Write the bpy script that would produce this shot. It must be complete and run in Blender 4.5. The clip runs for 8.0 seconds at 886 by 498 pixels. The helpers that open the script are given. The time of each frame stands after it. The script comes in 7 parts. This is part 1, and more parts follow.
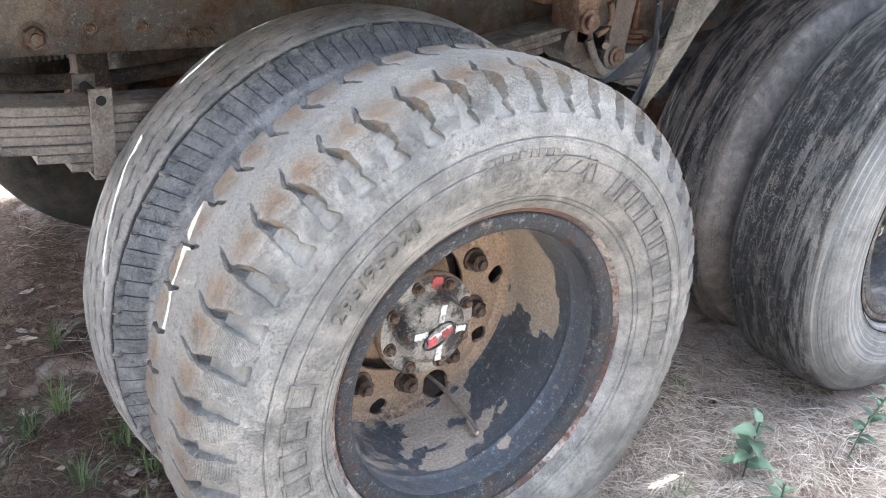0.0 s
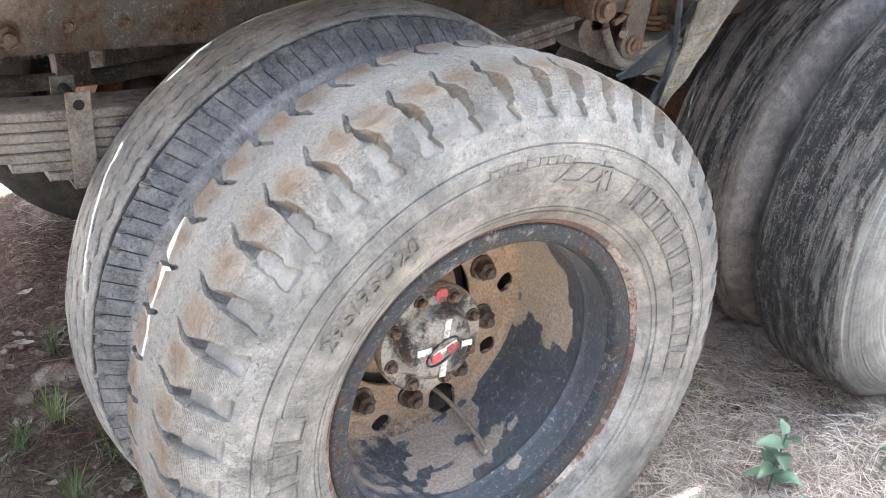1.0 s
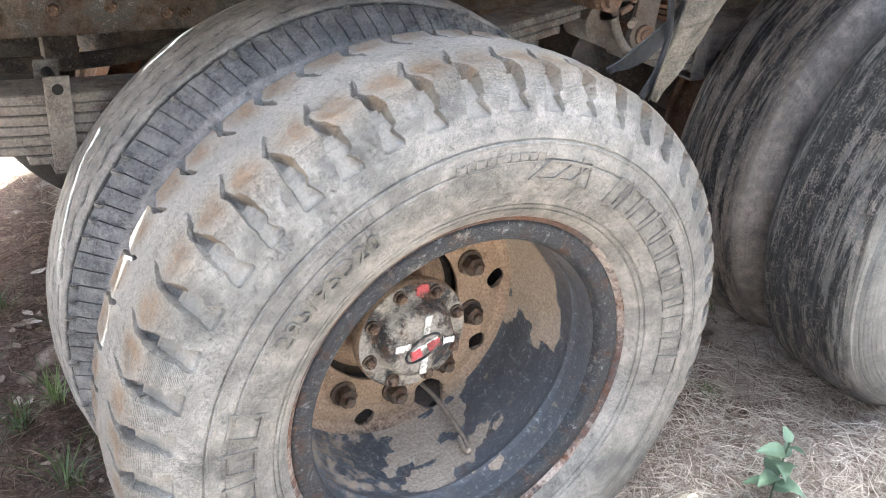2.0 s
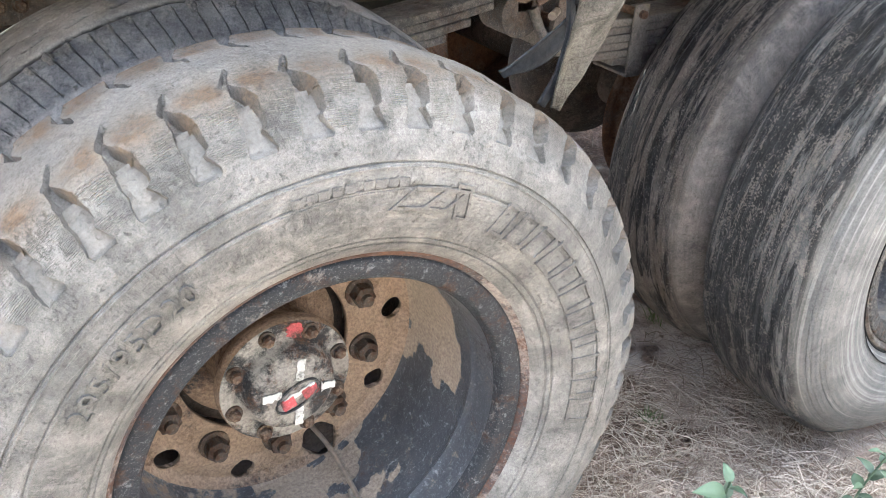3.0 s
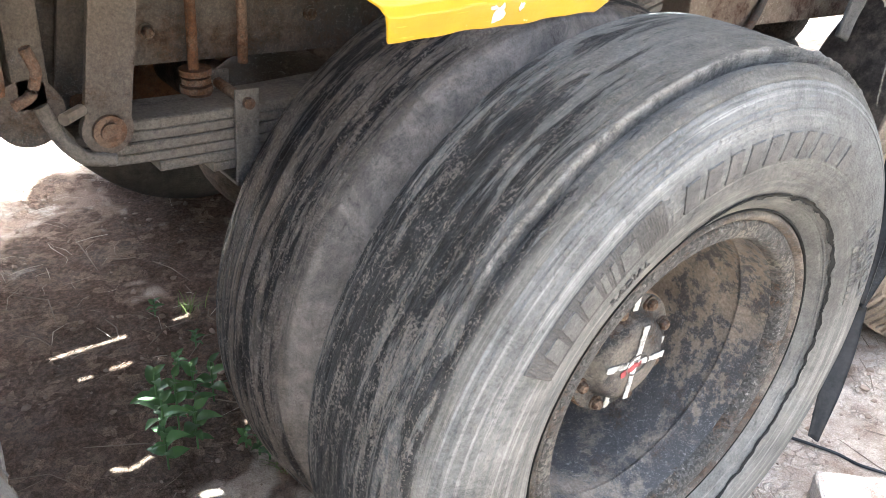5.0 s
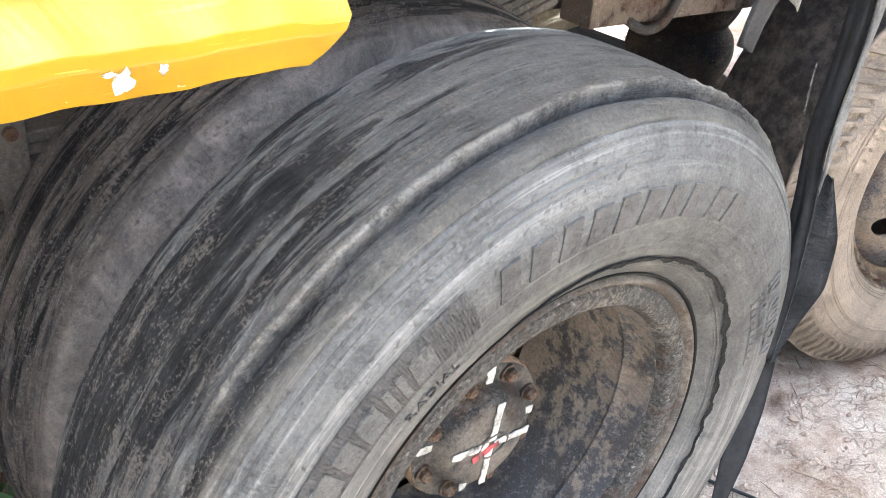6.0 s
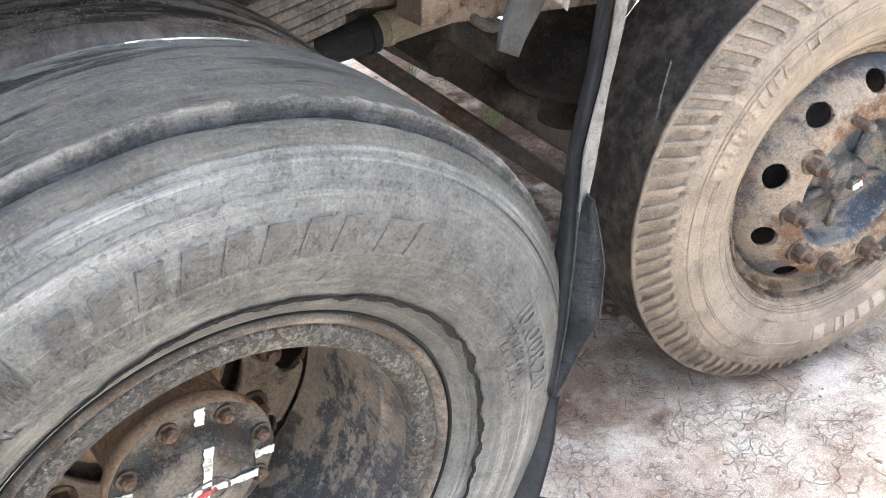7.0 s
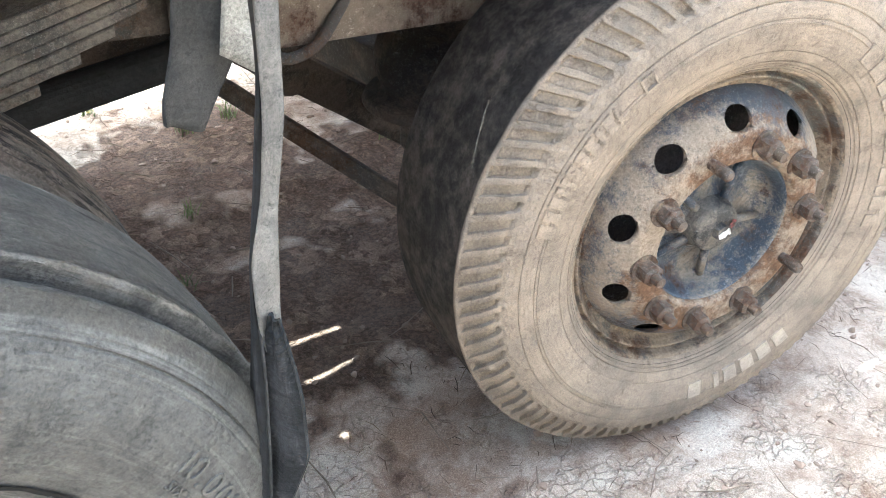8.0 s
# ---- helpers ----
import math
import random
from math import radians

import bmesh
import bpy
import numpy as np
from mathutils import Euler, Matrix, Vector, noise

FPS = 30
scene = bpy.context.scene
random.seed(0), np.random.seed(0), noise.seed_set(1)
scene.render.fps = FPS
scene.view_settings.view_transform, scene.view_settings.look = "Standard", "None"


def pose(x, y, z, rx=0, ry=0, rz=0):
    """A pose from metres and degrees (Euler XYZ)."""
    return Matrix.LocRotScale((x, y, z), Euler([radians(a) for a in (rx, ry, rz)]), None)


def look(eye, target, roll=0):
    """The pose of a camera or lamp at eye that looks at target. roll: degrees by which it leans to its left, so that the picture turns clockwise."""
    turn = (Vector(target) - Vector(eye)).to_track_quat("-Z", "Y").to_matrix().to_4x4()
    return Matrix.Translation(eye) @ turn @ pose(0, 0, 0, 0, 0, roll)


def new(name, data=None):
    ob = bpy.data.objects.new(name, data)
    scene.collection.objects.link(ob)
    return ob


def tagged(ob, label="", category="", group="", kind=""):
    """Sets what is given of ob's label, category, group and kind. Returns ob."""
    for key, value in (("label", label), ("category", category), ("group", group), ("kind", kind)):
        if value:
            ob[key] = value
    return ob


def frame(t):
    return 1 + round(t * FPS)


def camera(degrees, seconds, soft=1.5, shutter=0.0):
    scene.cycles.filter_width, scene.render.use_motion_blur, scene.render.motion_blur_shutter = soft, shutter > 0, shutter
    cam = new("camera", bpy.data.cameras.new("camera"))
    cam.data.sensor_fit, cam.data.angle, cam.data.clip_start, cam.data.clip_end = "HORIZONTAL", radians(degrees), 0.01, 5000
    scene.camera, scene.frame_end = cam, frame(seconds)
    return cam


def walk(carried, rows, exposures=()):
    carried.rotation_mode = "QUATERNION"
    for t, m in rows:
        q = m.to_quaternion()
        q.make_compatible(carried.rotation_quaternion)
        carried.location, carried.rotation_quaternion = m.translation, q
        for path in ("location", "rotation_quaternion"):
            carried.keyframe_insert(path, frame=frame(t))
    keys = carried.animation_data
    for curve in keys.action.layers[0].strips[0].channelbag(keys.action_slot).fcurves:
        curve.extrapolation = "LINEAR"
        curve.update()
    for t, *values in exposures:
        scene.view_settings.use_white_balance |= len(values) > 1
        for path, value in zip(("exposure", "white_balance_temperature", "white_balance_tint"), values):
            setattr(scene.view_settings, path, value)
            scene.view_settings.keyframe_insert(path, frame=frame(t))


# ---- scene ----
cam = camera(52.79, 8.0, soft=0.5)
PATH = [
    # seconds, x, y, z, tilt, lean, turn
    (0, -0.0349, -0.3164, 1.3238, 64.092, -2.135, -34.452),
    (0.5, -0.0030, -0.2468, 1.3167, 63.158, -1.779, -35.017),
    (1, 0.0507, -0.2336, 1.3264, 62.662, -1.327, -33.518),
    (1.2, 0.0728, -0.2327, 1.3272, 62.427, -1.295, -32.603),
    (2.3, 0.2049, -0.2607, 1.3253, 61.511, -1.266, -29.975),
    (2.5, 0.2449, -0.2580, 1.3149, 61.469, -1.182, -30.194),
    (3, 0.3930, -0.1537, 1.2924, 60.671, -1.325, -31.478),
    (3.5, 0.5324, -0.0384, 1.3069, 60.424, -1.368, -32.605),
    (4, 0.7246, 0.0063, 1.3002, 60.554, -2.356, -34.575),
    (4.5, 0.9571, -0.0086, 1.2951, 61.098, -2.651, -35.824),
    (4.7, 1.0428, -0.0018, 1.2874, 61.211, -2.760, -36.447),
    (5.8, 1.3975, 0.1099, 1.2884, 59.401, -3.628, -38.330),
    (6, 1.4670, 0.1121, 1.2884, 58.895, -3.616, -38.516),
    (6.5, 1.6621, 0.0395, 1.2953, 58.444, -3.333, -37.469),
    (7, 1.8288, -0.0233, 1.2959, 57.908, -2.510, -36.671),
    (7.5, 2.0236, -0.0032, 1.2704, 56.965, -2.155, -37.709),
    (8, 2.2395, 0.0011, 1.3135, 56.372, -2.659, -37.303),
]
walk(cam, [(t, pose(*place)) for t, *place in PATH], [(0.0, 3.82, 5150, -2), (0.4, 3.93, 5200, -2), (1.0, 3.95, 5300, -2), (3.0, 3.94, 5450, -2), (4.5, 4.02, 5540, -2), (6.0, 3.76, 5540, -2), (6.6, 3.86, 5540, -2), (8.0, 3.72, 5450, -6)])

# ---- light ----
SUN_TILT = 18.5        # degrees of the sun from the zenith, towards +y
world = bpy.data.worlds.new("world")
scene.world = world
world.use_nodes = True
wn, wl = world.node_tree.nodes, world.node_tree.links
sky = wn.new("ShaderNodeTexSky")
sky.sky_type = "NISHITA"
sky.sun_disc = False
sky.sun_elevation = radians(90 - SUN_TILT)
sky.sun_rotation = radians(0)
sky.air_density, sky.dust_density, sky.ozone_density = 0.45, 8.0, 0.4      # a bright hazy sky
wl.new(sky.outputs[0], wn["Background"].inputs[0])
wn["Background"].inputs[1].default_value = 0.15
sun_data = bpy.data.lights.new("sun", "SUN")
sun_data.energy, sun_data.angle, sun_data.color = 5.0, radians(0.5), (1.0, 0.95, 0.87)
sun = new("sun", sun_data)
sun.rotation_euler = (radians(-SUN_TILT), 0, 0)


# ---- node helpers ----
class Nodes:
    """A material's node tree, with short calls for the nodes used here."""

    def __init__(self, name):
        self.mat = bpy.data.materials.new(name)
        self.mat.use_nodes = True
        self.t = self.mat.node_tree
        self.bsdf = self.t.nodes["Principled BSDF"]

    def put(self, kind, *values, operation="", feature="", data_type="", blend_type="", attribute_name=""):
        n = self.t.nodes.new("ShaderNode" + kind)
        if operation:
            n.operation = operation
        if feature:
            n.feature = feature
        if data_type:
            n.data_type = data_type
        if blend_type:
            n.blend_type = blend_type
        if attribute_name:
            n.attribute_name = attribute_name
        for i, v in enumerate(values):
            self.set(n.inputs[i], v)
        return n

    def set(self, socket, v):
        if v is None:
            return
        if isinstance(v, bpy.types.NodeSocket):
            self.t.links.new(v, socket)
        else:
            if socket.type == "RGBA" and len(v) == 3:
                v = (*v, 1)
            socket.default_value = v

    def math(self, op, a, b=None, c=None):
        return self.put("Math", a, b, c, operation=op).outputs[0]

    def obj(self):
        return self.put("TexCoord").outputs["Object"]

    def noise(self, vec, scale, detail=4, rough=0.55, dist=0.0):
        n = self.put("TexNoise")
        for k, v in (("Vector", vec), ("Scale", scale), ("Detail", detail), ("Roughness", rough), ("Distortion", dist)):
            self.set(n.inputs[k], v)
        return n.outputs["Fac"]

    def voronoi(self, vec, scale, feature="F1"):
        n = self.put("TexVoronoi", feature=feature)
        self.set(n.inputs["Vector"], vec)
        self.set(n.inputs["Scale"], scale)
        return n.outputs["Distance"]

    def ramp(self, fac, lo, hi, a=0.0, b=1.0):
        n = self.put("MapRange", fac, lo, hi, a, b)
        return n.outputs[0]

    def mix(self, fac, a, b, mode="MIX"):
        n = self.put("Mix", data_type="RGBA", blend_type=mode)
        self.set(n.inputs[0], fac)
        self.set(n.inputs[6], a)
        self.set(n.inputs[7], b)
        return n.outputs[2]

    def scale3(self, vec, x, y, z):
        return self.put("VectorMath", vec, (x, y, z), operation="MULTIPLY").outputs[0]

    def bump(self, height, dist, strength=1.0, normal=None):
        n = self.put("Bump")
        for k, v in (("Height", height), ("Distance", dist), ("Strength", strength), ("Normal", normal)):
            self.set(n.inputs[k], v)
        return n.outputs[0]

    def attr(self, name):
        return self.put("Attribute", attribute_name=name).outputs["Fac"]

    def random(self):
        return self.put("ObjectInfo").outputs["Random"]

    def done(self, color, rough, normal=None, metal=0.0, gloss=0.5):
        b = self.bsdf.inputs
        b["Specular IOR Level"].default_value = gloss
        self.set(b["Base Color"], color)
        self.set(b["Roughness"], rough)
        self.set(b["Metallic"], metal)
        self.set(b["Normal"], normal)
        return self.mat


def round_coords(n):
    """Coordinates round a wheel's axle: angle, along the axle, radius (the seam lies at the bottom)."""
    s = n.put("SeparateXYZ", n.obj())
    ang = n.math("ARCTAN2", s.outputs[0], s.outputs[2])
    rad = n.math("SQRT", n.math("ADD", n.math("POWER", s.outputs[0], 2.0), n.math("POWER", s.outputs[2], 2.0)))
    return ang, s.outputs[1], rad, n.put("CombineXYZ", n.math("MULTIPLY", ang, 0.45), s.outputs[1], rad).outputs[0]


# ---- materials ----
def grain(n, col, fine, coarse, amount):
    """Multiplies a colour by fine light and dark grain."""
    g = n.math("ADD", n.ramp(fine, 0.32, 0.68, 1 - amount, 1 + amount), n.ramp(coarse, 0.3, 0.7, -amount * 0.5, amount * 0.5))
    return n.mix(1.0, col, n.put("CombineColor", g, g, g).outputs[0], "MULTIPLY")


def rubber(name, dark, dust, cover, streak=0.0, tan=None, bare=None, lo=0.40, hi=0.60, inward=0.0, hatch=False, ledge=False, smudge=0.5, rib_dark=False, crown=None, blacked=0.517, umber=False, mottle=0.6):
    """Old tyre rubber under a coat of dust; streak: scuffing that runs round the tread; inward: blacker away from the outer shoulder."""
    n = Nodes(name)
    o = n.obj()
    ang, ax, rad, rc = round_coords(n)
    big = n.noise(o, 6, 6, 0.62, 0.3)
    mid = n.noise(o, 34, 6, 0.7)
    fine = n.noise(o, 260, 5, 0.78)
    speck = n.noise(o, 620, 4, 0.7)
    moved = n.put("VectorMath", o, (2.7, 4.1, 1.3), operation="ADD").outputs[0]
    cloud = n.math("ADD", n.math("MULTIPLY", n.noise(moved, 8, 7, 0.66, 0.6), 0.75), n.math("MULTIPLY", fine, 0.25))
    tilt = n.put("VectorRotate", moved, None, (0, 1, 0), 0.7).outputs[0]
    hair = n.noise(n.scale3(tilt, 22, 60, 320), 1.0, 3, 0.6, 1.6)
    cut = n.noise(n.scale3(o, 190, 60, 40), 1.0, 3, 0.6, 2.2)
    mask = n.math("ADD", n.math("MULTIPLY", big, 0.40), n.math("ADD", n.math("MULTIPLY", mid, 0.36), n.math("MULTIPLY", fine, 0.24)))
    mask = n.ramp(mask, lo, hi, cover - 0.5, cover + 0.38)
    col = n.mix(mask, dark, dust)
    col = n.mix(n.math("MULTIPLY", n.ramp(cloud, 0.49, 0.57), smudge), col, [c * 1.25 for c in dark])
    col = grain(n, col, speck, fine, 0.19)
    blotch = n.noise(moved, 62, 6, 0.72, 0.6)
    col = n.mix(n.math("MULTIPLY", n.ramp(blotch, 0.53, 0.64), 0.5 * mottle), col, [c * 1.1 for c in dark])
    col = n.mix(n.math("MULTIPLY", n.ramp(blotch, 0.44, 0.36), 0.35 * mottle), col, [min(1, c * 1.25) for c in dust])
    pit = n.noise(o, 150, 7, 0.85, 0.4)
    col = n.mix(n.math("MULTIPLY", n.ramp(pit, 0.575, 0.625), 0.8 * mottle), col, [c * 0.55 for c in dark])
    craze = n.noise(n.put("CombineXYZ", n.math("MULTIPLY", ang, 70.0), n.math("MULTIPLY", ax, 24.0), n.math("MULTIPLY", rad, 24.0)).outputs[0], 1.0, 6, 0.7, 1.2)
    craze = n.math("MULTIPLY", n.ramp(n.math("ABSOLUTE", n.math("SUBTRACT", craze, 0.5)), 0.012, 0.003), n.ramp(n.noise(moved, 13, 4, 0.6), 0.50, 0.60))
    col = n.mix(n.math("MULTIPLY", craze, 0.55), col, [c * 0.5 for c in dark])
    col = n.mix(n.math("MULTIPLY", n.ramp(hair, 0.62, 0.66), 0.16), col, [min(1, c * 1.3) for c in dust])
    col = n.mix(n.math("MULTIPLY", n.ramp(cut, 0.64, 0.68), 0.3), col, [c * 0.6 for c in dark])
    height = n.math("ADD", n.math("MULTIPLY", mid, 0.55), n.math("ADD", n.math("MULTIPLY", fine, 0.30), n.math("MULTIPLY", speck, 0.24)))
    height = n.math("SUBTRACT", height, n.math("ADD", n.math("MULTIPLY", craze, 0.2), n.math("MULTIPLY", n.ramp(pit, 0.57, 0.65), 0.25)))
    if crown:
        worn = n.math("MULTIPLY", n.attr("tread"), n.ramp(n.math("ADD", n.math("MULTIPLY", mid, 0.6), n.math("MULTIPLY", fine, 0.4)), 0.36, 0.62, 1.0, 0.45))
        col = n.mix(worn, col, grain(n, crown, fine, speck, 0.45))
    gloss = None
    if hatch:
        floor = n.attr("floor")
        col = n.mix(n.math("MULTIPLY", floor, 0.65), col, grain(n, [c * f for c, f in zip(dust, (0.68, 0.66, 0.63))], fine, mid, 0.25))
        lines = n.math("SINE", n.math("ADD", n.math("MULTIPLY", rad, 3600.0), n.math("MULTIPLY", mid, 11.0)))
        lines = n.math("MULTIPLY", lines, n.ramp(n.noise(o, 55, 4, 0.6), 0.42, 0.55))
        lines = n.math("MULTIPLY", lines, n.attr("flank"))
        height = n.math("ADD", n.math("MULTIPLY", height, n.ramp(floor, 0, 1, 1.0, 0.25)), n.math("MULTIPLY", lines, 0.11))
        col = n.mix(n.math("MULTIPLY", n.ramp(lines, 0.45, 1.0), 0.22), col, [c * 0.9 for c in dark])
    if tan:
        spot = n.math("MULTIPLY", n.attr("stain"), n.ramp(n.math("ADD", n.math("MULTIPLY", mid, 0.6), n.math("MULTIPLY", fine, 0.4)), 0.36, 0.54, 0.25, 1.0))
        col = n.mix(n.math("MULTIPLY", spot, 0.9), col, grain(n, tan, fine, mid, 0.4))
    if rib_dark:
        swept = n.math("MULTIPLY", n.attr("flank"), n.ramp(n.math("ADD", n.math("MULTIPLY", mid, 0.5), n.math("MULTIPLY", cloud, 0.5)), 0.40, 0.56, 0.92, 0.50))
        col = n.mix(swept, col, grain(n, (0.092, 0.094, 0.098), fine, mid, 0.45))
        # The shadow line of slits and groove, put into the colour.
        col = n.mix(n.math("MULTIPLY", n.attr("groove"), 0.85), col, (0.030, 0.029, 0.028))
    if bare:
        rub = n.math("MULTIPLY", n.attr("tread"), n.ramp(n.math("ADD", n.math("MULTIPLY", big, 0.7), n.math("MULTIPLY", mid, 0.3)), 0.62, 0.46, 0.78, 1.0))
        col = n.mix(rub, col, grain(n, n.mix(n.ramp(mid, 0.4, 0.65), bare, [c * 3.0 for c in bare]), fine, mid, 0.3))
    if streak:
        s1 = n.noise(n.scale3(rc, 4.5, 42, 42), 1.0, 6, 0.66, 0.9)
        s2 = n.noise(n.scale3(rc, 15, 62, 62), 1.0, 6, 0.74, 0.9)
        s3 = n.noise(n.scale3(rc, 14, 52, 52), 1.0, 7, 0.74, 1.2)
        tread = n.math("MULTIPLY", n.attr("tread"), streak)
        s = n.math("ADD", n.math("ADD", n.math("MULTIPLY", s1, 0.52), n.math("MULTIPLY", s2, 0.22)), n.math("ADD", n.math("MULTIPLY", mid, 0.12), n.math("MULTIPLY", fine, 0.14)))
        s = n.math("ADD", s, n.math("MULTIPLY", n.ramp(ax, 0.040, 0.120), inward))
        if ledge:        # dust lies thick over the top of the wheel and has been scuffed off down its rear side
            s = n.math("SUBTRACT", s, n.ramp(ang, -0.85, -0.20, 0.0, 0.090))
        slate = n.math("MULTIPLY", n.ramp(n.noise(n.scale3(rc, 3, 26, 26), 1.0, 5, 0.6, 0.8), 0.44, 0.54), n.math("MULTIPLY", tread, 0.75))
        if ledge:
            slate = n.math("MULTIPLY", slate, n.ramp(ang, -0.85, -0.20, 1.0, 0.25))
        col = n.mix(slate, col, grain(n, (0.225, 0.188, 0.158) if umber else (0.185, 0.183, 0.178), fine, mid, 0.35))
        black = n.math("MULTIPLY", n.ramp(s, blacked, blacked + 0.03), n.math("MULTIPLY", tread, 0.92))
        gloss = n.math("MULTIPLY", black, 0.30)
        col = n.mix(black, col, grain(n, n.mix(n.ramp(mid, 0.42, 0.62), (0.008, 0.008, 0.009), (0.028, 0.028, 0.030)), fine, mid, 0.6))
        crust = n.math("MULTIPLY", n.ramp(n.math("ADD", n.math("MULTIPLY", s3, 0.42), n.math("ADD", n.math("MULTIPLY", s1, -0.22), n.math("ADD", n.math("MULTIPLY", mid, 0.12), n.math("MULTIPLY", fine, 0.46)))), 0.405, 0.440), n.math("MULTIPLY", tread, 0.50))
        if ledge:
            crust = n.math("MULTIPLY", crust, n.ramp(ang, -0.85, -0.20, 1.0, 0.25))
        col = n.mix(crust, col, grain(n, (0.33, 0.288, 0.245), fine, mid, 0.5))
        height = n.math("ADD", height, n.math("MULTIPLY", n.math("ADD", n.math("MULTIPLY", s1, 1.2), n.math("ADD", s2, n.math("ADD", n.math("MULTIPLY", crust, 0.7), n.math("MULTIPLY", mid, 0.8)))), n.math("MULTIPLY", tread, 3.6)))
    if ledge:
        darkened = n.math("MULTIPLY", n.ramp(n.math("ADD", rad, n.math("MULTIPLY", n.math("SUBTRACT", n.noise(n.scale3(rc, 3, 40, 40), 1.0, 6, 0.65), 0.5), 0.09)), 0.425, 0.452), 0.42)
        col = n.mix(n.math("MULTIPLY", darkened, n.ramp(n.attr("tread"), 0.0, 1.0, 1.0, 0.0)), col, grain(n, [c * 1.3 for c in dark], fine, mid, 0.4))
        blot = n.math("MULTIPLY", n.ramp(n.noise(n.scale3(rc, 6, 22, 22), 1.0, 6, 0.66, 1.0), 0.50, 0.60), 0.28)
        col = n.mix(n.math("MULTIPLY", blot, n.ramp(n.attr("tread"), 0.0, 1.0, 1.0, 0.0)), col, grain(n, [c * 1.1 for c in dark], fine, mid, 0.4))
        smear = n.noise(n.scale3(rc, 1.6, 70, 110), 1.0, 6, 0.62, 0.4)
        side = n.ramp(n.attr("tread"), 0.0, 1.0, 1.0, 0.25)
        col = n.mix(n.math("MULTIPLY", n.ramp(smear, 0.50, 0.62, 0.0, 0.55), side), col, grain(n, (0.125, 0.127, 0.127), fine, mid, 0.3))
        col = n.mix(n.math("MULTIPLY", n.ramp(smear, 0.47, 0.37, 0.0, 0.5), side), col, grain(n, (0.36, 0.355, 0.34), fine, mid, 0.25))
        # Shade under the frayed ledge, mixed in as dark grey.
        col = n.mix(n.math("MULTIPLY", n.attr("torn"), n.ramp(mid, 0.35, 0.6, 0.9, 0.6)), col, grain(n, (0.075, 0.072, 0.068), fine, mid, 0.4))
        fray = n.math("MULTIPLY", n.attr("ledge"), n.ramp(n.math("ADD", n.math("MULTIPLY", mid, 0.45), n.math("MULTIPLY", cloud, 0.55)), 0.42, 0.52))
        col = n.mix(n.math("MULTIPLY", fray, 0.85), col, grain(n, (0.46, 0.435, 0.40), fine, mid, 0.3))
        col = n.mix(n.math("MULTIPLY", n.attr("darkened"), n.ramp(n.math("ADD", n.math("MULTIPLY", mid, 0.5), n.math("MULTIPLY", big, 0.5)), 0.38, 0.60, 0.90, 0.62)), col, grain(n, dark, fine, mid, 0.4))
        height = n.math("ADD", height, n.math("MULTIPLY", n.math("MULTIPLY", n.attr("ledge"), mid), 0.5))
    rings = n.math("MULTIPLY", n.math("SINE", n.math("MULTIPLY", rad, 900.0)), 0.03)
    height = n.math("ADD", height, rings)
    rough = n.ramp(mask, 0, 1, 0.6, 0.92)
    if gloss:
        rough = n.math("SUBTRACT", rough, gloss)
    return n.done(col, rough, n.bump(height, 0.0065, 1.0), gloss=0.22)


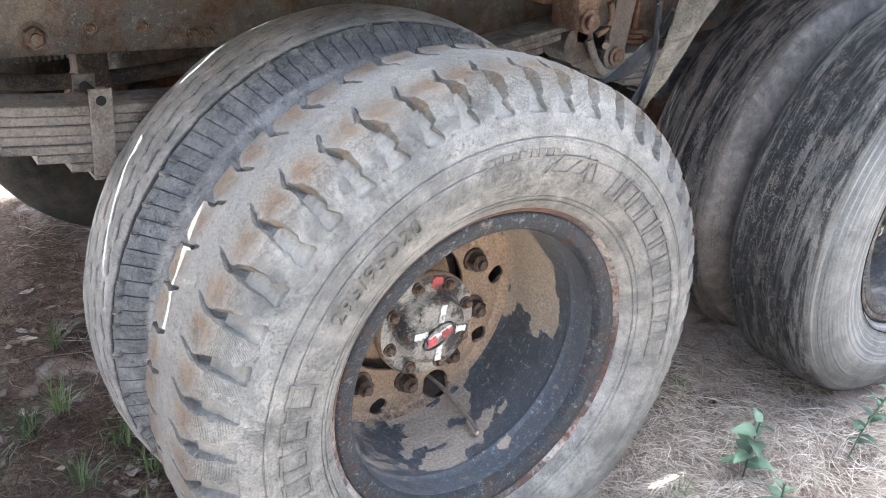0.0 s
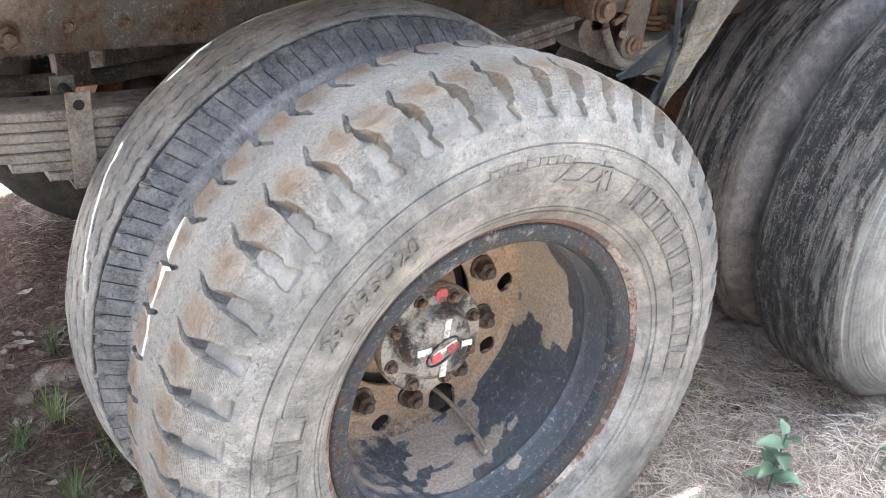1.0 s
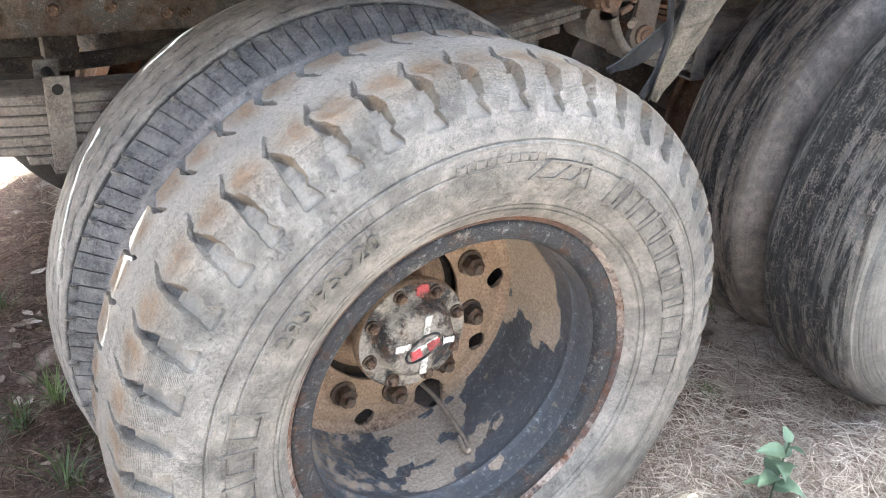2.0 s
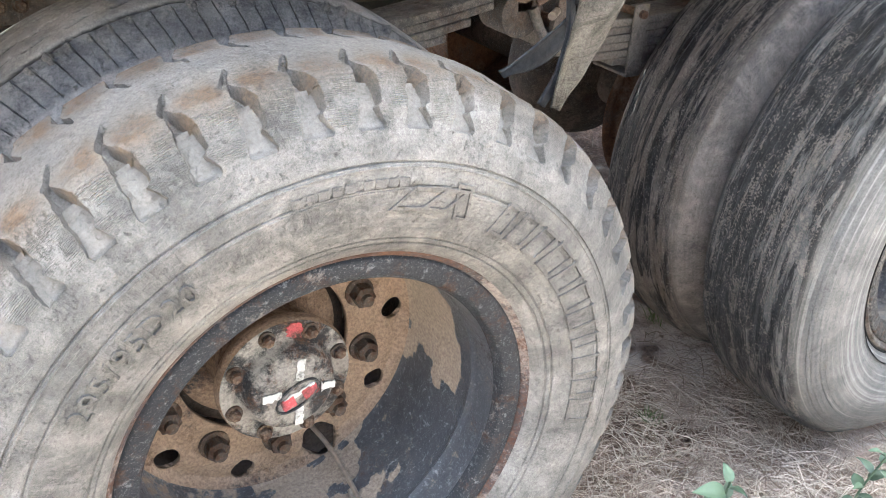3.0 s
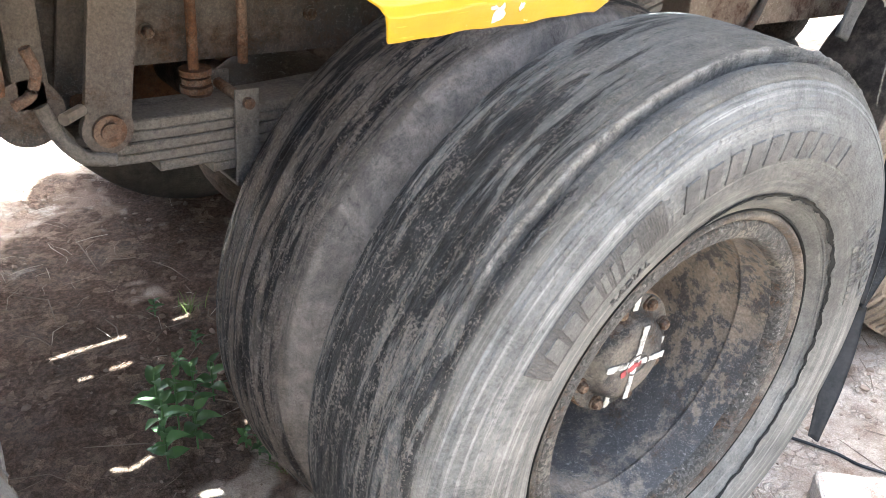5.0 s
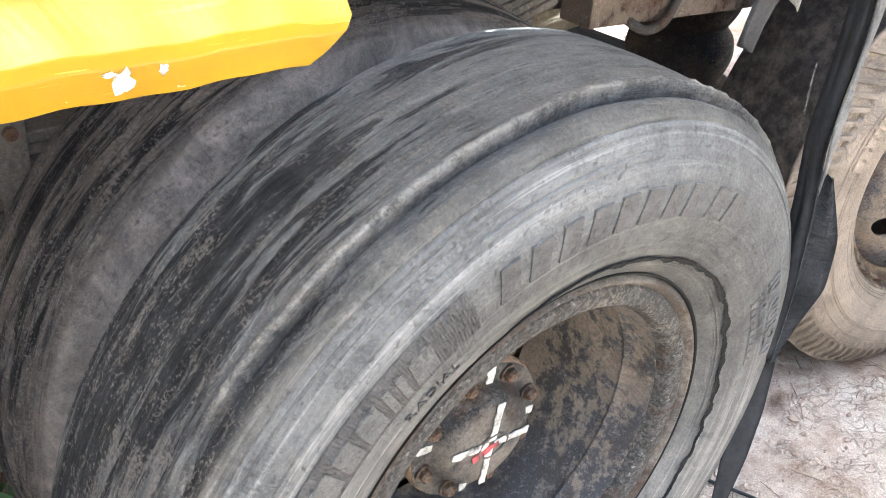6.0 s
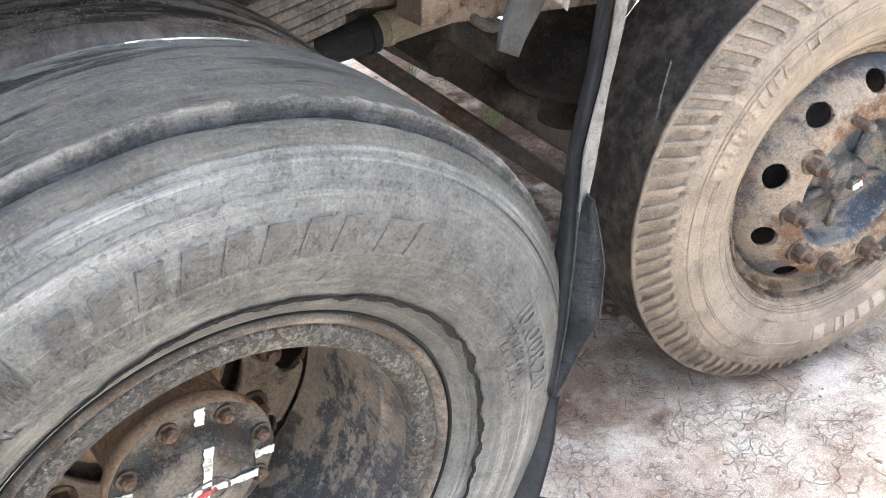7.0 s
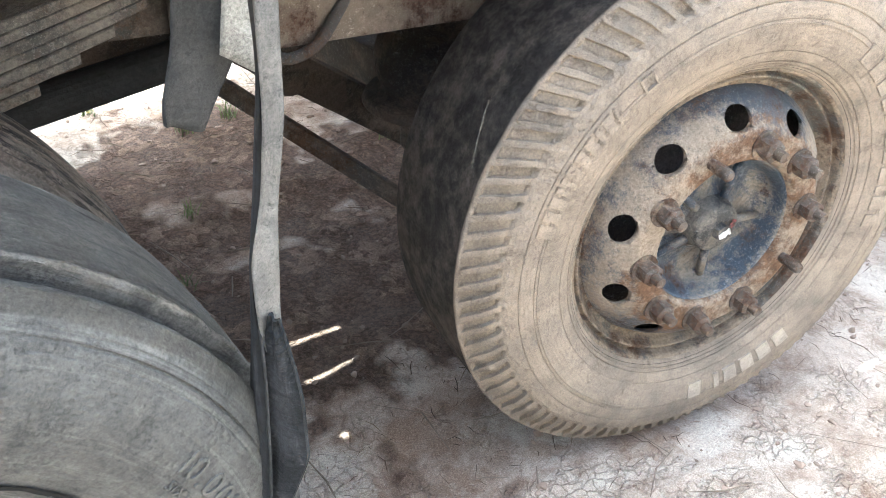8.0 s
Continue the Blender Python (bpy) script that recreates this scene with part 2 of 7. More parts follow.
def painted_steel(name, paint, rust, rust_amount, dust=None, dust_amount=0.0, rough=0.5, size=5.0, mud=False, ring=None, relief=0.004, gloss=0.3, pitted=0.0):
    """Old painted or bare steel with rust, chips and caked dust; the amounts are shares of the surface."""
    n = Nodes(name)
    o = n.obj()
    big, mid, fine = n.noise(o, size * 1.7, 6, 0.62), n.noise(o, 42, 6, 0.72), n.noise(o, 190, 5, 0.75)
    speck = n.noise(o, 420, 3, 0.7)
    m = n.math("ADD", n.math("MULTIPLY", big, 0.45), n.math("ADD", n.math("MULTIPLY", mid, 0.3), n.math("MULTIPLY", fine, 0.25)))
    edge = 0.62 - rust_amount * 0.24
    rmask = n.ramp(m, edge - 0.05, edge + 0.06)
    if ring:
        rad = round_coords(n)[2]
        far = n.math("ABSOLUTE", n.math("SUBTRACT", rad, ring[0]))
        rmask = n.math("MAXIMUM", rmask, n.ramp(n.math("ADD", far, n.math("MULTIPLY", n.math("SUBTRACT", mid, 0.5), 0.12)), ring[1], ring[1] * 0.5))
    col = n.mix(n.math("MULTIPLY", n.ramp(fine, 0.35, 0.65), 0.7), paint, [c * 0.45 for c in paint])
    col = n.mix(n.math("MULTIPLY", n.ramp(speck, 0.58, 0.66), 0.6), col, [min(1, c * 1.5 + 0.13) for c in paint])
    chip = n.noise(o, 95, 8, 0.82, 0.3)
    col = n.mix(n.math("MULTIPLY", n.ramp(chip, 0.56, 0.62), 0.55), col, [min(1, c * 1.6 + 0.16) for c in paint])
    col = n.mix(rmask, col, n.mix(n.ramp(mid, 0.38, 0.62), rust, [c * 0.4 for c in rust]))
    r = n.ramp(rmask, 0, 1, rough, 0.9)
    col = grain(n, col, fine, mid, 0.35)
    if dust:
        moved = n.put("VectorMath", o, (3.1, 1.7, 5.3), operation="ADD").outputs[0]
        d = n.math("ADD", n.math("MULTIPLY", n.noise(moved, size, 6, 0.6, 0.4), 0.62), n.math("ADD", n.math("MULTIPLY", n.noise(moved, 60, 5, 0.75), 0.26), n.math("MULTIPLY", speck, 0.12)))
        edge = 0.60 - dust_amount * 0.22
        dm = n.math("MULTIPLY", n.ramp(d, edge - 0.03, edge + 0.05), 0.92)
        if mud:
            dm = n.math("MAXIMUM", dm, n.math("MULTIPLY", n.ramp(n.math("ADD", n.attr("mud"), n.math("MULTIPLY", n.math("SUBTRACT", mid, 0.5), 1.6)), 0.45, 0.6), 0.95))
        col = n.mix(dm, col, grain(n, n.mix(n.ramp(mid, 0.35, 0.65), dust, [c * 0.68 for c in dust]), fine, mid, 0.35))
        r = n.math("MAXIMUM", r, n.math("MULTIPLY", dm, 0.95))
    h = n.math("ADD", n.math("MULTIPLY", rmask, 0.3), n.math("ADD", n.math("MULTIPLY", fine, 0.6), n.math("MULTIPLY", mid, 0.5)))
    if pitted:
        hole = n.ramp(n.noise(o, 185, 3, 0.55, 0.6), 0.47, 0.56)
        col = n.mix(n.math("MULTIPLY", hole, pitted), col, [c * 0.35 for c in paint])
        h = n.math("SUBTRACT", h, n.math("MULTIPLY", hole, 1.6))
    return n.done(col, r, n.bump(h, relief, 0.8), gloss=gloss)


def plain(name, color, rough, scale=60, vary=0.3, bump=0.002, metal=0.0):
    n = Nodes(name)
    o = n.obj()
    a, b = n.noise(o, scale * 0.25, 4), n.noise(o, scale, 5, 0.65)
    f = n.math("ADD", n.math("MULTIPLY", a, 0.5), n.math("MULTIPLY", b, 0.5))
    col = n.mix(n.ramp(f, 0.35, 0.65), [c * (1 - vary) for c in color], [min(1, c * (1 + vary)) for c in color])
    return n.done(col, rough, n.bump(b, bump, 0.5), metal, 0.3)


def canvas(name, dark, light, fa, fb):
    """Coarse dirty cloth with a crossed weave."""
    n = Nodes(name)
    o = n.obj()
    p = n.put("SeparateXYZ", o)
    a = n.math("SINE", n.math("MULTIPLY", n.math("ADD", p.outputs[0], n.math("MULTIPLY", p.outputs[2], 0.55)), fa))
    b = n.math("SINE", n.math("MULTIPLY", n.math("SUBTRACT", p.outputs[2], n.math("MULTIPLY", p.outputs[0], 0.5)), fb))
    mid, fine = n.noise(o, 14, 6, 0.6), n.noise(o, 300, 4, 0.75)
    col = n.mix(n.ramp(mid, 0.36, 0.64), dark, light)
    col = n.mix(n.ramp(n.math("MAXIMUM", a, b), 0.2, 1.0, 0.0, 0.05), col, [min(1, c * 1.6) for c in light])
    col = grain(n, col, fine, mid, 0.4)
    crease = n.noise(n.scale3(n.put("VectorRotate", o, None, (0, 1, 0), 0.35).outputs[0], 12, 12, 95), 1.0, 5, 0.62, 1.2)
    fold = n.noise(n.scale3(o, 26, 26, 7), 1.0, 4, 0.55, 0.6)
    col = n.mix(n.ramp(fold, 0.54, 0.64, 0.0, 0.6), col, [c * 0.55 for c in dark])
    thread = n.noise(n.scale3(n.put("VectorRotate", o, None, (0, 1, 0), -0.5).outputs[0], 30, 30, 420), 1.0, 2, 0.5, 2.0)
    col = n.mix(n.ramp(thread, 0.66, 0.70, 0.0, 0.22), col, [min(1, c * 2.2) for c in light])
    col = n.mix(n.ramp(crease, 0.56, 0.66, 0.0, 0.5), col, [c * 0.5 for c in dark])
    return n.done(col, 0.9, n.bump(n.math("ADD", n.math("MULTIPLY", n.math("MAXIMUM", a, b), 0.06), n.math("ADD", n.math("MULTIPLY", fold, 2.0), n.math("MULTIPLY", crease, 1.5))), 0.006, 0.9), gloss=0.25)


DUST = (0.36, 0.31, 0.27)
M_LUG = rubber("lug_tyre_rubber", (0.080, 0.077, 0.071), (0.305, 0.286, 0.258), 0.58, tan=(0.130, 0.090, 0.056), hatch=True, smudge=0.7, crown=(0.188, 0.172, 0.151), mottle=0.42)
M_RIB = rubber("rib_tyre_rubber", (0.11, 0.106, 0.100), (0.37, 0.343, 0.312), 0.64, streak=0.06, tan=(0.42, 0.36, 0.29), rib_dark=True)
M_BALD = rubber("bald_tyre_rubber", (0.078, 0.078, 0.077), (0.305, 0.293, 0.272), 0.56, lo=0.34, hi=0.66, streak=1.0, inward=0.040, ledge=True, smudge=0.35, mottle=0.30, blacked=0.471)
M_BALD_IN = rubber("bald_inner_rubber", (0.060, 0.055, 0.050), (0.31, 0.270, 0.235), 0.62, streak=1.0, inward=0.0, mottle=0.3, blacked=0.486, umber=True)
M_FRONT = rubber("front_tyre_rubber", (0.13, 0.115, 0.10), (0.34, 0.278, 0.220), 0.85, bare=(0.022, 0.019, 0.017), tan=(0.285, 0.232, 0.178), smudge=0.30, mottle=0.25)
M_FAR = rubber("far_tyre_rubber", (0.03, 0.03, 0.03), (0.12, 0.108, 0.095), 0.5)
# Near-black for the dark inside splits, gaps and holes.
M_CRACK = plain("gap_black", (0.012, 0.012, 0.012), 0.9)
M_LETTER = rubber("raised_letter_rubber", (0.09, 0.086, 0.080), (0.240, 0.220, 0.192), 0.55)
M_LETTER_DARK = rubber("worn_letter_rubber", (0.052, 0.051, 0.050), (0.155, 0.147, 0.138), 0.5)
M_LETTER_WORN = rubber("worn_grey_letter_rubber", (0.075, 0.074, 0.072), (0.215, 0.205, 0.190), 0.55)
M_LETTER_TAN = rubber("dusty_letter_rubber", (0.16, 0.14, 0.12), (0.40, 0.325, 0.255), 0.85)
M_LETTER_PALE = rubber("pale_letter_rubber", (0.24, 0.21, 0.18), (0.47, 0.40, 0.33), 0.85)
M_RIM = painted_steel("blue_black_rim_paint", (0.066, 0.070, 0.078), (0.10, 0.055, 0.035), 0.12, (0.34, 0.272, 0.205), -0.25, 0.34, 3.2, True, relief=0.0025, gloss=0.6)
M_LOCK = painted_steel("black_lock_ring_paint", (0.02, 0.022, 0.026), (0.10, 0.055, 0.035), 0.22, (0.28, 0.25, 0.22), -0.05, 0.6, 16.0)
M_LIP_RUST = painted_steel("brown_rusty_lip", (0.085, 0.080, 0.075), (0.095, 0.066, 0.049), 0.50, (0.185, 0.163, 0.140), 0.40, 0.8, 9.0, relief=0.003)
M_RING_PITTED = painted_steel("pitted_grey_ring", (0.115, 0.110, 0.104), (0.150, 0.088, 0.055), 0.26, (0.205, 0.182, 0.156), 0.22, 0.75, 12.0, relief=0.006, pitted=0.8)
M_LIP = painted_steel("rusty_rim_lip", (0.05, 0.05, 0.055), (0.13, 0.065, 0.04), 0.6, DUST, 0.25, 0.6)
M_RIM_GREY = painted_steel("grey_dusty_rim", (0.082, 0.081, 0.083), (0.10, 0.062, 0.04), 0.22, (0.29, 0.245, 0.200), 0.25, 0.5, 8.0, True)
M_DISC_GREY = painted_steel("dusty_grey_disc", (0.07, 0.066, 0.062), (0.17, 0.085, 0.05), 0.35, (0.245, 0.205, 0.165), 0.75, 0.7, 6.0)
M_DISC = painted_steel("mud_caked_disc", (0.05, 0.05, 0.055), (0.22, 0.12, 0.065), 0.6, (0.41, 0.30, 0.215), 0.70, 0.7, 4.0)
M_FRONT_RIM = painted_steel("front_rim_paint", (0.062, 0.072, 0.088), (0.150, 0.086, 0.050), 0.34, (0.30, 0.245, 0.19), 0.34, 0.42, 5.0, ring=(0.168, 0.055))
M_FRONT_LIP = painted_steel("front_rim_lip", (0.10, 0.095, 0.085), (0.10, 0.055, 0.033), 0.5, (0.30, 0.24, 0.18), 0.45, 0.6, 8.0)
M_FLANGE = painted_steel("mottled_hub_paint", (0.030, 0.030, 0.032), (0.20, 0.105, 0.060), 0.30, (0.36, 0.335, 0.30), 0.52, 0.5, 15.0)
M_HUB = painted_steel("chipped_black_hub", (0.03, 0.03, 0.032), (0.13, 0.08, 0.05), 0.2, (0.19, 0.17, 0.148), 0.50, 0.45, 9.0)
M_HUB_BLUE = painted_steel("blue_grey_hub", (0.05, 0.066, 0.092), (0.12, 0.07, 0.045), 0.25, (0.26, 0.225, 0.185), 0.35, 0.3, 9.0)
M_NUT = painted_steel("rusty_nut", (0.085, 0.068, 0.056), (0.11, 0.062, 0.040), 0.45, (0.25, 0.19, 0.14), 0.22, 0.45, 14.0, relief=0.0012)
M_WHITE = painted_steel("white_marking_paint", (0.74, 0.73, 0.70), (0.09, 0.075, 0.065), 0.30, None, 0.0, 0.6, 20)
M_RED = painted_steel("red_marking_paint", (0.55, 0.10, 0.11), (0.10, 0.07, 0.06), 0.45, None, 0.0, 0.6, 20)
M_WIRE = plain("valve_steel", (0.30, 0.25, 0.2), 0.45, 90, 0.3, metal=0.5)
M_FRAME = painted_steel("chassis_paint", (0.090, 0.086, 0.082), (0.115, 0.068, 0.044), 0.45, (0.175, 0.145, 0.122), 0.42, 0.75)
M_SPRING = painted_steel("spring_steel", (0.09, 0.085, 0.08), (0.115, 0.075, 0.055), 0.35, (0.22, 0.195, 0.168), 0.5, 0.8)
M_HANGER = painted_steel("rusty_hanger", (0.10, 0.07, 0.052), (0.165, 0.078, 0.040), 0.65, (0.23, 0.16, 0.115), 0.25, 0.8)
# The cream stands for sunlight along the top of the shock tube.
M_TUBE = painted_steel("sunlit_cream_tube", (0.40, 0.35, 0.27), (0.14, 0.09, 0.06), 0.2, (0.36, 0.31, 0.25), 0.35, 0.7)
M_PEEL = painted_steel("peeling_pale_paint", (0.25, 0.20, 0.155), (0.10, 0.05, 0.035), 0.45, (0.30, 0.24, 0.19), 0.3, 0.8)
M_DARK = painted_steel("greasy_underside_steel", (0.042, 0.038, 0.034), (0.080, 0.054, 0.040), 0.4, (0.135, 0.108, 0.090), 0.45, 0.85)
M_YELLOW = plain("yellow_enamel", (0.62, 0.38, 0.012), 0.35, 25, 0.06, 0.0006)


def yellow_enamel():
    """Glossy yellow paint with pale scratches along it and a few chips down to the primer."""
    n = Nodes("chipped_yellow_enamel")
    o = n.obj()
    big, fine = n.noise(o, 9, 4, 0.6), n.noise(o, 160, 4, 0.7)
    col = n.mix(n.ramp(big, 0.35, 0.65), (0.300, 0.176, 0.0015), (0.350, 0.210, 0.002))
    scratch = n.noise(n.scale3(o, 14, 220, 220), 1.0, 3, 0.6, 0.6)
    col = n.mix(n.math("MULTIPLY", n.ramp(scratch, 0.64, 0.70), 0.35), col, (0.74, 0.58, 0.12))
    chip = n.ramp(n.math("ADD", n.math("MULTIPLY", n.noise(o, 34, 5, 0.6), 0.8), n.math("MULTIPLY", fine, 0.2)), 0.665, 0.675)
    col = n.mix(chip, col, (0.62, 0.58, 0.52))
    return n.done(col, n.ramp(fine, 0.3, 0.7, 0.28, 0.42), n.bump(n.math("SUBTRACT", fine, chip), 0.0006, 0.4), gloss=0.35)


M_GUARD = yellow_enamel()
M_CANVAS = canvas("grey_canvas", (0.054, 0.050, 0.044), (0.113, 0.106, 0.092), 3200.0, 2600.0)
M_CANVAS_PALE = canvas("pale_canvas", (0.20, 0.195, 0.18), (0.36, 0.35, 0.32), 3200.0, 2600.0)
M_WEAVE = canvas("black_cord_panel", (0.014, 0.015, 0.017), (0.035, 0.036, 0.04), 420.0, 420.0)
M_CORD = plain("black_cord_rubber", (0.022, 0.023, 0.026), 0.75, 120, 0.4, 0.003)
M_BELLOWS = painted_steel("dusty_bellows_rubber", (0.035, 0.032, 0.03), (0.06, 0.045, 0.035), 0.3, (0.12, 0.095, 0.075), 0.45, 0.8)
M_GREYFLAP = rubber("grey_rubber_strap", (0.08, 0.08, 0.08), (0.25, 0.24, 0.225), 0.65, smudge=0.6)
M_FLAP = rubber("dark_rubber_flap", (0.032, 0.033, 0.034), (0.088, 0.086, 0.083), 0.42, smudge=0.3)
M_WOOD = plain("weathered_plank", (0.27, 0.235, 0.195), 0.85, 30, 0.3)


def straw(name, tones):
    """Dry stalks, each with a tone of its own."""
    n = Nodes(name)
    pick = n.put("NewGeometry").outputs["Random Per Island"]
    col = n.mix(n.ramp(pick, 0.0, 0.5), tones[0], tones[1])
    col = n.mix(n.ramp(pick, 0.55, 1.0), col, tones[2])
    return n.done(grain(n, col, n.noise(n.obj(), 300, 3), n.noise(n.obj(), 20, 3), 0.3), 0.85)


M_STRAW = straw("dry_straw", ((0.17, 0.12, 0.085), (0.42, 0.34, 0.272), (0.66, 0.57, 0.47)))
M_STRAW_BROWN = straw("brown_straw", ((0.045, 0.027, 0.018), (0.13, 0.082, 0.054), (0.28, 0.21, 0.145)))
M_TWIG = plain("dry_twig", (0.24, 0.19, 0.15), 0.9, 20, 0.3)
M_LIGHT_BLOCK = plain("light_block_grey", (0.11, 0.105, 0.095), 0.95, 6, 0.3, 0.01)
M_BRICK = painted_steel("dusty_brick", (0.42, 0.26, 0.20), (0.30, 0.17, 0.12), 0.3, (0.66, 0.59, 0.52), 0.65, 0.95, 9.0)
M_DRY_LEAF = straw("dead_leaf", ((0.13, 0.09, 0.065), (0.30, 0.235, 0.185), (0.46, 0.40, 0.35)))
M_STONE = plain("brown_clod", (0.27, 0.205, 0.165), 0.95, 30, 0.25, 0.004)


def leaf_material(name, color):
    n = Nodes(name)
    f = n.math("ADD", n.math("MULTIPLY", n.noise(n.obj(), 30, 3), 0.6), n.math("MULTIPLY", n.random(), 0.5))
    col = n.mix(n.ramp(f, 0.3, 0.8), [c * 0.65 for c in color], [c * 1.35 for c in color])
    n.bsdf.inputs["Subsurface Weight"].default_value = 0.0
    return n.done(col, 0.55, n.bump(n.noise(n.obj(), 160, 2), 0.001, 0.4))


M_LEAF = leaf_material("broad_weed_leaf", (0.085, 0.165, 0.050))
M_LEAF_PALE = leaf_material("pale_weed_leaf", (0.085, 0.122, 0.070))
M_GRASS = leaf_material("grass_blade", (0.13, 0.17, 0.05))


def soil():
    """Dry crusted earth: pinkish brown with pale dusty patches and fine cracks between plates. Dark damp patches also
    carry the dimness under the truck in their colour.
    """
    n = Nodes("dry_soil")
    o = n.obj()
    big, mid, fine = n.noise(o, 1.3, 4, 0.5), n.noise(o, 11, 7, 0.68), n.noise(o, 85, 6, 0.75)
    grit = n.noise(o, 330, 4, 0.7)
    wob = n.put("VectorMath", n.put("TexNoise", o).outputs["Color"], (0.06, 0.06, 0.06), operation="MULTIPLY")
    wob.inputs[0].links[0].from_node.inputs["Scale"].default_value = 22
    bent = n.put("VectorMath", o, wob.outputs[0], operation="ADD").outputs[0]
    plates = n.voronoi(bent, 11, "DISTANCE_TO_EDGE")
    crumbs = n.voronoi(bent, 38, "DISTANCE_TO_EDGE")
    broken = n.ramp(n.noise(o, 3.2, 5, 0.6), 0.56, 0.64)
    crack = n.math("MULTIPLY", n.ramp(plates, 0.035, 0.008), broken)
    crumb = n.math("MULTIPLY", n.ramp(crumbs, 0.10, 0.02), n.ramp(n.noise(o, 6.1, 5, 0.6), 0.47, 0.57))
    flake = n.put("TexVoronoi", feature="F1")
    n.set(flake.inputs["Vector"], bent)
    n.set(flake.inputs["Scale"], 30)
    tone = n.put("SeparateColor", flake.outputs["Color"]).outputs[0]
    f = n.math("ADD", n.math("MULTIPLY", big, 0.45), n.math("MULTIPLY", mid, 0.55))
    col = n.mix(n.ramp(f, 0.42, 0.58), (0.33, 0.238, 0.182), (0.62, 0.525, 0.450))
    col = n.mix(n.ramp(n.noise(o, 4.1, 7, 0.68, 0.4), 0.51, 0.62), col, (0.66, 0.592, 0.523))
    col = n.mix(n.math("MULTIPLY", n.ramp(fine, 0.50, 0.66), 0.6), col, (0.17, 0.12, 0.095))
    col = n.mix(n.math("MULTIPLY", n.ramp(grit, 0.56, 0.68), 0.3), col, (0.60, 0.54, 0.48))
    strewn = n.math("MULTIPLY", n.ramp(n.noise(o, 5.3, 5, 0.65), 0.44, 0.56), n.ramp(tone, 0.45, 0.75))
    # Dark damp soil, darkened further for the weak light under the truck.
    dim_mask = n.ramp(n.math("ADD", n.attr("damp_shade"), n.math("MULTIPLY", n.math("SUBTRACT", mid, 0.5), 0.9)), 0.25, 0.75)
    col = n.mix(n.math("MULTIPLY", dim_mask, 0.88), col, n.mix(n.ramp(fine, 0.42, 0.62), (0.062, 0.038, 0.027), (0.17, 0.108, 0.08)))
    col = n.mix(n.math("MULTIPLY", n.math("MULTIPLY", strewn, n.attr("damp_shade")), 0.75), col, grain(n, (0.30, 0.215, 0.165), grit, fine, 0.3))
    col = n.mix(n.math("MULTIPLY", n.math("MAXIMUM", crack, n.math("MULTIPLY", crumb, 0.7)), 0.42), col, (0.075, 0.05, 0.038))
    mulch = n.ramp(n.math("ADD", n.attr("mulch"), n.math("MULTIPLY", n.math("SUBTRACT", fine, 0.5), 1.2)), 0.35, 0.75, 0.0, 0.8)
    col = n.mix(mulch, col, grain(n, (0.185, 0.132, 0.100), grit, fine, 0.4))
    col = grain(n, col, grit, fine, 0.32)
    h = n.math("ADD", n.math("MULTIPLY", fine, 0.9), n.math("ADD", n.math("MULTIPLY", grit, 0.35), n.math("MULTIPLY", mid, 1.4)))
    h = n.math("SUBTRACT", n.math("ADD", h, n.math("MULTIPLY", strewn, 0.5)), n.math("MULTIPLY", n.math("MAXIMUM", crack, crumb), 0.6))
    return n.done(col, 0.95, n.bump(h, 0.014, 1.0), gloss=0.12)


M_SOIL = soil()


# ---- mesh helpers ----
def mesh_of(name, verts, faces, material, smooth=True):
    me = bpy.data.meshes.new(name)
    me.from_pydata([tuple(v) for v in verts], [], [tuple(f) for f in faces])
    me.materials.append(material)
    if smooth:
        me.polygons.foreach_set("use_smooth", [True] * len(me.polygons))
    me.update()
    return me


def child(name, me, parent, label="", m=None):
    ob = new(name, me)
    ob.parent = parent
    if m is not None:
        ob.matrix_local = m
    return tagged(ob, label) if label else ob


def part(name, bm, material, parent, label="", smooth=False):
    """Links a bmesh as one mesh object under a thing or a part."""
    me = bpy.data.meshes.new(name)
    bmesh.ops.recalc_face_normals(bm, faces=bm.faces)
    bm.to_mesh(me)
    bm.free()
    me.materials.append(material)
    if smooth:
        me.polygons.foreach_set("use_smooth", [True] * len(me.polygons))
    return child(name, me, parent, label)


def thing(name, label, category, at=(0, 0, 0), group="", kind=""):
    ob = new(name)
    ob.location = at
    ob.empty_display_size = 0.1
    return tagged(ob, label, category, group, kind)


def box(bm, lo, hi, bevel=0.0, m=None):
    """Adds a box between two corners to bm."""
    c, s = [(a + b) / 2 for a, b in zip(lo, hi)], [abs(b - a) for a, b in zip(lo, hi)]
    made = bmesh.ops.create_cube(bm, size=1.0, matrix=(m or Matrix()) @ Matrix.LocRotScale(c, None, s))["verts"]
    if bevel:
        edges = list({e for v in made for e in v.link_edges})
        bmesh.ops.bevel(bm, geom=edges, offset=bevel, segments=2, affect="EDGES", profile=0.6)
    return bm


def rod(bm, a, b, r, seg=12, r2=None):
    """Adds a capped cylinder from a to b."""
    a, b = Vector(a), Vector(b)
    turn = (b - a).to_track_quat("Z", "Y").to_matrix().to_4x4()
    bmesh.ops.create_cone(bm, cap_ends=True, segments=seg, radius1=r, radius2=r if r2 is None else r2, depth=(b - a).length,
                          matrix=Matrix.Translation((a + b) / 2) @ turn)
    return bm


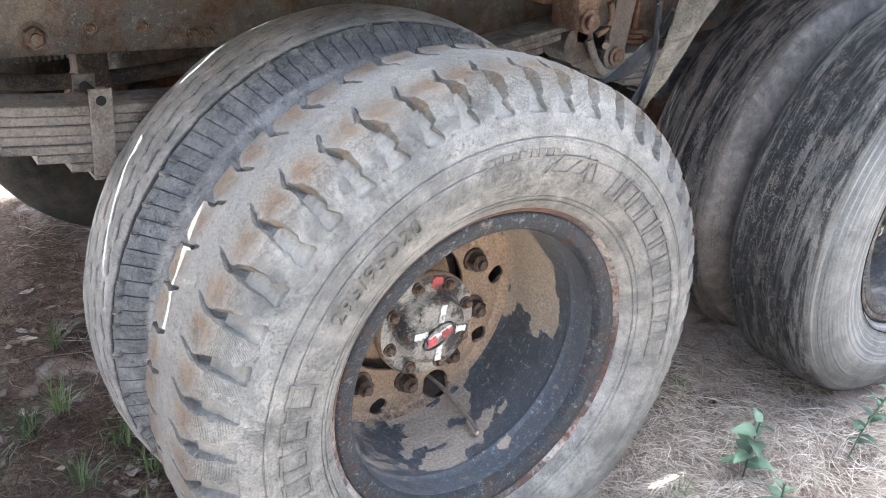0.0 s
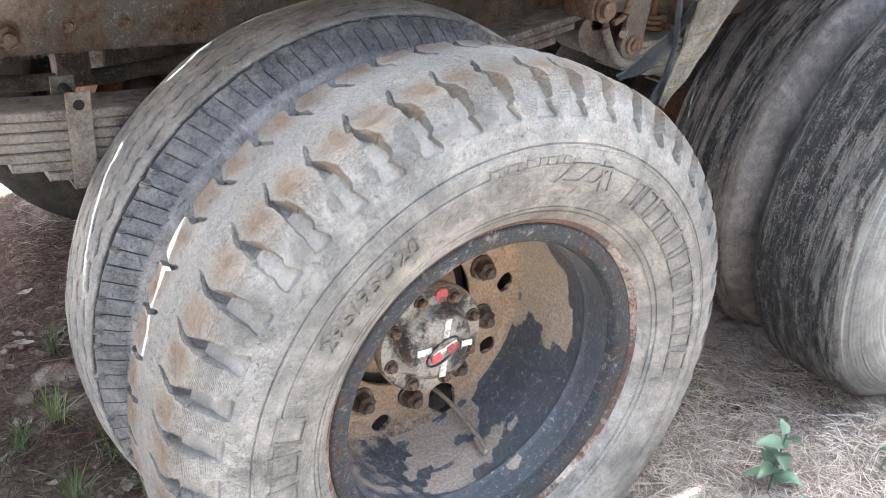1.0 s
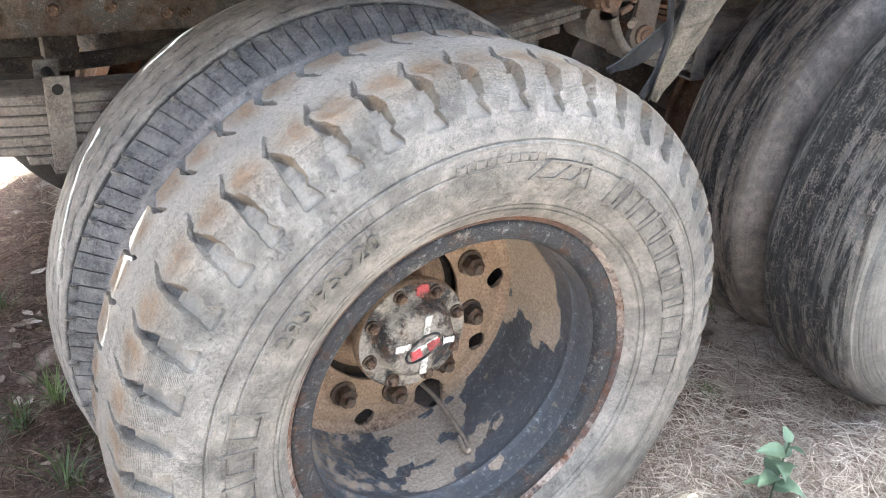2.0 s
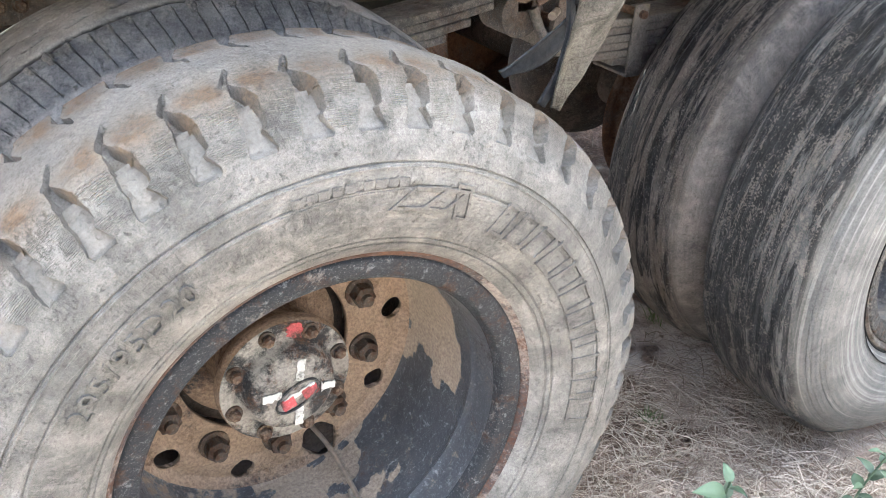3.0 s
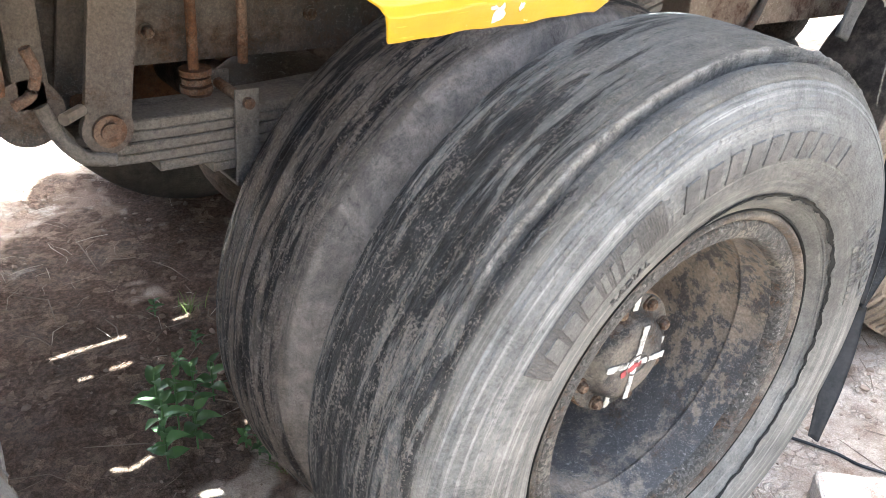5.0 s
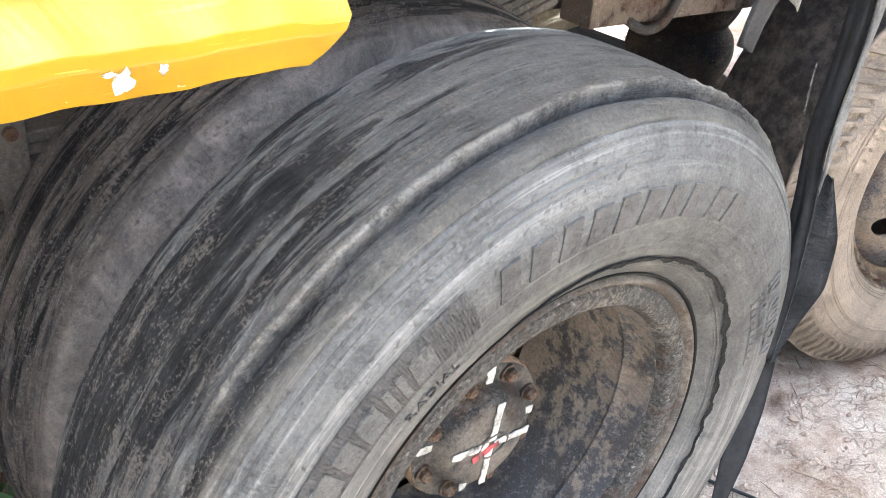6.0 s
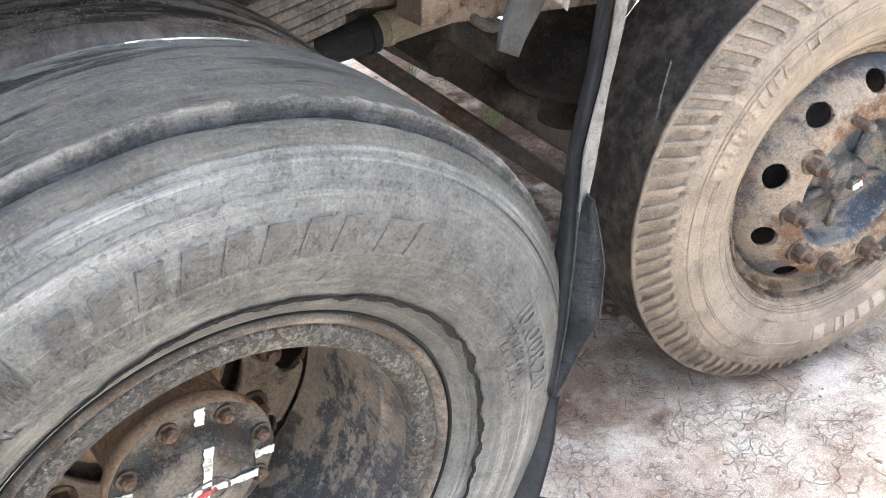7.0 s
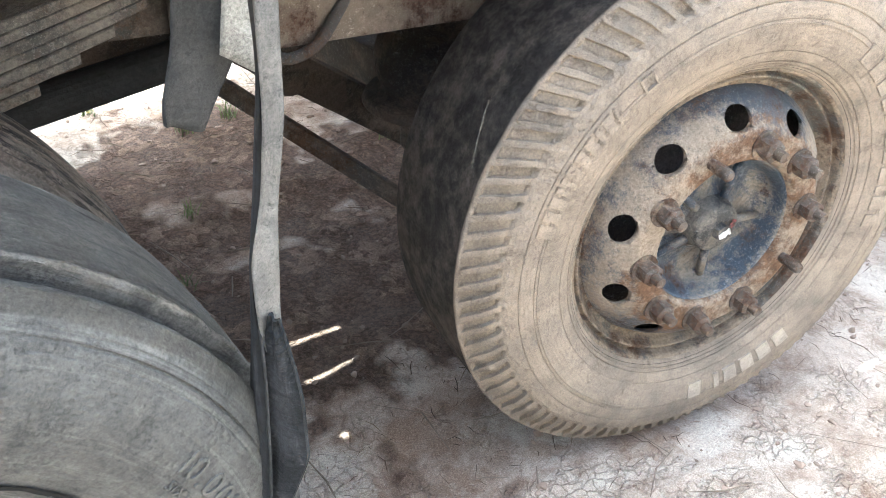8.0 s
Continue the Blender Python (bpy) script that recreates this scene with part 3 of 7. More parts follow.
def smooth_line(points, n):
    """n places along a rounded line through the points."""
    p = np.array(points, float)
    t = np.concatenate([[0], np.cumsum(np.linalg.norm(np.diff(p[:, :3], axis=0), axis=1))])
    q = np.linspace(0, t[-1], n)
    out = np.stack([np.interp(q, t, p[:, k]) for k in range(p.shape[1])], 1)
    for _ in range(max(2, n // 12)):
        out[1:-1] = 0.25 * out[:-2] + 0.5 * out[1:-1] + 0.25 * out[2:]
    return out


def tube(points, r, n=24, seg=8):
    """A bent round tube, as vertices and faces."""
    line = smooth_line(points, n)
    tang = np.gradient(line, axis=0)
    tang /= np.linalg.norm(tang, axis=1)[:, None]
    up = np.where(np.abs(tang[:, 2:3]) > 0.9, [[1.0, 0, 0]], [[0, 0, 1.0]])
    a = np.cross(tang, up)
    a /= np.linalg.norm(a, axis=1)[:, None]
    b = np.cross(tang, a)
    th = np.linspace(0, 2 * np.pi, seg, endpoint=False)
    v = line[:, None] + r * (np.cos(th)[None, :, None] * a[:, None] + np.sin(th)[None, :, None] * b[:, None])
    faces = [(i * seg + j, i * seg + (j + 1) % seg, (i + 1) * seg + (j + 1) % seg, (i + 1) * seg + j) for i in range(n - 1) for j in range(seg)]
    faces += [tuple(range(seg)), tuple((n - 1) * seg + j for j in range(seg - 1, -1, -1))]
    return v.reshape(-1, 3), faces


def ribbon(rows, n, thick, across=7, fold=0.0):
    """A hanging strip: rows of (x, y, z of one edge, x, y, z of the other), with thickness and a soft fold."""
    line = smooth_line(rows, n)
    k = np.linspace(0, 1, across)
    v = line[:, None, :3] * (1 - k)[None, :, None] + line[:, None, 3:] * k[None, :, None]
    width = line[:, 3:] - line[:, :3]
    down = np.gradient(line[:, :3], axis=0)
    nor = np.cross(width, down)
    nor /= np.linalg.norm(nor, axis=1)[:, None] + 1e-9
    v = v + nor[:, None] * (fold * np.sin(k * np.pi * 2.2)[None, :, None] * (1 + 0.5 * np.sin(np.arange(n) * 0.35))[:, None, None])
    front, back = v + nor[:, None] * thick / 2, v - nor[:, None] * thick / 2
    c = across
    faces = []
    size = n * c
    for i in range(n - 1):
        for j in range(c - 1):
            q = (i * c + j, i * c + j + 1, (i + 1) * c + j + 1, (i + 1) * c + j)
            faces += [q, tuple(size + x for x in reversed(q))]
        for j in (0, c - 1):
            faces.append((i * c + j, (i + 1) * c + j, size + (i + 1) * c + j, size + i * c + j))
    for i in (0, n - 1):
        for j in range(c - 1):
            faces.append((i * c + j, i * c + j + 1, size + i * c + j + 1, size + i * c + j))
    return np.concatenate([front.reshape(-1, 3), back.reshape(-1, 3)]), faces


def curve_through(points, counts):
    """A rounded profile through points, with counts steps in each stretch (Catmull-Rom)."""
    p = np.array(points, float)
    p = np.concatenate([[2 * p[0] - p[1]], p, [2 * p[-1] - p[-2]]])
    out = []
    for i in range(1, len(p) - 2):
        t = np.linspace(0, 1, counts[i - 1], endpoint=False)[:, None]
        a, b, c, d = p[i - 1], p[i], p[i + 1], p[i + 2]
        out.append(0.5 * (2 * b + (c - a) * t + (2 * a - 5 * b + 4 * c - d) * t**2 + (3 * b - a - 3 * c + d) * t**3))
    return np.concatenate(out + [p[-2:-1]])


def lathe(name, profile, seg, material, sink=None, attrs=None, closed=False, smooth=True, angles=None, crisp=0):
    """A body turned round the local y axis from rows of (along the axle, radius). sink(angle, k, profile): depth cut into the surface."""
    prof = np.array(profile, float)
    m = len(prof)
    th = np.linspace(0, 2 * np.pi, seg, endpoint=False)
    d = np.gradient(prof, axis=0)
    d /= np.linalg.norm(d, axis=1)[:, None] + 1e-12
    nor = np.stack([-d[:, 1], d[:, 0]], 1)          # to the outside for a profile that runs from the outer bead to the inner
    A, K = np.meshgrid(th, np.arange(m), indexing="ij")
    if angles is not None:
        A = angles(seg, prof)
    u, r = np.broadcast_to(prof[:, 0], A.shape).copy(), np.broadcast_to(prof[:, 1], A.shape).copy()
    if sink is not None:
        s = sink(A, K, prof)
        u, r = u - s * nor[K, 0], r - s * nor[K, 1]
    v = np.stack([r * np.cos(A), u, r * np.sin(A)], -1).reshape(-1, 3)
    i, k = np.meshgrid(np.arange(seg), np.arange(m if closed else m - 1), indexing="ij")
    j, k2 = (i + 1) % seg, (k + 1) % m
    f = np.stack([i * m + k, i * m + k2, j * m + k2, j * m + k], -1).reshape(-1, 4)
    me = mesh_of(name, v.tolist(), f.tolist(), material, smooth)
    if crisp:
        me.set_sharp_from_angle(angle=radians(crisp))
    for key, fn in (attrs or {}).items():
        a = me.attributes.new(key, "FLOAT", "POINT")
        a.data.foreach_set("value", np.asarray(fn(A, K, prof), np.float32).reshape(-1))
    return me


def hash_cells(ix, iy, seed):
    h = np.sin(ix * 127.1 + iy * 311.7 + seed * 74.7) * 43758.5453
    return h - np.floor(h)


def step(x, lo, hi):
    t = np.clip((x - lo) / (hi - lo), 0, 1)
    return t * t * (3 - 2 * t)


def wave_noise(A, B, seed, fa, fb, n=9):
    """A cheap smooth noise that closes round the wheel: sums of waves in the angle A and in B."""
    g = np.random.default_rng(seed)
    out = np.zeros_like(A)
    for _ in range(n):
        out += np.sin(np.round(g.normal(0, fa)) * A + g.normal(0, fb) * B + g.uniform(0, 6.28))
    return out / np.sqrt(n)


# ---- tyres ----
# Tyre profile from the outer bead to the crown (offset from the lip plane, radius); the other half mirrors it.
HALF = [(0.004, 0.286), (-0.014, 0.305), (-0.029, 0.343), (-0.035, 0.385), (-0.030, 0.425), (-0.013, 0.460), (0.008, 0.482), (0.026, 0.496), (0.060, 0.503), (0.105, 0.506)]
MID = 0.105            # the tyre's middle, from the lip plane
GAP = 0.318            # from an outer tyre's middle to its twin's


def profile_of(half, counts, shift=0.0, grow=0.0, far=None):
    full = half + [(2 * MID - u, r) for u, r in reversed(half[:-1])]
    p = curve_through(full, counts + list(reversed(far or counts)))
    p[:, 0] += shift
    p[:, 1] += grow * step(p[:, 1], 0.3, 0.5)
    return p


def along(prof, u_ref, r_ref):
    """Length along the profile, from the point nearest to (u_ref, r_ref)."""
    s = np.concatenate([[0], np.cumsum(np.linalg.norm(np.diff(prof, axis=0), axis=1))])
    return s - s[np.argmin((prof[:, 0] - u_ref) ** 2 + (prof[:, 1] - r_ref) ** 2)]


def ringed(prof, rings):
    """Adds profile rows where fine rings run round the outer sidewall; rings: radius, half width, depth."""
    low = int(np.argmax(prof[:, 1] > 0.478))
    rows = np.array([r0 + k * w for r0, w, _ in rings for k in (-1, -0.45, 0.45, 1)])
    extra = np.stack([np.interp(rows, prof[:low, 1], prof[:low, 0]), rows], 1)
    both = np.concatenate([prof[:low], extra])
    return np.concatenate([both[np.argsort(both[:, 1], kind="stable")], prof[low:]])


def ring_depth(prof, K, rings):
    out = np.zeros(len(prof))
    for r0, w, deep in rings:
        out += deep * (1 - step(np.abs(prof[:, 1] - r0), 0.4 * w, w)) * (prof[:, 0] < MID - 0.05)
    return out[K]


LUGS, PER_LUG = 48, 40
LUG_RINGS = [(0.414, 0.0017, 0.0022), (0.409, 0.0014, -0.0012), (0.387, 0.0016, 0.0019), (0.382, 0.0014, -0.0010), (0.318, 0.0016, 0.0018), (0.310, 0.0016, 0.0020)]


def lug_grid(prof):
    """Angles, depths and masks of an open-shouldered lug tread: the rows of points follow the walls of each groove."""
    m = len(prof)
    near, far = along(prof, 0.022, 0.494), -along(prof, 2 * MID - 0.022, 0.494)
    q = np.where(prof[:, 0] < MID, near, far)
    # Where the groove runs (in shares of the pitch), how deep it is and where its two walls stand, from the foot of the flank to the hook on the crown.
    turn = np.interp(q, [-0.075, -0.050, -0.030, -0.014, 0.006, 0.025, 0.041, 0.056], [0.0, 0.0, -0.03, -0.05, -0.015, 0.06, -0.04, -0.13])
    turn = turn + 0.32 * step(prof[:, 0], 0.085, 0.135)
    deep = np.interp(q, [-0.0705, -0.0685, -0.03, -0.006, 0.012, 0.030, 0.054, 0.058], [0.0, 0.0070, 0.0175, 0.0215, 0.0185, 0.0140, 0.0100, 0.0])
    left0 = np.interp(q, [-0.072, -0.066, -0.0495, -0.045, -0.032, -0.012, -0.003, 0.006, 0.025, 0.040, 0.055, 0.058], [0.21, 0.265, 0.19, 0.175, 0.20, 0.165, 0.130, 0.095, 0.080, 0.070, 0.055, 0.005])
    right0 = np.interp(q, [-0.072, -0.066, -0.0485, -0.0455, -0.042, -0.030, -0.015, -0.004, 0.006, 0.025, 0.040, 0.055, 0.058], [0.21, 0.265, 0.12, 0.11, 0.19, 0.16, 0.09, 0.06, 0.038, 0.032, 0.035, 0.03, 0.005])
    g = np.random.default_rng(12)
    A, D, S, F, G = (np.zeros((LUGS * PER_LUG, m)) for _ in range(5))
    stops = [0, 11, 12, 14, 26, 28, 29, PER_LUG]
    flank = step(q, -0.067, -0.062) * (1 - step(q, -0.010, -0.004))
    for p in range(LUGS):
        wide, shift, wear = 1 + 0.10 * g.normal(), 0.035 * g.normal(), g.uniform(0.8, 1.1)
        ph = g.uniform(0, 6.28, 4)
        left = left0 * wide + 0.008 * np.sin(q * 340 + ph[0]) + 0.005 * np.sin(q * 900 + ph[1])
        right = right0 * wide + 0.008 * np.sin(q * 310 + ph[2]) + 0.005 * np.sin(q * 860 + ph[3])
        wall = np.interp(q, [-0.07, -0.03, 0.0, 0.02, 0.05], [0.012, 0.02, 0.028, 0.02, 0.015])
        slope = np.interp(q, [-0.07, -0.045, -0.01, 0.008, 0.022, 0.05], [0.015, 0.035, 0.11, 0.06, 0.025, 0.015])
        stain = g.uniform(0.55, 1.1)
        for j in range(PER_LUG):
            x = np.zeros(m)
            marks = np.stack([np.full(m, -0.5), -(right + slope + 0.03), -(right + slope), -right, left, left + wall, left + wall + 0.03, np.full(m, 0.5)])
            a = max(i for i in range(len(stops) - 1) if stops[i] <= j)
            t = (j - stops[a]) / (stops[a + 1] - stops[a])
            x = marks[a] * (1 - t) + marks[a + 1] * t
            i = p * PER_LUG + j
            A[i] = (p + 0.5 + x + shift * (1 - 2 * np.abs(x)) + turn - 0.17) * 2 * np.pi / LUGS
            sunk = 1.0 if 14 <= j <= 26 else (0.62 if j in (13, 27) else 0.0)
            D[i] = deep * sunk * wear
            lip = 0.0022 * np.exp(-((q - 0.003) / 0.006) ** 2) * (1 - sunk)
            D[i] -= lip
            mid = 0.5 - np.abs(x)
            S[i] = np.maximum(1.3 * stain * (sunk == 0.0) * np.exp(-((q - 0.020) / 0.026) ** 2 - (np.abs(mid - 0.03) / 0.34) ** 4), (0.8 * np.exp(-((q + 0.004) / 0.018) ** 2) if j in (12, 13, 14) else 0.0))
            F[i] = flank * (sunk == 0.0)
            G[i] = sunk * step(q, -0.072, -0.066) * (1 - step(q, -0.015, 0.01))
    K = np.broadcast_to(np.arange(m), A.shape)
    D += ring_depth(prof, K, LUG_RINGS)
    crown = (1 - step(np.abs(along(prof, MID, 0.506)[K]), 0.05, 0.09))
    D += crown * (0.0012 * wave_noise(A, K * 1.0, 3, 14, 0.25) + 0.0007 * wave_noise(A, K * 1.0, 6, 60, 0.7))
    far_edge = prof[:, 0] > MID
    S = np.maximum(S, far_edge[None] * np.clip(1.1 * np.exp(-((q + 0.004) / 0.016) ** 2)[None] * (D < 0.003), 0, 1))
    return A, D, np.clip(S, 0, 1), F, G


def tread_band(A, K, prof):
    """1 on the tread, fading out down the sidewall."""
    top = prof[:, 1].max()
    return step(prof[K, 1], top - 0.032, top - 0.010)


RIBS = 118
RIB_STOPS = np.array([0.0, 0.18, 0.36, 0.455, 0.48, 0.50, 0.52, 0.545, 0.64, 0.82])


def rib_angles(seg, prof):
    """Points gather at each cross slit, whose rows lean a little."""
    q = along(prof, 0.022 + GAP + 0.01, 0.503)
    i = np.arange(seg)
    base = i // len(RIB_STOPS) + RIB_STOPS[i % len(RIB_STOPS)]
    return (base[:, None] + 8 * q[None]) * 2 * np.pi / RIBS


def rib_parts(A, K, prof):
    q = along(prof, 0.022 + GAP + 0.01, 0.503)[K]
    turn = A * RIBS / (2 * np.pi) - 8 * q
    return q, turn % 1.0, np.floor(turn)


def rib_clump(A, K, prof):
    """Crumbs of dirt that sit along the round groove."""
    q, phase, p = rib_parts(A, K, prof)
    size = hash_cells(p, p * 0, 3)
    return np.clip(2.2 * size * np.exp(-((phase - 0.55) / 0.20) ** 2 - ((q + 0.006) / 0.007) ** 2) - 0.35, 0, 1)


def rib_shoulder(A, K, prof):
    q = rib_parts(A, K, prof)[0]
    return step(q, -0.062, -0.052) * (1 - step(q, 0.000, 0.008))


def rib_cut(A, K, prof):
    """A ribbed tread: thin cross slits on the shoulder, a round groove beside them and broken wavy slits further in."""
    q, phase, p = rib_parts(A, K, prof)
    band = step(q, -0.056, -0.052) * (1 - step(q, -0.004, 0.002))
    out = 0.0038 * (1 - step(np.abs(phase - 0.5), 0.020, 0.045)) * band
    out += 0.0018 * band * step(q, -0.045, -0.005) * (0.6 + 0.4 * np.cos(2 * np.pi * (phase - 0.55)))
    ragged = 0.0009 * wave_noise(A, 0 * A, 8, 60, 1)
    out = np.maximum(out, 0.0120 * np.exp(-((q - 0.006 + ragged) / 0.0032) ** 2))
    for at, seed in ((0.034, 1), (0.066, 2), (0.100, 5), (0.136, 7)):
        turn = (A * 54 / (2 * np.pi) + seed * 0.3) % 1.0
        wav = 0.0034 * np.sin(2 * np.pi * turn)
        dash = step(np.abs(turn - 0.5), 0.44, 0.22)
        out = np.maximum(out, dash * 0.0120 * np.exp(-((q - at - wav) / 0.0023) ** 2))
    return out - 0.011 * rib_clump(A, K, prof) + 0.0008 * wave_noise(A, q * 60, 4, 18, 1)


def rib_groove_shade(A, K, prof):
    """Where the slits and the round groove are cut in; their shade is painted here in near-black."""
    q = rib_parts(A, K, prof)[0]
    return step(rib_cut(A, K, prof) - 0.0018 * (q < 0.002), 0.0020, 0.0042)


BALD_RINGS = [(0.4680, 0.0018, 0.0020), (0.4610, 0.0016, 0.0016), (0.4535, 0.0018, 0.0022), (0.4440, 0.0014, 0.0012), (0.4360, 0.0018, 0.0014), (0.4270, 0.0014, 0.0010), (0.340, 0.0014, 0.0010), (0.3165, 0.0012, 0.0013), (0.3125, 0.0012, 0.0014), (0.3085, 0.0012, 0.0014), (0.3045, 0.0012, 0.0012)]


def ledge_reach(A):
    """Where the shoulder is torn: over the top of the wheel, running out towards both sides."""
    return step(np.cos(A - radians(72)), 0.05, 0.55)


def dark_sector(A, K, prof):
    """Where the sidewall is darker: a forward upper sector, reaching further round below the lettering."""
    low = step(np.cos(A - radians(68)) + 0.10 * wave_noise(A, prof[K, 1] * 60, 33, 9, 1), 0.25, 0.80) * (1 - step(prof[K, 1], 0.395, 0.435))
    return np.maximum(0.75 * low, step(np.cos(A - radians(42)) + 0.10 * wave_noise(A, prof[K, 1] * 60, 31, 7, 1) + 1.6 * np.clip(0.37 - prof[K, 1], -0.1, 0.05), 0.40, 1.0))


def ledge_edge(A, K, prof):
    """The frayed pale rubber along the torn shoulder."""
    q = along(prof, 0.022, 0.494)[K]
    rag = 0.0010 * wave_noise(A, q * 0, 90, 42, 1) + 0.0016 * wave_noise(A, q * 0, 91, 9, 1)
    return ledge_reach(A) * np.exp(-((q + rag + 0.0002) / 0.0034) ** 2)


def tear_shade(A, K, prof):
    """The shade in the tear below the frayed edge, painted as a dark band."""
    q = along(prof, 0.022, 0.494)[K]
    rag = 0.0010 * wave_noise(A, q * 0, 90, 42, 1) + 0.0016 * wave_noise(A, q * 0, 91, 9, 1)
    return ledge_reach(A) * step(q + rag, -0.013, -0.007) * (1 - step(q + rag, -0.004, -0.002))


def bald_cut(shift, seed, ledge):
    def cut(A, K, prof):
        q = along(prof, 0.022 + shift, 0.494)[K]
        band = step(q, 0.002, 0.012) * (1 - step(q, 0.168, 0.178))
        out = band * (0.0011 * wave_noise(A, q * 400, seed, 9, 1) + 0.0009 * wave_noise(A, q * 900, seed + 1, 26, 1))
        for at, s in ((0.042, 1), (0.078, 2), (0.118, 3), (0.05, 4)):
            fade = np.clip(wave_noise(A, q * 0, seed + s + 10, 7, 1) - 0.35, 0, 1)
            wob = 0.004 * wave_noise(A, q * 0, seed + s + 30, 11, 1)
            out = np.maximum(out, band * fade * 0.008 * np.exp(-((q - at - wob) / 0.0028) ** 2))
        if not ledge:
            for at, w, dp in ((0.004, 0.0030, 0.0050), (0.017, 0.0022, 0.0034), (-0.012, 0.0030, 0.0045), (-0.026, 0.0024, 0.0035), (0.150, 0.0026, 0.0040), (0.163, 0.0030, 0.0045)):
                out = np.maximum(out, dp * np.exp(-((q - at) / w) ** 2))
        if ledge:
            rag = 0.0010 * wave_noise(A, q * 0, seed + 50, 42, 1) + 0.0016 * wave_noise(A, q * 0, seed + 51, 9, 1)
            deep = ledge_reach(A) * (0.85 + 0.3 * np.sin(A * 1.0 + 0.6))
            out = np.maximum(out, deep * 0.019 * step(q + rag, -0.026, -0.012) * (1 - step(q + rag, -0.005, -0.0025)))
            out -= 0.0035 * ledge_reach(A) * np.exp(-((q + rag - 0.002) / 0.0045) ** 2) * (0.7 + 0.4 * wave_noise(A, q * 0, seed + 52, 70, 1))
            out += ring_depth(prof, K, BALD_RINGS) * np.clip(0.35 + 0.5 * wave_noise(A, K * 0.3, seed + 60, 3, 1), 0.05, 1)
        return out
    return cut


SLOTS = 97
SLOT_STOPS = np.array([0.0, 0.14, 0.18, 0.225, 0.50, 0.775, 0.82, 0.86])
FRONT_RINGS = [(0.412, 0.0016, 0.0018), (0.385, 0.0016, 0.0016), (0.378, 0.0013, -0.0012), (0.330, 0.0014, 0.0014), (0.310, 0.0016, 0.0020), (0.303, 0.0016, 0.0020)]


def slot_angles(seg, prof):
    q = along(prof, 0.018, 0.492)
    i = np.arange(seg)
    base = i // len(SLOT_STOPS) + SLOT_STOPS[i % len(SLOT_STOPS)]
    return (base[:, None] + 15 * np.clip(q, -0.10, 0.0)[None]) * 2 * np.pi / SLOTS


def slot_mask(A, K, prof):
    q = along(prof, 0.018, 0.492)[K]
    turn = A * SLOTS / (2 * np.pi) - 15 * np.clip(q, -0.10, 0.0)
    phase, p = turn % 1.0, np.floor(turn)
    start = -0.073 + 0.004 * np.abs(phase - 0.5) ** 2 * 16
    inside = step(q, start, start + 0.004) * (1 - step(q, -0.007, -0.003))
    return (1 - step(np.abs(phase - 0.5), 0.275, 0.325)) * inside * (0.75 + 0.35 * hash_cells(p, p * 0, 4))


def front_band(A, K, prof):
    """1 on the worn-smooth tread inside the shoulder's edge."""
    q = along(prof, 0.018, 0.492)[K]
    return step(q + 0.0016 * wave_noise(A, q * 0, 78, 40, 1), 0.001, 0.008)


def front_cut(A, K, prof):
    """A worn-smooth tread whose outer shoulder keeps short cross slots, with rows of small bumps under them."""
    q = along(prof, 0.018, 0.492)[K]
    out = 0.0075 * slot_mask(A, K, prof)
    for at, n, k in ((-0.080, 97, 30), (-0.088, 97, -30), (-0.096, 120, 0)):
        p2 = (A * n / (2 * np.pi) + k * q) % 1.0
        out -= 0.0024 * (1 - step(np.abs(p2 - 0.5), 0.15, 0.30)) * np.exp(-((q - at) / 0.0035) ** 2)
    out += ring_depth(prof, K, FRONT_RINGS)
    edge = np.exp(-((q - 0.001) / 0.003) ** 2)
    return out - edge * (0.0008 + 0.0006 * wave_noise(A, q * 0, 77, 60, 1))


C_FINE = [3, 4, 8, 10, 16, 18, 16, 14, 10]
C_MID = [3, 4, 6, 8, 10, 12, 10, 10, 10]
C_BACK = [1, 1, 2, 2, 3, 6, 10, 12, 9]
C_RIB = [3, 4, 6, 8, 10, 12, 14, 26, 30]
C_RIB_BACK = [1, 1, 2, 2, 3, 6, 10, 18, 26]
C_LOW = [1, 2, 2, 2, 2, 2, 2, 2, 2]
SQUARE = HALF[:5] + [(-0.016, 0.462), (0.003, 0.484), (0.017, 0.4955), (0.05, 0.4985), (0.105, 0.500)]
LUG_HALF = HALF[:5] + [(-0.016, 0.459), (0.002, 0.4860), (0.014, 0.4980), (0.060, 0.503), (0.105, 0.506)]
LUG_PROFILE = ringed(profile_of(LUG_HALF, C_FINE, far=C_BACK), LUG_RINGS)
LUG_A, LUG_D, LUG_S, LUG_F, LUG_G = lug_grid(LUG_PROFILE)
TYRE_LUG = lathe("tyre", LUG_PROFILE, LUGS * PER_LUG, M_LUG, lambda A, K, p: LUG_D, {"stain": lambda A, K, p: LUG_S, "flank": lambda A, K, p: LUG_F, "floor": lambda A, K, p: LUG_G, "tread": lambda A, K, p: tread_band(A, K, p) * (1 - LUG_G)}, angles=lambda n, p: LUG_A, crisp=38)
TYRE_RIB = lathe("tyre", profile_of(HALF, C_RIB, GAP + 0.01, 0.010, far=C_RIB_BACK), RIBS * len(RIB_STOPS), M_RIB, rib_cut, {"tread": tread_band, "stain": rib_clump, "flank": rib_shoulder, "groove": rib_groove_shade}, angles=rib_angles, crisp=45)
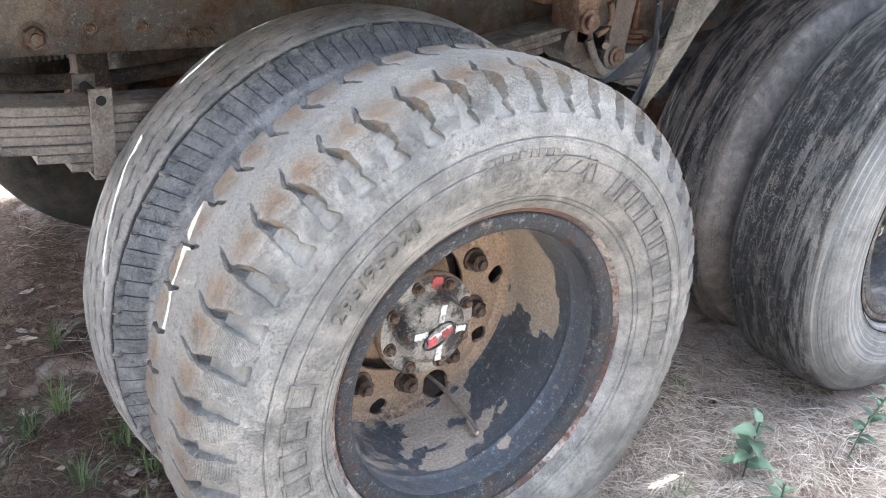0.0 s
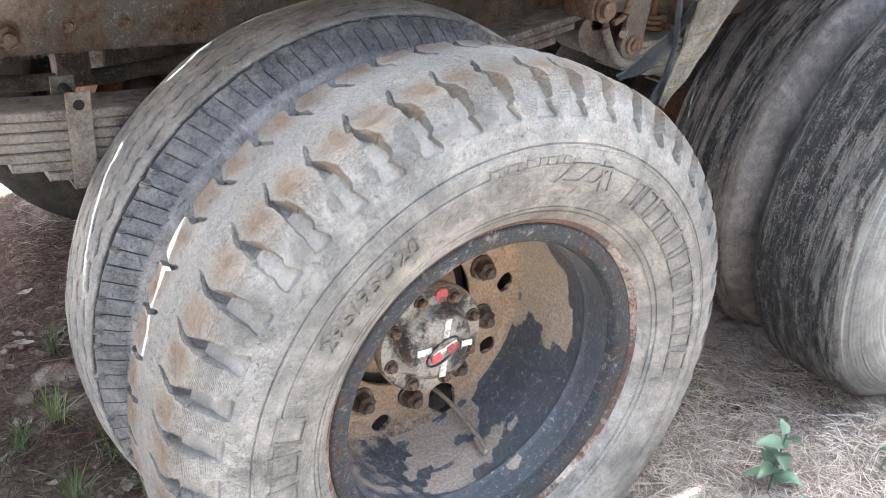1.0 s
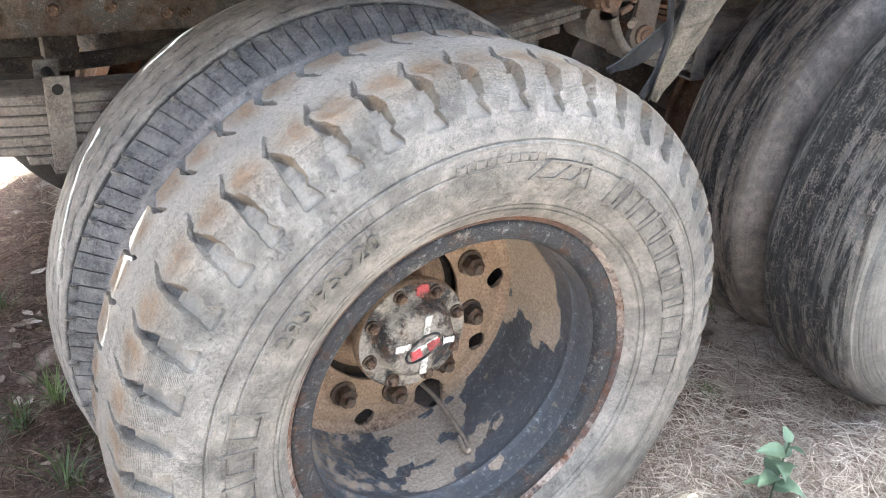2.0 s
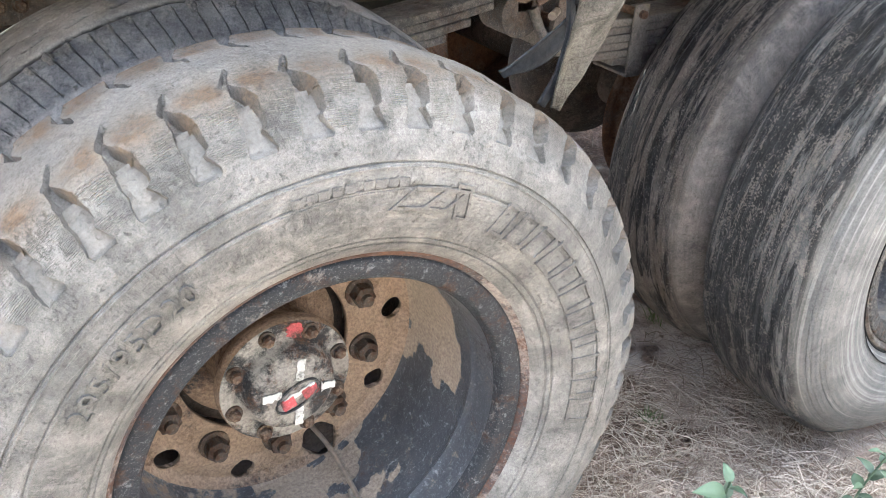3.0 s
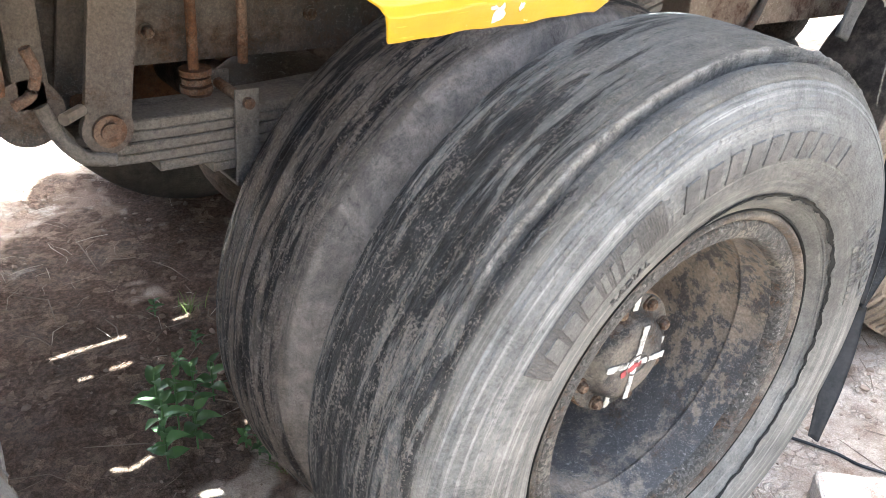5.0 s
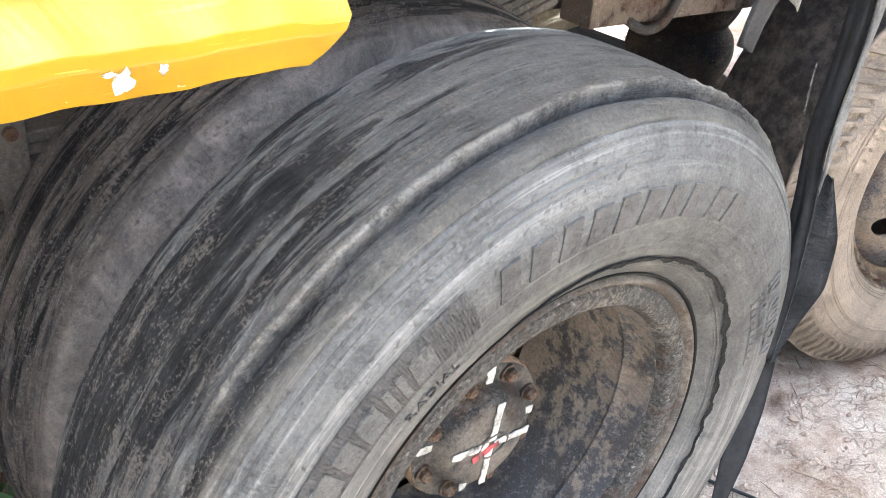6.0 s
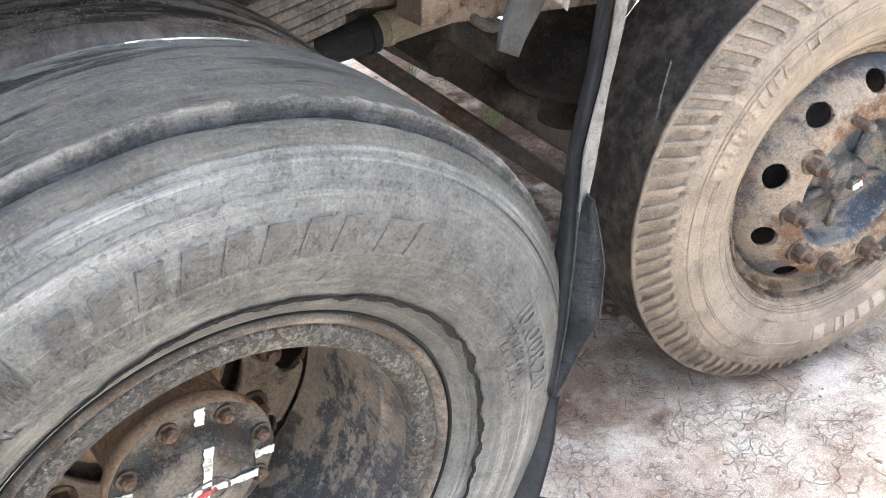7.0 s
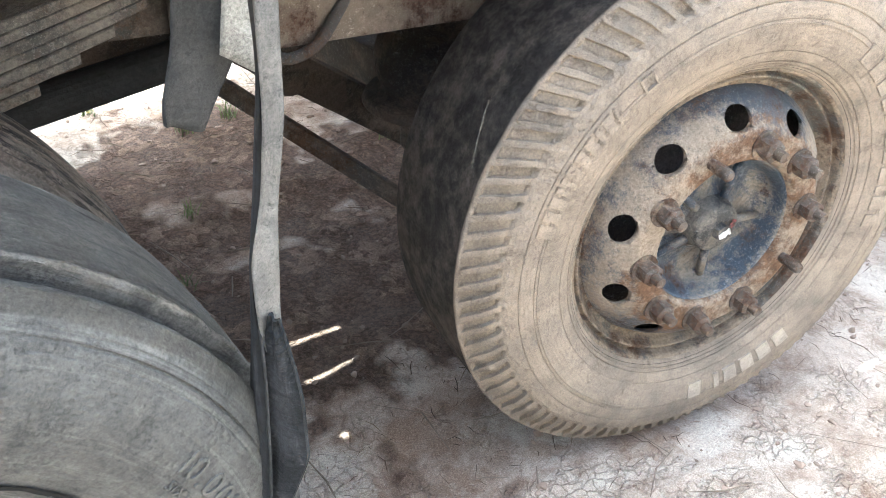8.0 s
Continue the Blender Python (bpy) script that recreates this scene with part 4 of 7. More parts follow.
TYRE_BALD = lathe("tyre", ringed(profile_of(SQUARE, C_FINE, 0.0, -0.002, C_BACK), BALD_RINGS), 960, M_BALD, bald_cut(0, 40, True), {"tread": tread_band, "torn": tear_shade, "ledge": ledge_edge, "darkened": dark_sector}, crisp=50)
TYRE_BALD_IN = lathe("tyre", profile_of(HALF, C_MID, GAP - 0.012, -0.018, C_BACK), 640, M_BALD_IN, bald_cut(GAP, 70, False), {"tread": tread_band})
WIDE = profile_of(SQUARE, C_FINE, far=C_BACK)
WIDE[:, 0] += 0.065 * step(WIDE[:, 0], 0.04, 0.17)
WIDE[:, 1] += 0.004 * np.exp(-((WIDE[:, 0] - 0.016) / 0.009) ** 2) * (WIDE[:, 1] > 0.485)
TYRE_FRONT = lathe("tyre", ringed(WIDE, FRONT_RINGS), SLOTS * len(SLOT_STOPS), M_FRONT, front_cut, {"tread": front_band, "stain": slot_mask}, angles=slot_angles, crisp=40)
TYRE_FAR = lathe("tyre", profile_of(HALF, C_LOW), 96, M_FAR)


# ---- rims, hubs, nuts ----
def holed_disc(name, radius_in, radius_out, u_of_r, holes, thick, material, seg=300, rings=58):
    """A dished wheel disc with round hand holes: holes are (angle in degrees, radius of the circle, half size along and across the radius)."""
    r = np.linspace(radius_in, radius_out, rings)
    th = np.linspace(0, 2 * np.pi, seg, endpoint=False)
    R, A = np.meshgrid(r, th)
    X, Z = R * np.cos(A), R * np.sin(A)
    keep = np.ones((seg, rings - 1), bool)
    for ang, rc, rh, rt in holes:
        ca, sa = math.cos(radians(ang)), math.sin(radians(ang))
        cx, cz = rc * ca, rc * sa
        dx, dz = X - cx, Z - cz
        dist = np.hypot(dx * ca + dz * sa, (dz * ca - dx * sa) * rh / rt) + 1e-9
        near = np.abs(dist - rh) < 0.0038
        X, Z = np.where(near, cx + dx / dist * rh, X), np.where(near, cz + dz / dist * rh, Z)
        mid_x = (X[:, :-1] + X[:, 1:] + np.roll(X, -1, 0)[:, :-1] + np.roll(X, -1, 0)[:, 1:]) / 4
        mid_z = (Z[:, :-1] + Z[:, 1:] + np.roll(Z, -1, 0)[:, :-1] + np.roll(Z, -1, 0)[:, 1:]) / 4
        keep &= np.hypot((mid_x - cx) * ca + (mid_z - cz) * sa, ((mid_z - cz) * ca - (mid_x - cx) * sa) * rh / rt) > rh * 0.97
    U = np.interp(np.sqrt(X**2 + Z**2), *u_of_r)
    v = np.stack([X, U, Z], -1).reshape(-1, 3)
    n = len(v)
    v = np.concatenate([v, v + [0, thick, 0]])
    faces, edges = [], {}
    for i in range(seg):
        for k in range(rings - 1):
            if keep[i, k]:
                j = (i + 1) % seg
                q = (i * rings + k, j * rings + k, j * rings + k + 1, i * rings + k + 1)
                faces += [q, tuple(n + x for x in reversed(q))]
                for a, b in zip(q, q[1:] + q[:1]):
                    edges[frozenset((a, b))] = None if frozenset((a, b)) in edges else (a, b)
    faces += [(e[1], e[0], n + e[0], n + e[1]) for e in edges.values() if e]
    return mesh_of(name, v.tolist(), faces, material)


def nut_mesh(r=0.0165, height=0.022, stud=0.028, stud_r=0.0105):
    """A hexagon nut on its washer with the stud's end standing out; it points along -y."""
    bm = bmesh.new()
    rod(bm, (0, 0.004, 0), (0, -0.003, 0), r * 1.45, 20)
    rod(bm, (0, -0.003, 0), (0, -height, 0), r * 1.12, 6)
    rod(bm, (0, -height, 0), (0, -height - 0.004, 0), r * 1.12, 6, r * 0.8)
    rod(bm, (0, -height, 0), (0, -stud - 0.006, 0), stud_r, 14, stud_r * 0.88)
    me = bpy.data.meshes.new("lug_nut")
    bm.to_mesh(me)
    bm.free()
    me.materials.append(M_NUT)
    return me


def stud_mesh():
    bm = bmesh.new()
    rod(bm, (0, 0.004, 0), (0, -0.044, 0), 0.0095, 14)
    for k in range(9):
        rod(bm, (0, -0.008 - k * 0.004, 0), (0, -0.0095 - k * 0.004, 0), 0.0107, 14)
    rod(bm, (0, -0.044, 0), (0, -0.047, 0), 0.0095, 14, 0.007)
    me = bpy.data.meshes.new("wheel_stud")
    bm.to_mesh(me)
    bm.free()
    me.materials.append(M_NUT)
    return me


NUT, NUT_LONG, STUD = nut_mesh(), nut_mesh(0.0180, 0.027, 0.042), stud_mesh()
BOLT = nut_mesh(0.0085, 0.009, 0.005, 0.004)

# Rim sections, from the lip's edge down the barrel (along the axle, radius).
LIP = curve_through([(0.012, 0.300), (0.002, 0.2985), (-0.003, 0.293), (0.001, 0.287), (0.006, 0.283)], [4, 4, 4, 4])
RING = curve_through([(0.006, 0.283), (0.002, 0.278), (0.003, 0.262), (0.008, 0.253), (0.022, 0.2475)], [3, 6, 5, 5])
BARREL = curve_through([(0.022, 0.2475), (0.06, 0.247), (0.075, 0.2435), (0.082, 0.2475), (0.15, 0.246), (0.20, 0.2445), (0.232, 0.2425), (0.247, 0.2385)], [6, 5, 4, 6, 6, 6, 6])


def hub_cap_meshes(depth, flange, dome, cover_mat):
    """Flanged hub cover, from the disc outwards (towards -y); depth: where the flange's face lies."""
    k = flange
    base = curve_through([(0.33, 0.135), (0.30, 0.13), (0.285, k * 0.86), (depth + 0.035, k * 0.82), (depth + 0.026, k * 0.97), (depth + 0.012, k), (depth + 0.002, k * 0.975)], [4, 4, 4, 4, 4, 4])
    face = [(depth + 0.002, k * 0.975), (depth, k * 0.93), (depth + 0.001, dome + 0.012), (depth - 0.004, dome + 0.006), (depth - 0.020, dome + 0.001), (depth - 0.026, dome - 0.006), (depth - 0.0275, dome * 0.5), (depth - 0.028, 0.0005)]
    return lathe("hub", base, 72, M_DISC), lathe("hub_cover", face, 72, cover_mat)


def strip_on_disc(u, a, b, width, ragged, seed):
    """A painted bar between two points of a wheel's face, with ragged edges, 1.5 mm thick."""
    g = np.random.default_rng(seed)
    a, b = np.array(a), np.array(b)
    d = (b - a) / np.linalg.norm(b - a)
    n = np.array([-d[1], d[0]])
    k = np.linspace(0, 1, 9)
    one = [a + (b - a) * t + n * (width / 2 + g.normal(0, ragged)) for t in k]
    two = [a + (b - a) * t - n * (width / 2 + g.normal(0, ragged)) for t in k]
    loop = one + two[::-1]
    m = len(loop)
    v = [(p[0], u, p[1]) for p in loop] + [(p[0], u + 0.0015, p[1]) for p in loop]
    f = [(i, i + 1, m - 2 - i, m - 1 - i) for i in range(8)] + [(i, (i + 1) % m, m + (i + 1) % m, m + i) for i in range(m)]
    return v, f


def add_nuts(wheel, mesh, u, r, count, start, name="lug_nut", skip=(), spare=None):
    for k in range(count):
        a = radians(start + 360 / count * k)
        me = spare if k in skip else mesh
        if me is not None:
            child("wheel_stud" if k in skip else name, me, wheel, m=pose(r * math.cos(a), u, r * math.sin(a), 0, 37 * k, 0))


# ---- raised writing and bars on the sidewalls ----
def surface_u(prof, r):
    """How far out the sidewall stands at radius r."""
    half = prof[: len(prof) // 2]
    return float(np.interp(r, half[:, 1], half[:, 0]))


def placed_round(glyphs, prof, r_mid, start, material, name, wheel, label, lift=0.0022, single=False):
    """Flat glyphs (vertices in x, y; faces; advance) set round the sidewall, clockwise from the start angle."""
    V, F = [], []
    ang = radians(start)
    for verts, faces, adv in glyphs:
        ang -= adv / 2 / r_mid
        if len(verts):
            if single and V:
                child(name, mesh_of(name, V, F, material, False), wheel, label)
                V, F = [], []
            base = len(V)
            c, s = math.cos(ang), math.sin(ang)
            for layer in (-1, 1):
                for x, y in verts:
                    r = r_mid + y
                    u = surface_u(prof, r) - (lift if layer < 0 else -0.003)
                    V.append((r * c + x * s, u, r * s - x * c))
            m = len(verts)
            edges = {}
            for f in faces:
                F.append(tuple(base + i for i in f))
                for a, b in zip(f, f[1:] + f[:1]):
                    key = frozenset((a, b))
                    edges[key] = None if key in edges else (a, b)
            F += [(base + e[0], base + e[1], base + m + e[1], base + m + e[0]) for e in edges.values() if e]
        ang -= adv / 2 / r_mid
    child(name, mesh_of(name, V, F, material, False), wheel, label)


def letters(text, height, spread=1.0):
    """The characters of a text as flat glyphs, by the built-in font."""
    out = []
    for ch in text:
        if ch == " ":
            out.append(([], [], height * 0.4))
            continue
        cu = bpy.data.curves.new("glyph", "FONT")
        cu.body, cu.size, cu.resolution_u = ch, height * 1.38, 3
        ob = bpy.data.objects.new("glyph", cu)
        me = bpy.data.meshes.new_from_object(ob)
        xs = [v.co.x for v in me.vertices]
        mid, w = (min(xs) + max(xs)) / 2, max(xs) - min(xs)
        out.append(([((v.co.x - mid) * spread, v.co.y - height / 2) for v in me.vertices], [tuple(p.vertices) for p in me.polygons], w * spread + height * 0.2))
        bpy.data.objects.remove(ob)
        bpy.data.meshes.remove(me)
        bpy.data.curves.remove(cu)
    return out


def bars(widths, height, gap, slant=0.0, outline=0.0):
    """Plain bars, one for each character that is not written out; outline: as open frames of that thickness."""
    out = []
    for w in widths:
        if w < 0:
            out.append(([], [], -w))
            continue
        h = height / 2
        quad = [(-w / 2, -h), (w / 2, -h), (w / 2, h), (-w / 2, h)]
        if outline:
            inner = [(x - math.copysign(outline, x), y - math.copysign(outline, y)) for x, y in quad]
            verts = quad + inner
            faces = [(i, (i + 1) % 4, 4 + (i + 1) % 4, 4 + i) for i in range(4)]
        else:
            verts, faces = quad, [(0, 1, 2, 3)]
        out.append(([(x + y * slant, y) for x, y in verts], faces, w + gap))
    return out


# ---- ground ----
def cells(x, y, size, seed):
    """Distance to the border between scattered cells (0 on the border)."""
    gx, gy = np.floor(x / size), np.floor(y / size)
    d1, d2 = np.full_like(x, 9.0), np.full_like(x, 9.0)
    for i in (-1, 0, 1):
        for j in (-1, 0, 1):
            cx = (gx + i + 0.15 + 0.7 * hash_cells(gx + i, gy + j, seed)) * size
            cy = (gy + j + 0.15 + 0.7 * hash_cells(gx + i, gy + j, seed + 5)) * size
            d = np.hypot(x - cx, y - cy) / size
            d2 = np.minimum(d2, np.maximum(d1, d))
            d1 = np.minimum(d1, d)
    return d2 - d1


def value_noise(x, y, size, seed):
    gx, gy = np.floor(x / size), np.floor(y / size)
    fx, fy = x / size - gx, y / size - gy
    fx, fy = fx * fx * (3 - 2 * fx), fy * fy * (3 - 2 * fy)
    a, b = hash_cells(gx, gy, seed), hash_cells(gx + 1, gy, seed)
    c, d = hash_cells(gx, gy + 1, seed), hash_cells(gx + 1, gy + 1, seed)
    return (a + (b - a) * fx) * (1 - fy) + (c + (d - c) * fx) * fy - 0.5


def ground_height(x, y):
    z = 0.035 * value_noise(x, y, 0.9, 1) + 0.016 * value_noise(x, y, 0.21, 2) + 0.009 * value_noise(x, y, 0.09, 3) + 0.004 * value_noise(x, y, 0.03, 4)
    near = np.minimum.reduce([np.hypot((x - cx) * 0.8, y - cy) for cx, cy in ((0.75, 0.85), (0.75, 1.1), (2.06, 0.8), (2.06, 1.05), (3.46, 0.85))])
    z = z * (0.25 + 0.75 * step(near, 0.1, 0.4))
    clods = 0.8 * step(value_noise(x, y, 0.45, 9) + 0.6 * value_noise(x, y, 0.12, 10), 0.05, 0.32)
    e = cells(x + 0.03 * value_noise(x, y, 0.05, 7), y + 0.03 * value_noise(x, y, 0.05, 8), 0.085, 11)
    crack = (1 - step(e, 0.02, 0.09)) * clods
    rough = step(value_noise(x, y, 0.5, 14) + 0.5 * value_noise(x, y, 0.15, 15), -0.1, 0.3)
    z = z + rough * (0.012 * value_noise(x, y, 0.045, 16) + 0.008 * value_noise(x, y, 0.022, 17))
    return z - 0.004 * crack + 0.003


def axis(fine_lo, fine_hi, pitch, far):
    inner = np.arange(fine_lo, fine_hi, pitch)
    out = [pitch * 1.25**k for k in range(1, 200)]
    out = np.cumsum(out)
    out = out[out < far]
    return np.concatenate([fine_lo - out[::-1], inner, inner[-1] + out])


def straw_keep(x, y):
    k = (1 - 0.45 * (x < 0.6)) * np.clip(1.15 - 0.55 * np.maximum(x - 1.2, 0) - 1.5 * np.maximum(y - 0.72, 0) * (x > 0.75), 0.04, 1)
    return k * np.clip(0.5 + 2.4 * value_noise(x, y, 0.28, 31) + 0.8 * value_noise(x, y, 0.09, 32), 0.04, 1)


gx, gy = axis(-0.3, 4.7, 0.011, 900), axis(0.15, 2.9, 0.011, 900)
GX, GY = np.meshgrid(gx, gy, indexing="ij")
GZ = ground_height(GX, GY)
far_fade = 1 - step(np.maximum(np.abs(GX - 2), np.abs(GY - 1.5)), 6, 30)
GZ = GZ * far_fade
ni, nj = GX.shape
ii, jj = np.meshgrid(np.arange(ni - 1), np.arange(nj - 1), indexing="ij")
gf = np.stack([ii * nj + jj, (ii + 1) * nj + jj, (ii + 1) * nj + jj + 1, ii * nj + jj + 1], -1).reshape(-1, 4)
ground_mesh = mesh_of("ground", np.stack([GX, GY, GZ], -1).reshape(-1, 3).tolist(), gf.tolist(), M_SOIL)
# Patches of dark damp soil that also paint the truck's shade on the ground.
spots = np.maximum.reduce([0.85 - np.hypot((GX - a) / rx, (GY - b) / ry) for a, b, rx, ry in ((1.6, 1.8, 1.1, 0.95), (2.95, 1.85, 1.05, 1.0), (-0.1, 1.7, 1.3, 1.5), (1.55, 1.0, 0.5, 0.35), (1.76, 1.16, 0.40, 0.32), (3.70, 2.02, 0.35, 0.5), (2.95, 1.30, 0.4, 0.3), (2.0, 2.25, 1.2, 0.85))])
damp_shade = step(spots + 1.1 * value_noise(GX, GY, 0.30, 21) + 0.7 * value_noise(GX, GY, 0.09, 22) + 0.4 * value_noise(GX, GY, 0.03, 23), -0.15, 0.4)
ground_mesh.attributes.new("damp_shade", "FLOAT", "POINT").data.foreach_set("value", damp_shade.astype(np.float32).reshape(-1))
mulch = step(straw_keep(GX, GY) * (GX > 0.35) * (GX < 2.7), 0.15, 0.8)
ground_mesh.attributes.new("mulch", "FLOAT", "POINT").data.foreach_set("value", mulch.astype(np.float32).reshape(-1))
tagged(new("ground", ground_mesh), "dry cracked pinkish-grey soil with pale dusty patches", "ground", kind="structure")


def height_at(x, y):
    return float(ground_height(np.array([x * 1.0]), np.array([y * 1.0]))[0])


def blades(count, area, length, width, seed, lift=0.012, keep=None, stand=0.0):
    """Thin three-sided stalks lying about on the ground."""
    g = np.random.default_rng(seed)
    x, y = g.uniform(area[0], area[1], count), g.uniform(area[2], area[3], count)
    if keep is not None:
        ok = g.uniform(0, 1, count) < keep(x, y)
        x, y = x[ok], y[ok]
    n = len(x)
    L, W, th = g.uniform(*length, n), g.uniform(*width, n), g.uniform(0, 6.283, n)
    bend, rise = g.normal(0, 0.35, n), g.uniform(0, lift, n)
    tip = np.abs(g.normal(0, stand, n))
    t = np.linspace(-0.5, 0.5, 3)
    ang = th[:, None] + bend[:, None] * t
    px, py = x[:, None] + L[:, None] * t * np.cos(ang), y[:, None] + L[:, None] * t * np.sin(ang)
    pz = ground_height(px, py) + rise[:, None] * (1 - 1.6 * t**2) + tip[:, None] * (t + 0.5) ** 2 + 0.001
    c = np.stack([px, py, pz], -1)
    side = np.stack([-np.sin(th), np.cos(th), 0 * th], -1)
    w = W[:, None, None] / 2 * np.array([0.6, 1, 0.4])[None, :, None]
    v = np.stack([c + side[:, None] * w, c - side[:, None] * w, c + np.array([0, 0, 1.0]) * w * 1.2], 2)
    base = (np.arange(n) * 9)[:, None]
    f = np.array([[r * 3 + a, r * 3 + b, r * 3 + 3 + b, r * 3 + 3 + a] for r in range(2) for a, b in ((0, 1), (1, 2), (2, 0))])
    return v.reshape(-1, 3), (base[:, :, None] + f[None]).reshape(-1, 4)


v1, f1 = blades(23000, (0.35, 2.7, 0.0, 3.2), (0.02, 0.12), (0.0010, 0.0027), 5, lift=0.018, keep=straw_keep)
v2, f2 = blades(23000, (0.85, 2.25, 0.10, 1.05), (0.02, 0.13), (0.0010, 0.0027), 15, lift=0.022, keep=straw_keep)
v, f = np.concatenate([v1, v2]), np.concatenate([f1, f2 + len(v1)])
tagged(new("straw_litter", mesh_of("straw_litter", v.tolist(), f.tolist(), M_STRAW)), "dry broken straw scattered over the soil", "straw", kind="stuff")
v, f = blades(16000, (-0.8, 0.5, 0.2, 3.2), (0.02, 0.10), (0.0010, 0.0030), 25, lift=0.022, keep=lambda x, y: np.clip(0.75 + 1.6 * value_noise(x, y, 0.25, 33), 0.1, 1))
tagged(new("brown_straw_litter", mesh_of("brown_straw_litter", v.tolist(), f.tolist(), M_STRAW_BROWN)), "matted brown dead grass over dark brown soil", "straw", kind="stuff")
v, f = blades(5200, (0.5, 4.6, 0.7, 3.0), (0.01, 0.06), (0.0010, 0.0028), 26, lift=0.012, keep=lambda x, y: np.clip(0.35 + 2.2 * value_noise(x, y, 0.35, 34), 0.0, 1))
tagged(new("brown_straw_litter", mesh_of("brown_straw_litter", v.tolist(), f.tolist(), M_STRAW_BROWN)), "scattered brown bits of straw on the soil", "straw", kind="stuff")
v, f = blades(420, (-0.6, 4.6, 0.1, 3.2), (0.05, 0.24), (0.002, 0.005), 6, lift=0.02)
tagged(new("twig_litter", mesh_of("twig_litter", v.tolist(), f.tolist(), M_TWIG)), "thin grey-brown dry twigs lying on the soil", "twigs", kind="stuff")


def pebbles(count, area, size, seed, keep):
    g = np.random.default_rng(seed)
    bm = bmesh.new()
    bmesh.ops.create_icosphere(bm, subdivisions=1, radius=1.0)
    base = np.array([v.co[:] for v in bm.verts])
    faces = np.array([[v.index for v in fa.verts] for fa in bm.faces])
    bm.free()
    V, F = [], []
    for k in range(count):
        x, y = g.uniform(area[0], area[1]), g.uniform(area[2], area[3])
        if g.uniform() > keep(x, y):
            continue
        r = size[0] + (size[1] - size[0]) * g.uniform() ** 3
        s = r * g.uniform(0.6, 1.3, 3) * [1, 1, 0.65]
        F.append(faces + 0 + len(V) * len(base))
        V.append(base * s * (1 + g.normal(0, 0.24, base.shape)) + [x, y, height_at(x, y) + r * 0.25])
    return np.concatenate(V), np.concatenate(F)


v, f = pebbles(4200, (-0.4, 4.6, 0.1, 2.9), (0.0015, 0.011), 7, lambda x, y: 0.75)
tagged(new("soil_crumbs", mesh_of("soil_crumbs", v.tolist(), f.tolist(), M_STONE, False)), "small brown soil crumbs and clods", "pebbles", kind="stuff")


# An unseen wall, added behind the camera to hold back low sky light.
bm = bmesh.new()
bmesh.ops.create_cube(bm, size=1.0, matrix=Matrix.LocRotScale((2, -3.0, 1.5), None, (60, 0.3, 3.4)))
wall_mesh = bpy.data.meshes.new("light_block_south")
bm.to_mesh(wall_mesh)
bm.free()
wall_mesh.materials.append(M_LIGHT_BLOCK)
tagged(new("light_block_south", wall_mesh), "plain grey unseen wall added beside the truck to block low light", "wall", kind="structure")



def broken_brick(x, y, size, turn):
    """A chipped, dust-covered brick lying flat and half sunk."""
    bm = bmesh.new()
    box(bm, [-c / 2 for c in size], [c / 2 for c in size], 0.006)
    bmesh.ops.subdivide_edges(bm, edges=bm.edges[:], cuts=3, use_grid_fill=True)
    g = np.random.default_rng(17)
    for v in bm.verts:
        chip = max(0.0, v.co.x / size[0] + v.co.y / size[1] - 0.72)
        v.co -= v.co * (0.25 * chip)
        v.co += Vector(g.normal(0, 0.0012, 3))
    me = bpy.data.meshes.new("brick")
    bm.to_mesh(me)
    bm.free()
    me.materials.append(M_BRICK)
    ob = new("brick", me)
    ob.matrix_world = pose(x, y, height_at(x, y) + size[2] * 0.36, 2, -3, turn)
    tagged(ob, "chipped pinkish brick covered with pale dust on the soil", "brick")


broken_brick(2.68, 0.52, (0.20, 0.10, 0.065), -45)
v, f = tube([(x, y, height_at(x, y) + 0.004) for x, y in ((2.66, 0.87), (2.70, 0.83), (2.751, 0.788), (2.774, 0.724), (2.80, 0.653), (2.80, 0.609), (2.83, 0.54))], 0.0035, 40, 6)
ob = new("cord", mesh_of("cord", v.tolist(), f, M_CORD))
tagged(ob, "thin black cord lying on the pale soil", "cord")


def dry_leaves(count, area, size, seed):
    """Curled dead leaves that lie about, each with its own bend."""
    g = np.random.default_rng(seed)
    V, F = [], []
    for _ in range(count):
        x, y, L, th = g.uniform(area[0], area[1]), g.uniform(area[2], area[3]), g.uniform(*size), g.uniform(0, 6.28)
        curl, z0 = g.uniform(0.1, 0.5), height_at(x, y) + 0.004
        i0 = len(V)
        for t in np.linspace(0, 1, 6):
            w = 0.28 * L * math.sin(math.pi * (0.06 + 0.9 * t)) * g.uniform(0.8, 1.15)
            for k in (-1, 0, 1):
                a, b = (t - 0.5) * L, k * w
                V.append((x + a * math.cos(th) - b * math.sin(th), y + a * math.sin(th) + b * math.cos(th), z0 + curl * (abs(b) * 0.7 + (t - 0.5) ** 2 * L) + g.uniform(0, 0.002)))
        F += [(i0 + r * 3 + c, i0 + r * 3 + c + 1, i0 + r * 3 + c + 4, i0 + r * 3 + c + 3) for r in range(5) for c in range(2)]
    return V, F


v, f = dry_leaves(150, (-0.3, 0.55, 0.9, 2.3), (0.02, 0.05), 44)
tagged(new("dry_leaf_litter", mesh_of("dry_leaf_litter", v, f, M_DRY_LEAF)), "curled grey-brown dead leaves in the litter", "leaves", kind="stuff")

